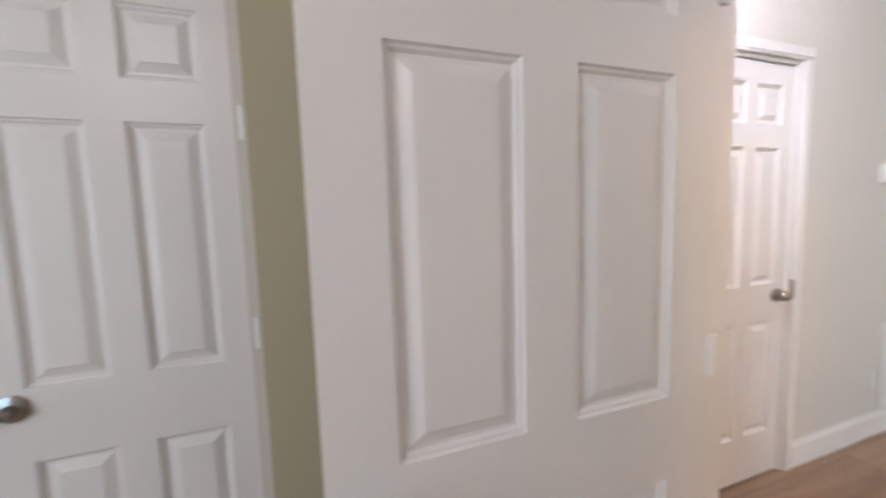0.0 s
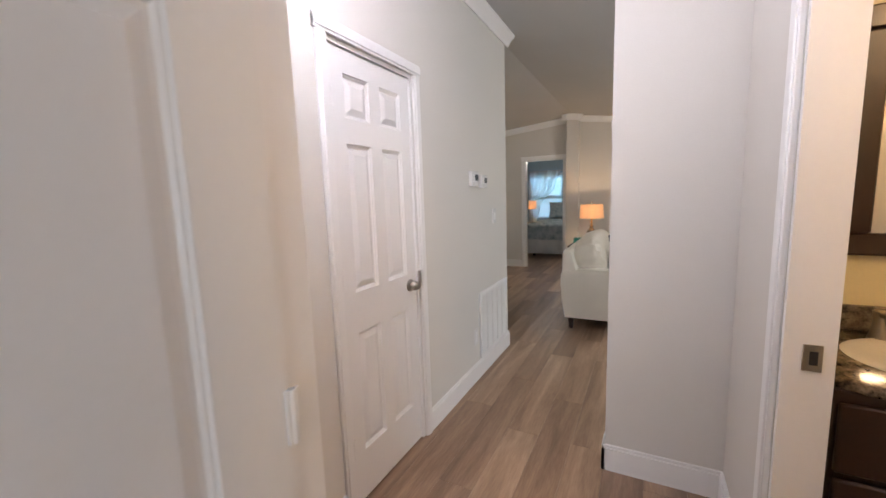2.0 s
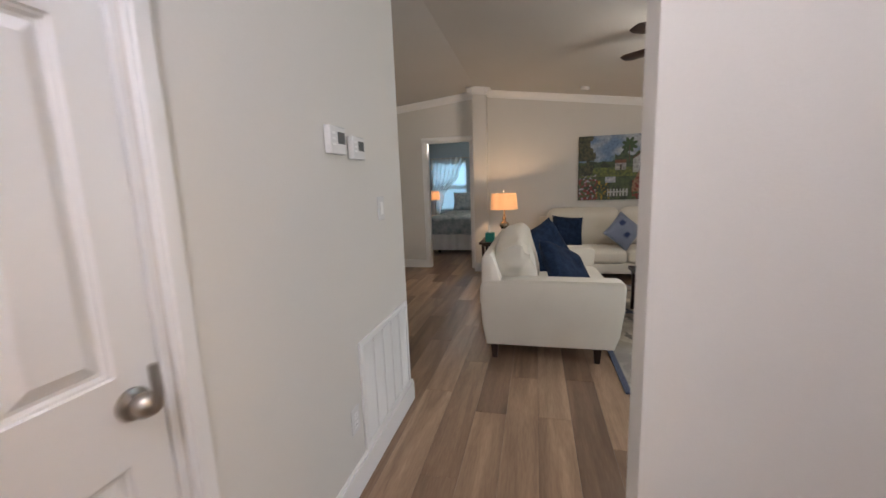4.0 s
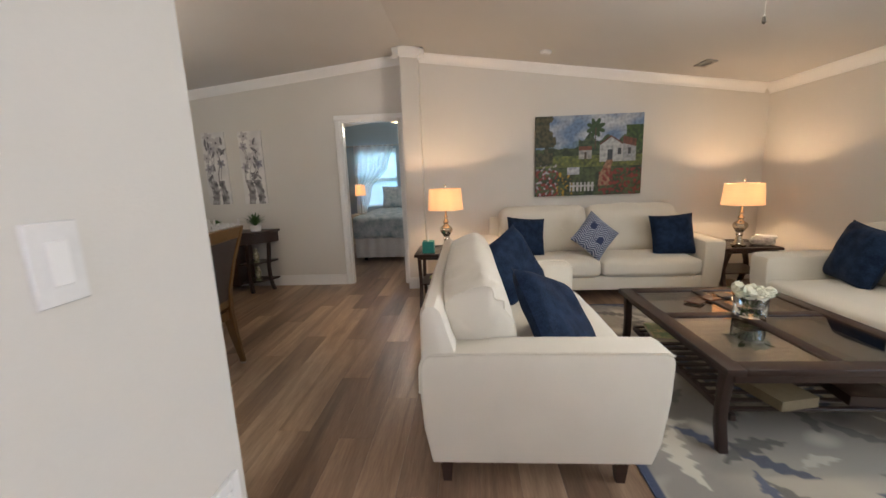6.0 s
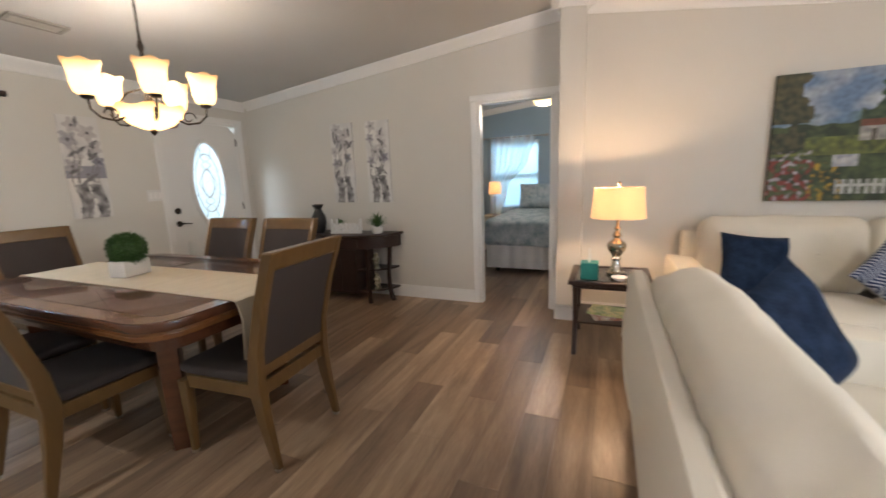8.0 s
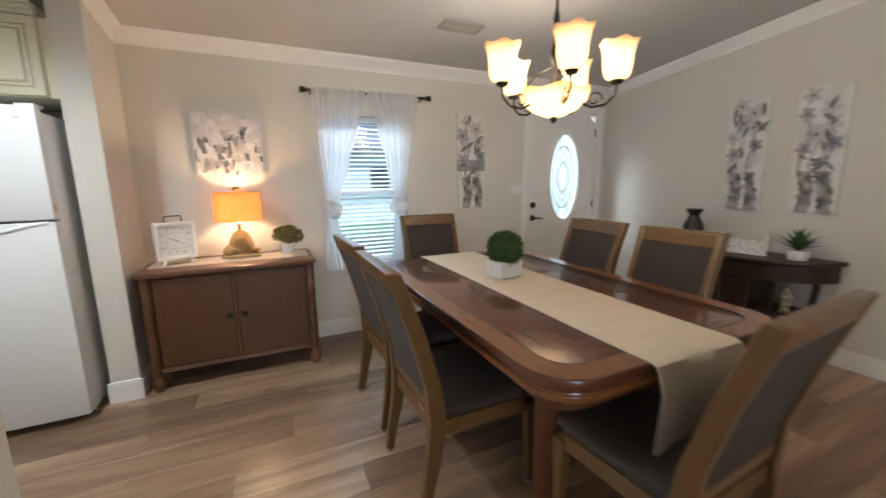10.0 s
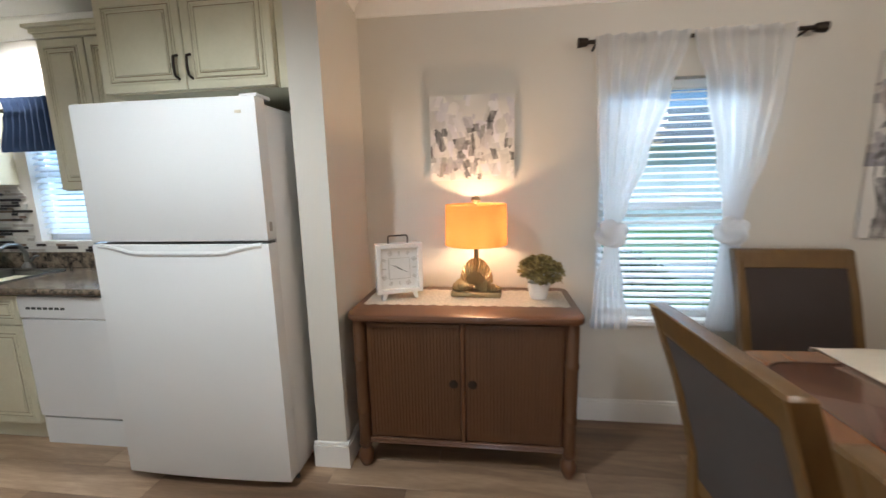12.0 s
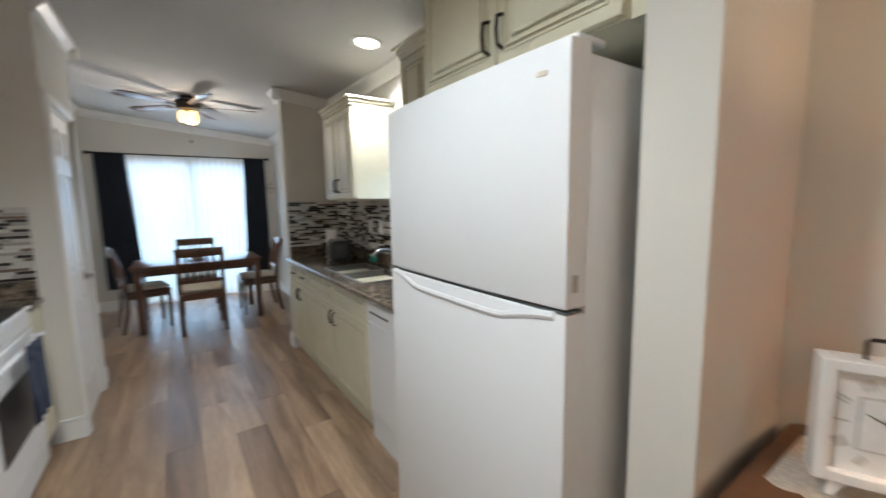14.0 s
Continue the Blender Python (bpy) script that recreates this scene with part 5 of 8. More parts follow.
# ---- dining area ----
def dining_chair():
    c = thing("dining_chair", "honey wood dining chair with brown upholstered seat and back", "chair", "chairs round the dining table")
    W = 0.235
    # front towards +y; rear legs at y = 0
    def bar(pts, w, d, nm):
        bm = bmesh.new()
        rings = []
        for x, y, z, k in pts:
            rings.append([bm.verts.new((x + sx * w * k / 2, y + sy * d * k / 2, z)) for sx, sy in ((-1, -1), (1, -1), (1, 1), (-1, 1))])
        for a, b in zip(rings, rings[1:]):
            for i in range(4):
                bm.faces.new((a[i], a[(i + 1) % 4], b[(i + 1) % 4], b[i]))
        bm.faces.new(rings[0][::-1]), bm.faces.new(rings[-1])
        bmesh.ops.bevel(bm, geom=bm.edges[:], offset=0.004, segments=1, affect="EDGES")
        return part(nm, bm, HONEY, c)
    for sx in (-1, 1):
        bar([(sx * W, -0.01, 0.012, 0.62), (sx * W, 0.035, 0.25, 0.95), (sx * W, 0.055, 0.42, 1.15), (sx * W, 0.04, 0.58, 1.0), (sx * W, -0.02, 0.80, 0.95), (sx * W * 1.02, -0.105, 1.04, 0.9)], 0.042, 0.062, "rear_leg")
        bar([(sx * (W + 0.005), 0.50, 0.012, 0.62), (sx * (W + 0.005), 0.495, 0.40, 1.1)], 0.048, 0.048, "front_leg")
        part("side_rail", one(sx * W - 0.014, sx * W + 0.014, 0.08, 0.475, 0.36, 0.425, 0.004), HONEY, c)
        for y in (-0.01, 0.50):
            part("glide", lathe([(0.016, 0), (0.018, 0.013)], 12, None, sx * W if y < 0 else sx * (W + 0.005), y), NICKEL, c, "metal glide")
    part("front_rail", one(-W + 0.02, W - 0.02, 0.482, 0.510, 0.36, 0.425, 0.004), HONEY, c)
    part("rear_rail", one(-W + 0.02, W - 0.02, 0.035, 0.068, 0.36, 0.43, 0.004), HONEY, c)
    part("seat", rbox(-W - 0.012, W + 0.012, 0.075, 0.53, 0.42, 0.485, 0.03, (0, 0, 0.012), 7, 0.003), BROWNFAB, c, "dark brown fabric seat")
    def back_y(z):
        return (0.055 - 0.015 * (z - 0.42) / 0.16 if z < 0.58 else 0.04 - 0.06 * ((z - 0.58) / 0.22)) if z < 0.80 else -0.02 - 0.085 * (z - 0.80) / 0.24
    for nm, z0, z1, mat, dd, ww in (("top_rail", 0.958, 1.043, HONEY, 0.025, W + 0.022), ("lower_rail", 0.455, 0.51, HONEY, 0.022, W - 0.018), ("back_panel", 0.508, 0.961, BROWNFAB, 0.021, W - 0.018)):
        bm = bmesh.new()
        rows = []
        zs = [z0 + (z1 - z0) * k / 5 for k in range(6)]
        for s in (-1, 1):
            rows.append([[bm.verts.new((ww * u, back_y(z) + s * dd, z)) for u in (-1, -0.5, 0, 0.5, 1)] for z in zs])
        for s in (0, 1):
            for a, b in zip(rows[s], rows[s][1:]):
                for i in range(4):
                    bm.faces.new((a[i], a[i + 1], b[i + 1], b[i]))
        for k in (0, 5):
            for i in range(4):
                bm.faces.new((rows[0][k][i], rows[0][k][i + 1], rows[1][k][i + 1], rows[1][k][i]))
        for k in range(5):
            for i in (0, 4):
                bm.faces.new((rows[0][k][i], rows[0][k + 1][i], rows[1][k + 1][i], rows[1][k][i]))
        bmesh.ops.recalc_face_normals(bm, faces=bm.faces)
        if mat is HONEY:
            bmesh.ops.bevel(bm, geom=[e for e in bm.edges if e.calc_face_angle(0) > 1.0], offset=0.004, segments=1, affect="EDGES")
        part(nm, bm, mat, c, "brown upholstered back panel" if mat is BROWNFAB else "")
    return c


ch = dining_chair()
ch.matrix_basis = pose(6.115, 3.0, 0, 0, 0, 4)
for x, y, a in ((5.385, 3.97, -90), (5.395, 4.60, -88), (7.06, 3.98, 92), (7.05, 4.62, 90), (6.24, 5.66, 178)):
    copy_thing(ch, pose(x, y, 0, 0, 0, a))


def dining_table():
    t = thing("dining_table", "polished mahogany dining table with rounded corners", "table", "", pose(6.18, 4.18, 0) @ Matrix.Diagonal((1, 1, 1.033, 1)))
    X, Y = 0.60, 0.96
    def outline(ix, r):
        pts = []
        for sx, sy, a0 in ((1, 1, 0), (-1, 1, 90), (-1, -1, 180), (1, -1, 270)):
            for k in range(6):
                a = radians(a0 + 18 * k)
                pts.append((sx * (X - ix - r) + r * math.cos(a), sy * (Y - ix - r) + r * math.sin(a)))
        return pts
    part("tabletop", prism(outline(0, 0.17), 0.715, 0.758, axis="z", bev=0.010), MAHOG, t)
    part("edge_moulding", prism(outline(0.012, 0.16), 0.675, 0.7149, axis="z", bev=0.012), HONEYM, t, "reeded honey wood edge")
    part("edge_bead", prism(outline(0.004, 0.168), 0.694, 0.706, axis="z", bev=0.005), HONEYM, t)
    bm = bmesh.new()
    o1, o2 = outline(0.0, 0.17), outline(0.095, 0.10)
    a = [bm.verts.new((x * 0.992, y * 0.994, 0.7588)) for x, y in o1]
    b = [bm.verts.new((x, y, 0.7588)) for x, y in o2]
    n = len(a)
    for i in range(n):
        bm.faces.new((a[i], a[(i + 1) % n], b[(i + 1) % n], b[i]))
    part("border_band", bm, HONEYM, t, "lighter crossbanded border")
    part("inlay_line", tube([(x, y, 0.7588) for x, y in outline(0.095, 0.10)] + [(*outline(0.095, 0.10)[0], 0.7588)], 0.0016, 4), BLACK, t)
    for y in (-0.28, 0.28):
        part("leaf_joint", one(-X + 0.02, X - 0.02, y - 0.001, y + 0.001, 0.7589, 0.7596), BLACK, t)
    part("apron", prism(outline(0.10, 0.10), 0.60, 0.6749), MAHOG, t)
    for sx in (-1, 1):
        for sy in (-1, 1):
            bm = prism([(-0.05, 0.6), (0.05, 0.6), (0.045, 0.35), (0.03, 0.0), (-0.03, 0.0), (-0.045, 0.35)], -0.045, 0.045, axis="y", bev=0.008)
            part("leg", bm, MAHOG, t, m=pose(sx * 0.33, sy * 0.60, 0, 0, 0, 45))
    return t


HONEYM = material("honey_crossband", (0.23, 0.095, 0.03), 0.22, c2=(0.15, 0.055, 0.02), scale=5, fine=50, stretch=(6, 1, 6), bump=0.03, coat=0.5)
dining_table()


def table_runner():
    bm = bmesh.new()
    w, y0, y1, z = 0.215, 3.20, 5.18, 0.7865
    path = [(y0 - 0.012 - 0.004 * k, z - 0.33 + 0.06 * k) for k in range(0, 5)] + [(y0 - 0.012, z - 0.03), (y0, z - 0.006)]
    path += [(y0 + 0.02 + (y1 - y0 - 0.04) * k / 20, z) for k in range(21)] + [(y1, z - 0.006), (y1 + 0.012, z - 0.05), (y1 + 0.015, z - 0.25)]
    rows = []
    for k, (y, zz) in enumerate(path):
        hang = zz < z - 0.02
        rows.append([bm.verts.new((6.165 + w * u, y - (0.010 * math.sin(u * 5 + k * 0.3) if hang else 0), zz + 0.0012 * math.sin(7 * u + k))) for u in [i / 8 - 1 for i in range(17)]])
    for a, b in zip(rows, rows[1:]):
        for i in range(16):
            bm.faces.new((a[i], a[i + 1], b[i + 1], b[i]))
    bmesh.ops.recalc_face_normals(bm, faces=bm.faces)
    bmesh.ops.solidify(bm, geom=bm.faces[:], thickness=0.0025)
    t = thing("table_runner", "beige woven linen runner hanging over the table's ends", "table runner")
    part("cloth", bm, LINEN, t)
    for s in (-1, 1):
        part("fringed_edge", tube([(6.165 + s * w, y, zz) for y, zz in path], 0.003, 5), LINEN, t)


table_runner()


def clump(n, r, leaf, mat_seed, squash=1.0, up=-0.2, width=None):
    """Many small leaves on a ball of radius r."""
    rnd = random.Random(mat_seed)
    bm = bmesh.new()
    for i in range(n):
        d = Vector((rnd.uniform(-1, 1), rnd.uniform(-1, 1), rnd.uniform(-1, 1)))
        if d.length < 0.1 or d.normalized().z < up:
            continue
        d.normalize()
        q = (d + 0.6 * Vector((rnd.uniform(-1, 1), rnd.uniform(-1, 1), rnd.uniform(-1, 1)))).normalized().to_track_quat("Y", "Z").to_matrix().to_4x4()
        p = d * r * rnd.uniform(0.72, 1.0)
        p.z *= squash
        w, l = width or leaf * 0.5, leaf * rnd.uniform(0.7, 1.2)
        vs = [bm.verts.new(Matrix.Translation(p) @ q @ Vector(v)) for v in ((0, 0, 0), (w / 2, l * 0.5, 0.15 * l), (0, l, 0), (-w / 2, l * 0.5, 0.15 * l))]
        bm.faces.new((vs[0], vs[1], vs[2])), bm.faces.new((vs[0], vs[2], vs[3]))
    return bm


tp = thing("topiary_plant", "round green topiary in a white box planter on the table", "plant", "", pose(6.16, 4.36, 0.789, 0, 0, 12))
bm = prism([(-0.085, -0.06), (0.085, -0.06), (0.085, 0.06), (-0.085, 0.06)], 0, 0.10, bev=0.006)
part("planter", bm, WHITE, tp, "white ceramic box planter")
part("foliage", clump(2600, 0.098, 0.022, 3, up=-1), LEAF, tp, m=pose(0, 0, 0.165), smooth=False)
part("core", lathe([(0, 0.08), (0.05, 0.09), (0.08, 0.13), (0.088, 0.165), (0.08, 0.20), (0.05, 0.245), (0, 0.255)], 20), LEAF, tp)

# Bright body and dim lip are set in the emission, standing for a bulb.
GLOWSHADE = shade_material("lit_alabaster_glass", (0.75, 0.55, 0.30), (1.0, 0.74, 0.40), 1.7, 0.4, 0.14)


def chandelier():
    c = thing("chandelier", "bronze five-arm chandelier with amber glass shades, lit", "chandelier", "", pose(6.29, 4.125, 0))
    top = ceil_z(4.125, 6.29)
    part("canopy", lathe([(0.065, top), (0.06, top - 0.02), (0.02, top - 0.04), (0, top - 0.04)], 24), DARKMETAL, c)
    nl = 13
    for i in range(nl):
        z = 2.25 + (top - 0.05 - 2.25) * i / (nl - 1)
        pts = [(0.008 * math.cos(a) * (1 if i % 2 else 0), 0.008 * math.cos(a) * (0 if i % 2 else 1), z + 0.017 * math.sin(a)) for a in [2 * math.pi * k / 12 for k in range(13)]]
        part("chain_link", tube(pts, 0.0026, 5), DARKMETAL, c)
    part("stem", lathe([(0, 1.72), (0.02, 1.75), (0.035, 1.80), (0.02, 1.85), (0.012, 1.92), (0.026, 1.97), (0.014, 2.03), (0.010, 2.10), (0.018, 2.13), (0.008, 2.17), (0.006, 2.24), (0, 2.24)], 18), DARKMETAL, c)
    bowl = lathe([(0.0, 1.665), (0.05, 1.668), (0.11, 1.695), (0.15, 1.745), (0.165, 1.79), (0.172, 1.793), (0.158, 1.74), (0.115, 1.70), (0.05, 1.675), (0, 1.672)], 36)
    for v in bowl.verts:
        a = math.atan2(v.co.y, v.co.x)
        if v.co.z > 1.76:
            v.co.z += 0.010 * math.cos(6 * a)
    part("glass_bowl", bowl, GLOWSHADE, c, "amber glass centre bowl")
    part("finial", lathe([(0, 1.63), (0.012, 1.64), (0.02, 1.655), (0.012, 1.668), (0, 1.668)], 14), DARKMETAL, c)
    for k in range(3):
        a = radians(120 * k + 20)
        part("bowl_strut", tube([(0.02 * math.cos(a), 0.02 * math.sin(a), 1.90), (0.10 * math.cos(a), 0.10 * math.sin(a), 1.87), (0.162 * math.cos(a), 0.162 * math.sin(a), 1.79)], 0.005, 6), DARKMETAL, c)
    for k in range(5):
        a = radians(72 * k + 28)
        ca, sa = math.cos(a), math.sin(a)
        pts = [(r * ca, r * sa, z) for r, z in ((0.03, 1.82), (0.10, 1.74), (0.18, 1.70), (0.245, 1.71), (0.285, 1.75), (0.29, 1.81))]
        arm = part("arm", tube(pts, 0.006, 8), DARKMETAL, c)
        scroll = [(ca * (0.19 + 0.04 * math.cos(t) * (1 - t / 9)), sa * (0.19 + 0.04 * math.cos(t) * (1 - t / 9)), 1.735 + 0.04 * math.sin(t) * (1 - t / 9)) for t in [0.5 * q for q in range(13)]]
        part("scroll", tube(scroll, 0.004, 6), DARKMETAL, arm)
        part("cup", lathe([(0.0, 1.795), (0.026, 1.802), (0.036, 1.822), (0.03, 1.832), (0, 1.832)], 16, None, 0.29 * ca, 0.29 * sa), DARKMETAL, arm)
        sh = lathe([(0.034, 1.772), (0.054, 1.788), (0.065, 1.83), (0.067, 1.88), (0.077, 1.925), (0.088, 1.943), (0.074, 1.92), (0.063, 1.875), (0.061, 1.83), (0.05, 1.793), (0.03, 1.776)], 30)
        for v in sh.verts:
            q = math.atan2(v.co.y, v.co.x)
            w = max(0, (v.co.z - 1.875) / 0.055)
            v.co.x *= 1 + 0.04 * w * math.cos(6 * q)
            v.co.y *= 1 + 0.04 * w * math.cos(6 * q)
            v.co += Vector((0.29 * ca, 0.29 * sa, 0.045 + 0.005 * w * math.cos(6 * q)))
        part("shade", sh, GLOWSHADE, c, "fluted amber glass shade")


chandelier()


def console_table():
    t = thing("console_table", "dark half-moon console table with drawer and curved shelves", "table", "", pose(8.52, 4.29, 0))
    def half(rx, ry, n=20):
        return [(-rx * math.sin(math.pi * k / n), ry * math.cos(math.pi * k / n)) for k in range(n + 1)]
    part("top", prism(half(0.44, 0.60), 0.725, 0.755, bev=0.006), ESPRESSO, t)
    part("apron", prism(half(0.41, 0.57), 0.60, 0.7249), ESPRESSO, t)
    part("drawer_front", prism([(-0.418 * math.sin(math.pi * (0.36 + 0.28 * k / 8)), 0.578 * math.cos(math.pi * (0.36 + 0.28 * k / 8))) for k in range(9)] + [(-0.37, 0.0)][:0] + [(-0.36, -0.24), (-0.36, 0.24)], 0.615, 0.71), ESPRESSO, t)
    part("drawer_knob", lathe([(0, 0), (0.008, 0.0), (0.012, 0.018), (0, 0.024)], 12), NICKEL, t, m=pose(-0.419, 0, 0.66, 0, -90, 0))
    part("cabinet_body", prism([(-0.36, 0.20), (-0.36, -0.20), (0, -0.20), (0, 0.20)], 0.10, 0.599), ESPRESSO, t)
    for sy in (-1, 1):
        part("cabinet_door", one(-0.372, -0.3605, sy * 0.10 - 0.095, sy * 0.10 + 0.095, 0.12, 0.59, 0.004), ESPRESSO, t)
    for z in (0.115, 0.345):
        part("shelf", prism(half(0.37, 0.535), z, z + 0.018), ESPRESSO, t)
    for a, sgn in ((0.13, 1), (0.87, 1), (0.30, 1), (0.70, 1)):
        th = math.pi * a
        ux, uy = -math.sin(th), math.cos(th)
        bm = bmesh.new()
        rings = []
        for z, k in ((0.60, 1.0), (0.50, 0.98), (0.30, 0.93), (0.15, 0.94), (0.06, 0.985), (0.0, 1.04)):
            cx, cy = ux * 0.40 * k, uy * 0.56 * k
            rings.append([bm.verts.new((cx + e, cy + f, z)) for e, f in ((-0.018, -0.018), (0.018, -0.018), (0.018, 0.018), (-0.018, 0.018))])
        for p, q in zip(rings, rings[1:]):
            for i in range(4):
                bm.faces.new((p[i], p[(i + 1) % 4], q[(i + 1) % 4], q[i]))
        bm.faces.new(rings[0][::-1]), bm.faces.new(rings[-1])
        part("leg", bm, ESPRESSO, t)


console_table()
vz = tagged(link("vase", lathe([(0, 0), (0.04, 0), (0.05, 0.02), (0.066, 0.09), (0.062, 0.13), (0.036, 0.175), (0.03, 0.19), (0.055, 0.225), (0.05, 0.226), (0.026, 0.195), (0, 0.18)], 28), BLACK), "black ceramic vase with a flared rim", "vase")
vz.location = (8.26, 4.62, 0.7555)
vz.scale = (1.25, 1.25, 1.42)


def spiky_plant(m, label, glass_pot=False, n=34, l=0.13):
    p = thing("potted_plant", label, "plant", "", m)
    part("pot", lathe([(0, 0), (0.055, 0), (0.066, 0.03), (0.066, 0.07), (0.060, 0.07), (0.058, 0.02), (0, 0.02)], 24), GLASS if glass_pot else WHITE, p, "clear glass pot" if glass_pot else "white round pot")
    part("soil", lathe([(0, 0.021), (0.057, 0.021), (0.057, 0.058), (0, 0.062)], 18), ESPRESSO, p)
    rnd = random.Random(n)
    base = None
    for i in range(n):
        a, tilt = i * 2.399, 15 + 60 * (i / n)
        mm = pose(0, 0, 0.06) @ Matrix.Rotation(a, 4, "Z") @ Matrix.Rotation(radians(90 - tilt), 4, "X") @ Matrix.Diagonal((1, rnd.uniform(0.75, 1.1), 1, 1))
        if base is None:
            base = part("leaf", leaf_bm(l, 0.030, 0.3), LEAF, p, m=mm)
        else:
            o = new("leaf", base.data)
            o.parent, o.matrix_basis = p, mm
    return p


spiky_plant(pose(8.33, 3.90, 0.7555), "spiky green succulent in a white round pot", l=0.175)
spiky_plant(pose(8.40, 4.44, 0.7555), "small green plant in a clear glass pot", True, 22, 0.10)


def sign():
    s = thing("word_sign", "white wooden cut-out word sign on the console", "sign", "", pose(8.22, 4.42, 0.7565, 0, 0, -80))
    cu = bpy.data.curves.new("word", "FONT")
    cu.body, cu.size, cu.extrude, cu.bevel_depth = "blessed", 0.19, 0.008, 0.003
    cu.offset = 0.004
    ob = new("word", cu)
    me = bpy.data.meshes.new_from_object(ob.evaluated_get(bpy.context.evaluated_depsgraph_get()))
    bpy.data.objects.remove(ob)
    me.materials.clear()
    me.materials.append(WHITE)
    w = new("letters", me)
    w.parent, w.matrix_basis = s, pose(-0.01, 0, 0.012, 90, 0, 0) @ Matrix.Diagonal((0.66, 1.1, 1, 1))
    part("base_strip", one(-0.015, 0.36, -0.012, 0.012, 0, 0.014, 0.002), WHITE, s)


sign()
STATU = material("figurine_glaze", (0.55, 0.50, 0.40), 0.35, c2=(0.12, 0.14, 0.07), scale=26, fine=80, spread=0.2)
for y, z in ((3.92, 0.3635), (3.92, 0.1335), (4.66, 0.3635), (4.66, 0.1335)):
    f = tagged(link("figurine", lathe([(0, 0), (0.036, 0), (0.038, 0.02), (0.022, 0.035), (0.034, 0.06), (0.03, 0.09), (0.042, 0.11), (0.02, 0.13), (0.026, 0.155), (0.012, 0.18), (0, 0.182)], 14), STATU), "small cream and green ornament on a console shelf", "ornament", "shelf ornaments")
    f.location = (8.30, y, z + 0.0005)

# curtains
SHEER = sheer("white_sheer", (0.86, 0.86, 0.87), 0.34)


def curtain(name, along, b, rows, mat, label, folds=6, amp=0.013, group=""):
    """Hanging cloth; rows are (height, from, to), folds run down it."""
    bm = bmesh.new()
    n = folds * 8
    rs = []
    fine = []
    for (z0, a0, c0), (z1, a1, c1) in zip(rows, rows[1:]):
        for k in range(6):
            t = k / 6
            s = t * t * (3 - 2 * t)
            fine.append((z0 + (z1 - z0) * t, a0 + (a1 - a0) * s, c0 + (c1 - c0) * s))
    fine.append(rows[-1])
    for k, (z, p, q) in enumerate(fine):
        row = []
        for i in range(n + 1):
            u = i / n
            x = p + (q - p) * u
            d = amp * math.sin(2 * math.pi * folds * u + 0.5 * math.sin(z * 3)) + 0.006 * nz(u * 4, z, 3, 2)
            row.append(bm.verts.new((x, b + d, z) if along == "x" else (b + d, x, z)))
        rs.append(row)
    for r0, r1 in zip(rs, rs[1:]):
        for i in range(n):
            bm.faces.new((r0[i], r0[i + 1], r1[i + 1], r1[i]))
    t = thing(name, label, "curtain", group)
    part("cloth", bm, mat, t)
    return t


def knot(parent, x, y, z, r, mat, squash=0.9):
    bm = bmesh.new()
    bmesh.ops.create_uvsphere(bm, u_segments=24, v_segments=16, radius=r)
    for v in bm.verts:
        d = v.co.normalized()
        v.co *= 1 + 0.18 * math.sin(4 * math.atan2(d.z, d.x) + 5 * d.y) * (1 - d.y * d.y)
        v.co.y *= 0.6
        v.co.z *= squash
    part("knot", bm, mat, parent, "cloth knot", m=pose(x, y, z))


c1 = curtain("window_curtain", "x", 5.80, [(2.085, 5.30, 5.735), (1.8, 5.315, 5.66), (1.5, 5.335, 5.575), (1.25, 5.37, 5.49), (1.12, 5.39, 5.44), (1.02, 5.38, 5.46), (0.85, 5.34, 5.49), (0.60, 5.33, 5.53)], SHEER, "white sheer curtain knotted halfway down", group="dining curtains")
knot(c1, 5.415, 5.785, 1.12, 0.075, SHEER)
c2 = curtain("window_curtain", "x", 5.80, [(2.085, 5.745, 6.19), (1.8, 5.82, 6.17), (1.5, 5.885, 6.12), (1.25, 5.94, 6.045), (1.13, 5.96, 6.01), (1.04, 5.945, 6.03), (0.85, 5.93, 6.05), (0.60, 5.91, 6.07)], SHEER, "white sheer curtain knotted halfway down", group="dining curtains")
knot(c2, 5.985, 5.785, 1.13, 0.075, SHEER)


def rod(name, along, a0, a1, b, z, wall_b, mat, label, r=0.010):
    t = thing(name, label, "curtain rod")
    P = (lambda a, bb, zz: (a, bb, zz)) if along == "x" else (lambda a, bb, zz: (bb, a, zz))
    part("pole", tube([P(a0, b, z), P(a1, b, z)], r, 10), mat, t)
    for a, s in ((a0, -1), (a1, 1)):
        part("finial", tube([P(a, b, z), P(a + s * 0.012, b, z), P(a + s * 0.03, b, z), P(a + s * 0.045, b, z)], r * 1.9, 12, taper=r * 2.4), mat, t)
        part("bracket", tube([P(a - s * 0.04, b, z - 0.012), P(a - s * 0.04, wall_b, z - 0.02)], 0.007, 6), mat, t)
    return t


rod("curtain_rod", "x", 5.27, 6.28, 5.83, 2.065, 5.90, DARKMETAL, "dark bronze curtain rod with finials")


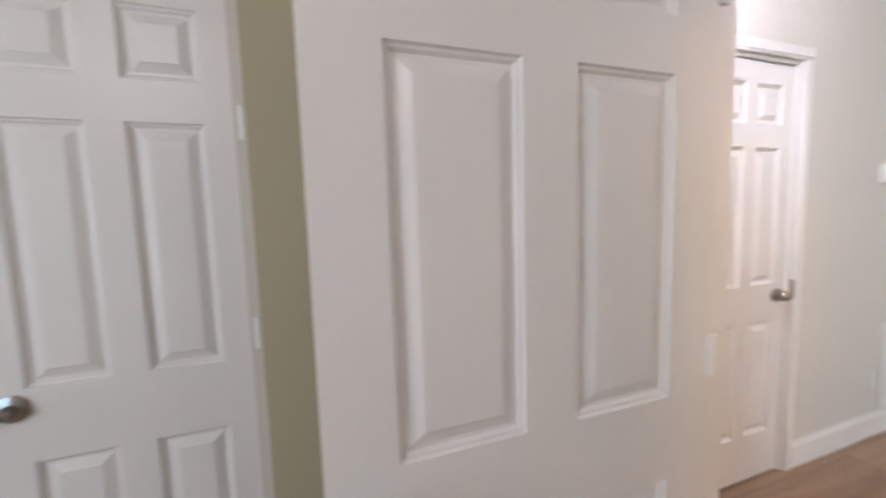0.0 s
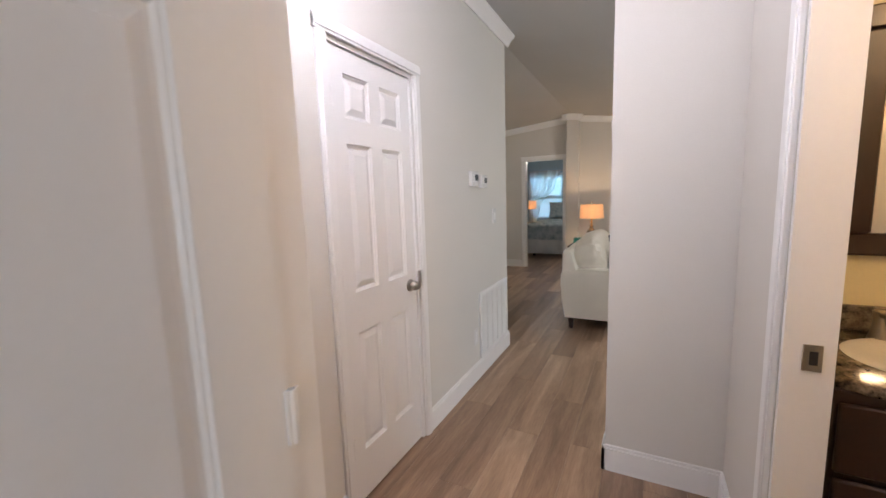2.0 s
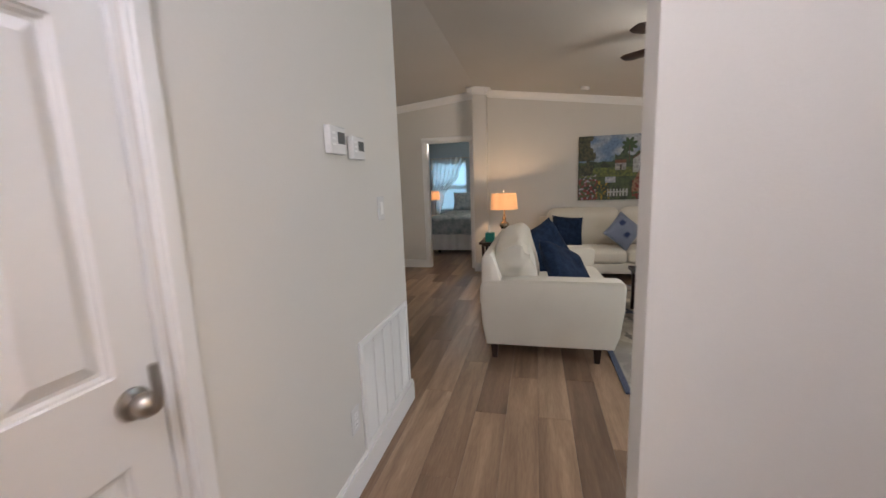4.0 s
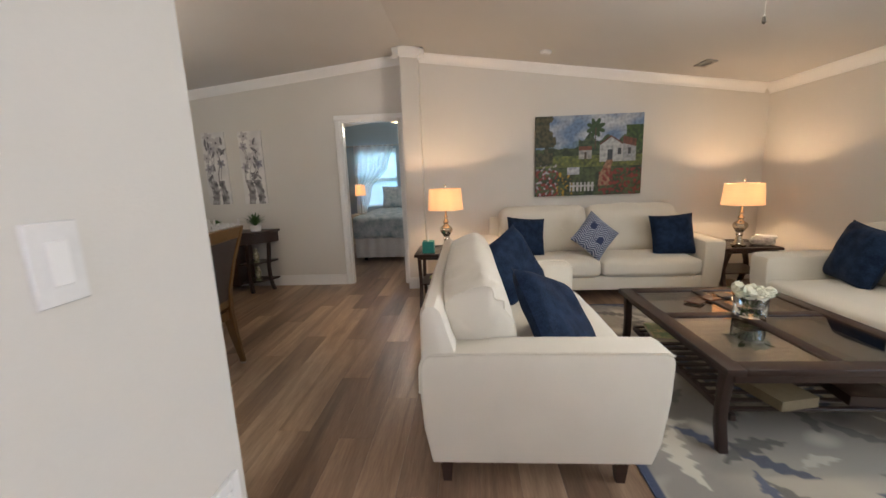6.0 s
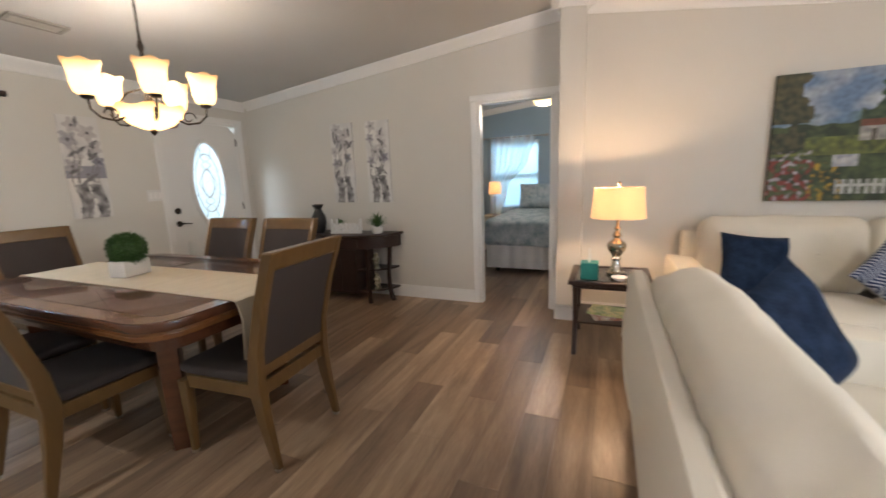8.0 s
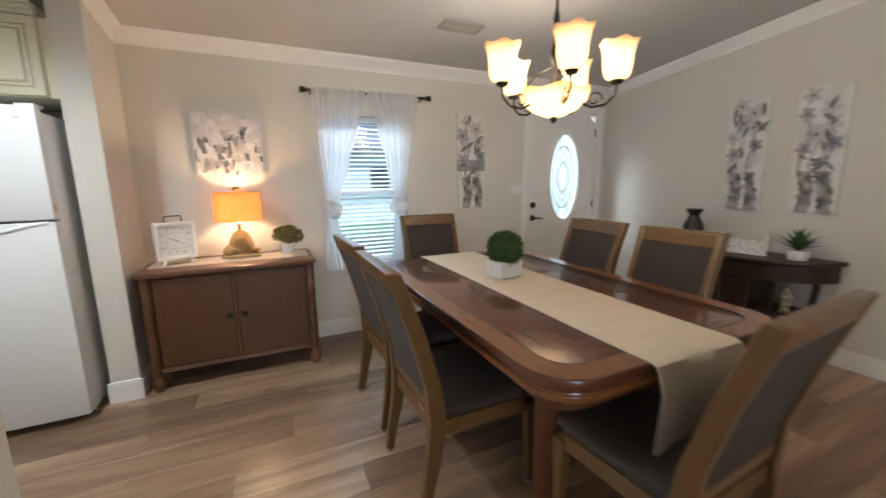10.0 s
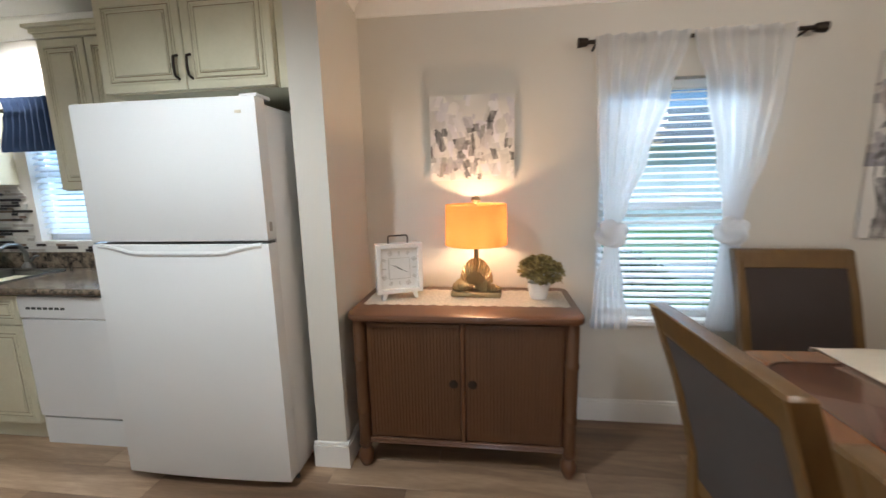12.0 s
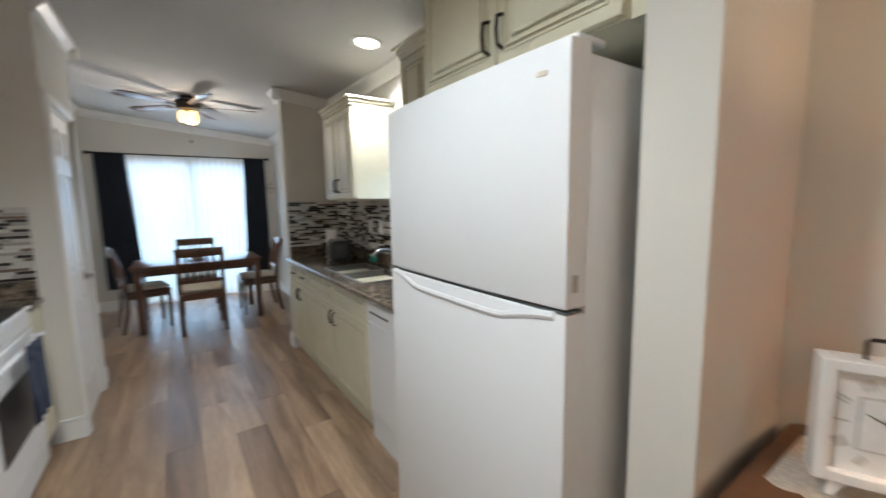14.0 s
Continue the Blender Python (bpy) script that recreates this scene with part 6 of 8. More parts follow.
def plate(name, m, w, h, label, cat, kind):
    t = thing(name, label, cat, "", m)
    part("plate", one(-w / 2, w / 2, -0.006, 0, -h / 2, h / 2, 0.002), WHITE, t)
    if kind == "switch":
        n = max(1, round(w / 0.06) - 0)
        for i in range(n):
            x = (i - (n - 1) / 2) * 0.045
            part("rocker", one(x - 0.016, x + 0.016, -0.010, -0.006, -0.032, 0.032, 0.002), TRIM, t)
    else:
        for z in (-0.02, 0.02):
            o = part("socket", one(-0.016, 0.016, -0.008, -0.006, z - 0.014, z + 0.014, 0.002), TRIM, t)
            for x in (-0.006, 0.006):
                part("slot", one(x - 0.001, x + 0.001, -0.0086, -0.008, z - 0.005, z + 0.005), BLACK, o)
    return t


plate("light_switch", pose(7.32, 5.90, 1.25), 0.16, 0.115, "white wall switch plate beside the front door", "switch", "switch")


# ---- sideboard and what stands on it ----
DOORWOOD = material("golden_brown_wood", (0.120, 0.051, 0.020), 0.45, c2=(0.080, 0.034, 0.014), scale=3, fine=60, stretch=(8, 8, 1), bump=0.06, coat=0.15)


def sideboard():
    s = thing("sideboard", "brown wooden sideboard with two ribbed doors and turned feet", "sideboard", "", pose(4.665, 5.62, 0))
    X, Y = 0.545, 0.26
    pts = []
    for sx, sy, a0 in ((1, 1, 0), (-1, 1, 90), (-1, -1, 180), (1, -1, 270)):
        for k in range(4):
            a = radians(a0 + 30 * k)
            pts.append((sx * (X - 0.05) + 0.05 * math.cos(a), sy * (Y - 0.05) + 0.05 * math.sin(a)))
    part("top", prism(pts, 0.772, 0.806, bev=0.010), CLAY, s)
    part("body", one(-X + 0.045, X - 0.045, -Y + 0.06, Y - 0.01, 0.13, 0.7719), CLAY, s)
    for sx in (-1, 1):
        part("door", one(sx * 0.235 - 0.222, sx * 0.235 + 0.222, -Y + 0.042, -Y + 0.0595, 0.165, 0.755, 0.004), DOORWOOD, s)
        d = s.children[-1]
        rb = bmesh.new()
        for k in range(27):
            x = sx * 0.235 - 0.205 + k * 0.41 / 26
            prism([(x - 0.005, -Y + 0.0425), (x - 0.003, -Y + 0.0385), (x + 0.003, -Y + 0.0385), (x + 0.005, -Y + 0.0425)], 0.185, 0.735, rb)
        part("ribbing", rb, DOORWOOD, d)["kind"] = "stuff"
        pl = part("pull", lathe([(0.020, 0), (0.022, 0.006), (0.014, 0.010), (0, 0.010)], 14), DARKMETAL, d, "dark metal pull", m=pose(sx * 0.045, -Y + 0.042, 0.46, 90))
        part("post", lathe([(0.03, 0.13), (0.03, 0.28), (0.034, 0.29), (0.034, 0.30), (0.03, 0.31), (0.03, 0.55), (0.034, 0.56), (0.034, 0.575), (0.03, 0.585), (0.03, 0.772)], 14, None, sx * (X - 0.05), -Y + 0.05), DOORWOOD, s, "bamboo-turned corner post")
        for y in (-Y + 0.05, Y - 0.06):
            part("foot", lathe([(0.018, 0), (0.026, 0.01), (0.040, 0.045), (0.038, 0.075), (0.022, 0.10), (0.032, 0.115), (0.032, 0.13)], 18, None, sx * (X - 0.05), y), CLAY, s)
    part("centre_bead", lathe([(0.012, 0.16), (0.012, 0.76)], 10, None, 0, -Y + 0.045), CLAY, s)
    for z in (0.135, 0.15):
        part("base_bead", tube([(-X + 0.03, -Y + 0.045, z), (X - 0.03, -Y + 0.045, z)], 0.009, 8), CLAY, s)


sideboard()
LACE = sheer("lace", (0.82, 0.77, 0.68), 0.1, 70)


def lace_runner():
    bm = bmesh.new()
    n = 120
    rows = []
    for j, y in enumerate([5.525 + 0.265 * k / 10 for k in range(11)]):
        row = []
        for i in range(n + 1):
            u = i / n
            x = 4.16 + 1.01 * u
            yy = y + (0.014 * abs(math.sin(u * math.pi * 17)) * (-1 if j == 0 else 1 if j == 10 else 0))
            row.append(bm.verts.new((x, yy, 0.8085 + 0.0012 * nz(x, y, 22, 1))))
        rows.append(row)
    for a, b in zip(rows, rows[1:]):
        for i in range(n):
            bm.faces.new((a[i], a[i + 1], b[i + 1], b[i]))
    tagged(link("lace_runner", bm, LACE), "white lace runner with scalloped edges on the sideboard", "table runner")


lace_runner()
GOLD = material("champagne_gold", (0.48, 0.37, 0.20), 0.42, 0.7, c2=(0.30, 0.22, 0.12), scale=22, fine=140, bump=0.2)


def shell_lamp():
    l = thing("table_lamp", "gold shell-shaped table lamp with orange drum shade, lit", "lamp", "", pose(4.72, 5.70, 0.8105, 0, 0, -4))
    part("plinth", one(-0.13, 0.13, -0.055, 0.055, 0, 0.028, 0.006), GOLD, l)
    bm = bmesh.new()
    n = 44
    for s in (-1, 1):
        c = bm.verts.new((0, s * 0.012, 0.03))
        mid, rim = [], []
        for i in range(n + 1):
            a = radians(8 + 164 * i / n)
            rib = 0.006 * math.cos(i * math.pi / 1.5)
            mid.append(bm.verts.new((0.062 * math.cos(a), s * (0.042 + rib), 0.05 + 0.085 * math.sin(a))))
            rim.append(bm.verts.new((0.088 * math.cos(a) * (1 + rib * 3), s * (0.006 + 0.3 * rib), 0.055 + 0.145 * math.sin(a) * (1 + rib * 3))))
        for i in range(n):
            bm.faces.new((c, mid[i], mid[i + 1])), bm.faces.new((mid[i], rim[i], rim[i + 1], mid[i + 1]))
    part("scallop_shell", bm, GOLD, l)
    for x, s, k in ((-0.08, 0.038, 1), (0.075, 0.03, 2), (-0.045, 0.028, 3), (0.035, 0.035, 4), (0.095, 0.022, 5), (-0.10, 0.024, 6)):
        prof = [(0, 0)] + [(s * (1 - t) ** 0.7 * (0.75 + 0.25 * math.cos(t * 30)), 2.1 * s * t) for t in [q / 12 for q in range(12)]] + [(0, 2.15 * s)]
        part("small_shell", lathe(prof, 14), GOLD, l, m=pose(x, -0.032, 0.03 + s * 0.7, 70 + 10 * k, 20 * k, 40 * k))
    part("neck", lathe([(0.012, 0.19), (0.012, 0.25)], 12), GOLD, l)
    part("shade", drum(0.160, 0.156, 0.272, 0.478), SHADE_OR, l, "orange fabric drum shade, lit")
    part("bulb", lathe([(0, 0.25), (0.014, 0.25), (0.016, 0.28), (0.03, 0.32), (0.026, 0.345), (0, 0.358)], 14), BULB, l)
    part("finial", lathe([(0.004, 0.36), (0.004, 0.482), (0.02, 0.486), (0.026, 0.50), (0.018, 0.515), (0, 0.52)], 14), GOLD, l)


SHADE_OR = shade_material("lit_orange_shade", (0.62, 0.29, 0.105), (1.0, 0.42, 0.12), 0.16, 0.28)
shell_lamp()


def clock():
    c = thing("mantel_clock", "white square clock with handle on small feet", "clock", "", pose(4.325, 5.62, 0.8105, 0, 0, 24))
    w, h, z0 = 0.118, 0.255, 0.035
    for nm, a in (("frame", (-w, -w + 0.022, -0.03, 0.03, z0, z0 + h)), ("frame", (w - 0.022, w, -0.03, 0.03, z0, z0 + h)), ("frame", (-w + 0.022, w - 0.022, -0.03, 0.03, z0, z0 + 0.022)), ("frame", (-w + 0.022, w - 0.022, -0.03, 0.03, z0 + h - 0.022, z0 + h))):
        part(nm, one(*a, 0.002), WHITE, c)
    part("face", one(-w + 0.022, w - 0.022, -0.012, 0.02, z0 + 0.022, z0 + h - 0.022), WHITE, c)
    part("inner_square", one(-0.056, 0.056, -0.0155, -0.0121, z0 + 0.072, z0 + 0.183), CLOCKG, c)
    part("dial", one(-0.052, 0.052, -0.0175, -0.0156, z0 + 0.076, z0 + 0.179), WHITE, c)
    for i in range(12):
        a = radians(30 * i)
        k = 0.078 / max(abs(math.sin(a)), abs(math.cos(a)))
        x, z = k * math.sin(a), z0 + h / 2 + k * math.cos(a)
        for j in range(1 + i % 3):
            part("numeral", one(-0.0025 + 0.008 * (j - (i % 3) / 2), 0.0025 + 0.008 * (j - (i % 3) / 2), -0.0135, -0.0122, -0.011, 0.011), CLOCKG, c, m=pose(x, 0, z, 0, math.degrees(a), 0))
    for ang, l, wd in ((-62, 0.052, 0.004), (-50, 0.028, 0.005)):
        part("hand", prism([(-wd / 2, -0.012), (wd / 2, -0.012), (0.0005, l), (-0.0005, l)], -0.0215, -0.0195, axis="y"), BLACK, c, "black clock hand", m=pose(0, 0, z0 + h / 2, 0, ang, 0))
    part("hand", prism([(-0.002, -0.012), (0.002, -0.012), (0.0005, 0.05), (-0.0005, 0.05)], -0.024, -0.022, axis="y"), BLACK, c, m=pose(0, 0, z0 + h / 2, 0, 118, 0))
    for s in (-1, 1):
        part("foot", prism([(s * 0.08, 0), (s * 0.095, 0), (s * 0.09, z0), (s * 0.06, z0)], -0.02, 0.02, axis="y"), WHITE, c)
    part("handle", tube([(-0.05, 0, z0 + h), (-0.05, 0, z0 + h + 0.035), (-0.044, 0, z0 + h + 0.04), (0.044, 0, z0 + h + 0.04), (0.05, 0, z0 + h + 0.035), (0.05, 0, z0 + h)], 0.004, 8), DARKMETAL, c, "black wire handle")


CLOCKG = material("grey_print", (0.42, 0.40, 0.37), 0.6, c2=(0.6, 0.58, 0.54), scale=40, spread=0.3)
clock()
DRIED = material("dried_hydrangea", (0.42, 0.34, 0.14), 0.8, c2=(0.09, 0.075, 0.035), scale=22, fine=60, spread=0.3)
fp = thing("flower_pot", "dried olive hydrangea in a white pot", "plant", "", pose(5.035, 5.66, 0.8105))
part("pot", lathe([(0, 0), (0.038, 0), (0.046, 0.02), (0.058, 0.085), (0.054, 0.086), (0.04, 0.02), (0, 0.02)], 24), WHITE, fp)
for i in range(11):
    a = i * 2.4
    part("bloom", clump(120, 0.036, 0.026, 30 + i, up=-1, width=0.026), DRIED, fp, smooth=False, m=pose((0.03 + 0.055 * (i % 3) / 2) * math.cos(a), (0.03 + 0.045 * (i % 3) / 2) * math.sin(a), 0.135 + 0.035 * (1 - (i % 3) / 2)))

# ---- hall fittings ----
def thermostat(x, z, w, h, label):
    t = thing("thermostat", label, "thermostat", "", pose(x, 1.86, z))
    part("case", one(0, w, -0.028, 0, -h, 0, 0.004), WHITE, t)
    part("screen", one(w * 0.45, w * 0.9, -0.0295, -0.028, -h * 0.62, -h * 0.2), GREYSCR, t, "grey display")
    for k in range(3):
        part("button", one(w * 0.12, w * 0.3, -0.0295, -0.028, -h * (0.3 + 0.2 * k), -h * (0.22 + 0.2 * k)), TRIM, t)


GREYSCR = material("grey_screen", (0.10, 0.11, 0.11), 0.2)
thermostat(3.685, 1.575, 0.125, 0.105, "white wall thermostat with grey display")
thermostat(3.87, 1.555, 0.115, 0.095, "smaller white wall thermostat")
plate("light_switch", pose(4.19, 1.86, 1.235), 0.075, 0.118, "white rocker light switch in the hall", "switch", "switch")
plate("wall_outlet", pose(3.755, 1.86, 0.34), 0.072, 0.115, "white wall outlet above the baseboard", "outlet", "outlet")


def grille(m, w, h, n, label, cols=5, mat=None):
    mat = mat or TRIM
    t = thing("air_vent", label, "vent", "", m)
    for a in ((0, 0.03, 0, h), (w - 0.03, w, 0, h), (0.03, w - 0.03, 0, 0.03), (0.03, w - 0.03, h - 0.03, h)):
        part("frame", one(a[0], a[1], -0.014, 0, a[2], a[3], 0.003), mat, t)
    part("backing", one(0.03, w - 0.03, -0.002, 0, 0.03, h - 0.03), GREYSCR, t)
    for i in range(1, cols):
        x = 0.03 + (w - 0.06) * i / cols
        part("divider", one(x - 0.004, x + 0.004, -0.013, -0.002, 0.03, h - 0.03), TRIM, t)
    me = None
    for i in range(n):
        z = 0.04 + (h - 0.08) * i / (n - 1)
        if me is None:
            ob = part("slat", one(0.03, w - 0.03, -0.009, 0.009, -0.001, 0.001), mat, t, m=pose(0, -0.008, z, 40))
            me = ob.data
        else:
            ob = new("slat", me)
            ob.parent, ob.matrix_basis = t, pose(0, -0.008, z, 40)
            ob.scale = (1, 0.55, 1)
    for o in t.children:
        if o.name.startswith("slat"):
            o.scale = (1, 0.55, 1)
    return t


grille(pose(3.83, 1.86, 0.137), 0.655, 0.525, 34, "white return air grille low on the hall wall")
# ceiling fittings
sd = tagged(link("smoke_detector", lathe([(0.06, 0.0), (0.062, -0.02), (0.045, -0.036), (0, -0.038)], 24), WHITE), "white round smoke detector on the ceiling", "smoke detector")
sd.matrix_basis = pose(8.0, 0.46, ceil_z(0.46, 8.0) + 0.001, -math.degrees(math.atan(-SS)), 0, 0)
for x, y, lab in ((7.83, -1.02, "white ceiling air vent over the living room"), (6.12, 5.20, "white ceiling air vent over the dining area")):
    sl = math.degrees(math.atan(SS if y < RIDGE else -SN))
    g = grille(pose(x, y, ceil_z(y, x + 0.16) - 0.002, sl, 0, 0) @ pose(0, 0, 0, 90), 0.32 if y > RIDGE else 0.22, 0.14 if y > RIDGE else 0.11, 8, lab, 1, CEILVENT)


def fan(x, y, ztop, drop, label, blades, mat, glassmat, turn=0.0):
    f = thing("ceiling_fan", label, "ceiling fan", "", pose(x, y, 0))
    z = ztop - drop
    part("mount", lathe([(0.07, ztop), (0.065, ztop - 0.04), (0.018, ztop - 0.06), (0.014, z + 0.06), (0, z + 0.06)], 20), DARKMETAL, f)
    part("motor", lathe([(0, z + 0.08), (0.06, z + 0.075), (0.12, z + 0.05), (0.13, z + 0.01), (0.11, z - 0.03), (0.06, z - 0.05), (0, z - 0.05)], 28), DARKMETAL, f)
    for i in range(blades):
        a = 360 * i / blades + turn
        bl = part("blade", prism([(0.17, -0.05), (0.60, -0.068), (0.65, -0.04), (0.65, 0.04), (0.60, 0.068), (0.17, 0.05)], -0.003, 0.003, bev=0.002), mat, f, m=pose(0, 0, z, 0, 0, a) @ pose(0, 0, 0, 10, 0, 0))
        part("blade_iron", one(0.10, 0.23, -0.016, 0.016, -0.010, -0.004, 0.002), DARKMETAL, bl)
    for i in range(3):
        a = radians(120 * i + 40)
        part("light_shade", lathe([(0.022, -0.02), (0.045, -0.05), (0.062, -0.10), (0.066, -0.115), (0.06, -0.112), (0.04, -0.05), (0.018, -0.02)], 20), glassmat, f, "frosted bell shade, lit", m=pose(0.085 * math.cos(a), 0.085 * math.sin(a), z - 0.04) @ Matrix.Rotation(radians(32), 4, Vector((-math.sin(a), math.cos(a), 0))) )
    part("pull_chain", tube([(0.02, 0, z - 0.05), (0.02, 0, z - 0.34)], 0.0015, 5), NICKEL, f)
    part("pull_bob", lathe([(0, z - 0.38), (0.010, z - 0.37), (0.007, z - 0.345), (0, z - 0.34)], 10, None, 0.02, 0), DARKMETAL, f)


FANGLASS = shade_material("lit_frosted_glass", (0.8, 0.72, 0.5), (1.0, 0.70, 0.32), 1.7, 0.4)
fan(5.75, -0.12, ceil_z(-0.12, 5.75), 0.13, "dark wood living room ceiling fan with lit glass shades", 5, ESPRESSO, FANGLASS, 48)


# flowering bush outside the window
hbx = thing("flower_bush", "green bush with pink flowers on the lawn", "bush", "", pose(6.75, 10.0, -0.45))
part("foliage", clump(2600, 0.8, 0.13, 77, 0.75, -0.1), LEAF, hbx, smooth=False, m=pose(0, 0, 0.12))
part("trunk", tube([(0, 0, 0), (0, 0, 0.4)], 0.04, 8), HONEY, hbx)
part("blossom", clump(140, 0.82, 0.09, 78, 0.75, 0.0), material("pink_blossom", (0.55, 0.10, 0.20), 0.7), hbx, smooth=False, m=pose(0, 0, 0.13))

# ---- kitchen ----
def fridge():
    f = thing("refrigerator", "white two-door refrigerator with freezer on top", "refrigerator", "", pose(3.465, 5.53, 0))
    W = 0.415
    part("body", one(-W + 0.004, W - 0.004, -0.262, 0.34, 0.03, 1.735, 0.008, 2), APPL, f)
    for z0, z1, nm in ((0.045, 1.165, "fridge_door"), (1.177, 1.755, "freezer_door")):
        n = 14
        prof = [(-W + 2 * W * k / n, -0.335 - 0.012 * (1 - (2 * k / n - 1) ** 2)) for k in range(n + 1)]
        d = part(nm, prism(prof + [(W, -0.268), (-W, -0.268)], z0, z1, bev=0.007), APPL, f)
        if nm == "fridge_door":
            lip = [(-W + 0.03 + (2 * W - 0.06) * k / 24, -0.332 - 0.012 * (1 - (2 * k / 24 - 1) ** 2), z1 - 0.006 - 0.034 * min(1.0, 4.5 * min(k / 24, 1 - k / 24)) ** 1.5) for k in range(25)]
            part("grip", tube(lip, 0.011, 8), APPL, d, "moulded white hand grip")
            part("trim_strip", one(-W + 0.003, W - 0.003, -0.330, -0.275, z1, z1 + 0.006), GREYSCR, d)
        part("gasket", one(-W + 0.012, W - 0.012, -0.268, -0.262, z0 + 0.01, z1 - 0.01), GREYSCR, d)
    part("badge", one(W - 0.085, W - 0.06, -0.3415, -0.3385, 1.690, 1.700), LINEN, f, "small grey badge")
    part("side_catch", one(W, W + 0.002, -0.315, -0.295, 1.215, 1.255, 0.0008), NICKEL, f, "small metal hinge cover")
    part("hinge_cover", one(W - 0.09, W - 0.01, -0.30, -0.20, 1.7555, 1.772, 0.004), APPL, f)
    part("kick_grille", one(-W + 0.01, W - 0.01, -0.25, -0.24, 0.0, 0.04), GREYSCR, f)
    for x in (-W + 0.06, W - 0.06):
        for y in (-0.2, 0.28):
            part("roller_foot", lathe([(0.02, 0), (0.02, 0.03)], 10, None, x, y), BLACK, f)


fridge()


def raised_front(parent, nm, x0, x1, z0, z1, y, handle=None, label=""):
    """A cream raised-panel front with a darker glazed groove, facing -y."""
    d = part(nm, one(x0, x1, y - 0.02, y, z0, z1, 0.003), CABIN, parent, label)
    w = min(0.055, (z1 - z0) * 0.24)
    def ring(inset, wd, yy, mat, n2):
        bm = bmesh.new()
        a0, a1, c0, c1 = x0 + inset, x1 - inset, z0 + inset, z1 - inset
        bx(bm, a0, a1, yy, y - 0.0195, c0, c0 + wd), bx(bm, a0, a1, yy, y - 0.0195, c1 - wd, c1)
        bx(bm, a0, a0 + wd, yy, y - 0.0195, c0 + wd, c1 - wd), bx(bm, a1 - wd, a1, yy, y - 0.0195, c0 + wd, c1 - wd)
        part(n2, bm, mat, d)
    ring(w * 0.62, 0.007, y - 0.024, CABIN, "bead")
    ring(w * 0.62 + 0.009, 0.004, y - 0.0205, GLAZE, "glazed_groove")
    ring(w * 0.62 + 0.015, 0.006, y - 0.025, CABIN, "bead")
    if x1 - x0 > 0.12:
        part("raised_panel", one(x0 + w + 0.016, x1 - w - 0.016, y - 0.027, y - 0.0195, z0 + w + 0.016, z1 - w - 0.016, 0.006), CABIN, d)
        ring(w + 0.010, 0.004, y - 0.0203, GLAZE, "glazed_groove")
    if handle:
        hx, hz, vert = handle
        s = 0.05
        pts = [(hx, y - 0.02, hz - s), (hx, y - 0.045, hz - s * 0.8), (hx, y - 0.05, hz), (hx, y - 0.045, hz + s * 0.8), (hx, y - 0.02, hz + s)]
        if not vert:
            pts = [(hx + (p[2] - hz), p[1], hz) for p in pts]
        part("pull_handle", tube(pts, 0.006, 8), DARKMETAL, d, "dark bronze bar handle")
    return d


def cab_crown(c, x0, x1, y0, y1, z, sides):
    for k, (o, h0, h1) in enumerate(((0.004, 0.0, 0.022), (0.016, 0.022, 0.045), (0.034, 0.045, 0.062))):
        part("crown", one(x0 - (o if "l" in sides else 0), x1 + (o if "r" in sides else 0), y0 - o, y1, z + h0, z + h1, 0.003), CABIN, c)


def upper_cabinet(x0, x1, y0, z0, z1, doors, label, sides):
    c = thing("wall_cabinet", label, "cabinet", "kitchen wall cabinets")
    part("body", one(x0, x1, y0, 5.899, z0, z1), CABIN, c)
    w = (x1 - x0) / doors
    for i in range(doors):
        a, b = x0 + w * i, x0 + w * (i + 1)
        hx = b - 0.032 if i % 2 == 0 and doors > 1 else a + 0.032
        raised_front(c, "door", a + 0.003, b - 0.003, z0 + 0.006, z1 - 0.006, y0 - 0.001, (hx, z0 + 0.10, True))
    cab_crown(c, x0, x1, y0 - 0.02, 5.899, z1, sides)
    return c


upper_cabinet(3.052, 3.885, 5.385, 1.825, 2.235, 2, "cream glazed cabinet above the refrigerator", "")
part("filler", one(3.886, 3.929, 5.395, 5.89, 1.825, 2.235), CABIN, bpy.data.objects["wall_cabinet"])
upper_cabinet(2.50, 3.048, 5.58, 1.40, 2.165, 2, "tall cream glazed wall cabinet beside the window", "l")
upper_cabinet(1.19, 1.775, 5.58, 1.45, 2.09, 2, "cream glazed wall cabinet with dark handles", "r")


def base_cabinet(x0, x1, n, label, drawers_handles):
    c = thing("base_cabinet", label, "cabinet", "kitchen base cabinets")
    part("body", one(x0, x1, 5.421, 5.899, 0.10, 0.872), CABIN, c)
    part("toe_kick", one(x0, x1, 5.445, 5.48, 0.0, 0.0999), CABIN, c)
    w = (x1 - x0) / n
    for i in range(n):
        a, b = x0 + w * i, x0 + w * (i + 1)
        raised_front(c, "drawer", a + 0.004, b - 0.004, 0.70, 0.86, 5.42, ((a + b) / 2, 0.78, False) if drawers_handles else None)
        hx = b - 0.035 if i % 2 == 0 else a + 0.035
        raised_front(c, "door", a + 0.004, b - 0.004, 0.115, 0.69, 5.42, (hx, 0.60, True))


base_cabinet(0.482, 1.10, 2, "cream glazed base cabinet with two small drawers", True)
base_cabinet(1.104, 2.296, 2, "cream glazed sink cabinet with two doors", False)


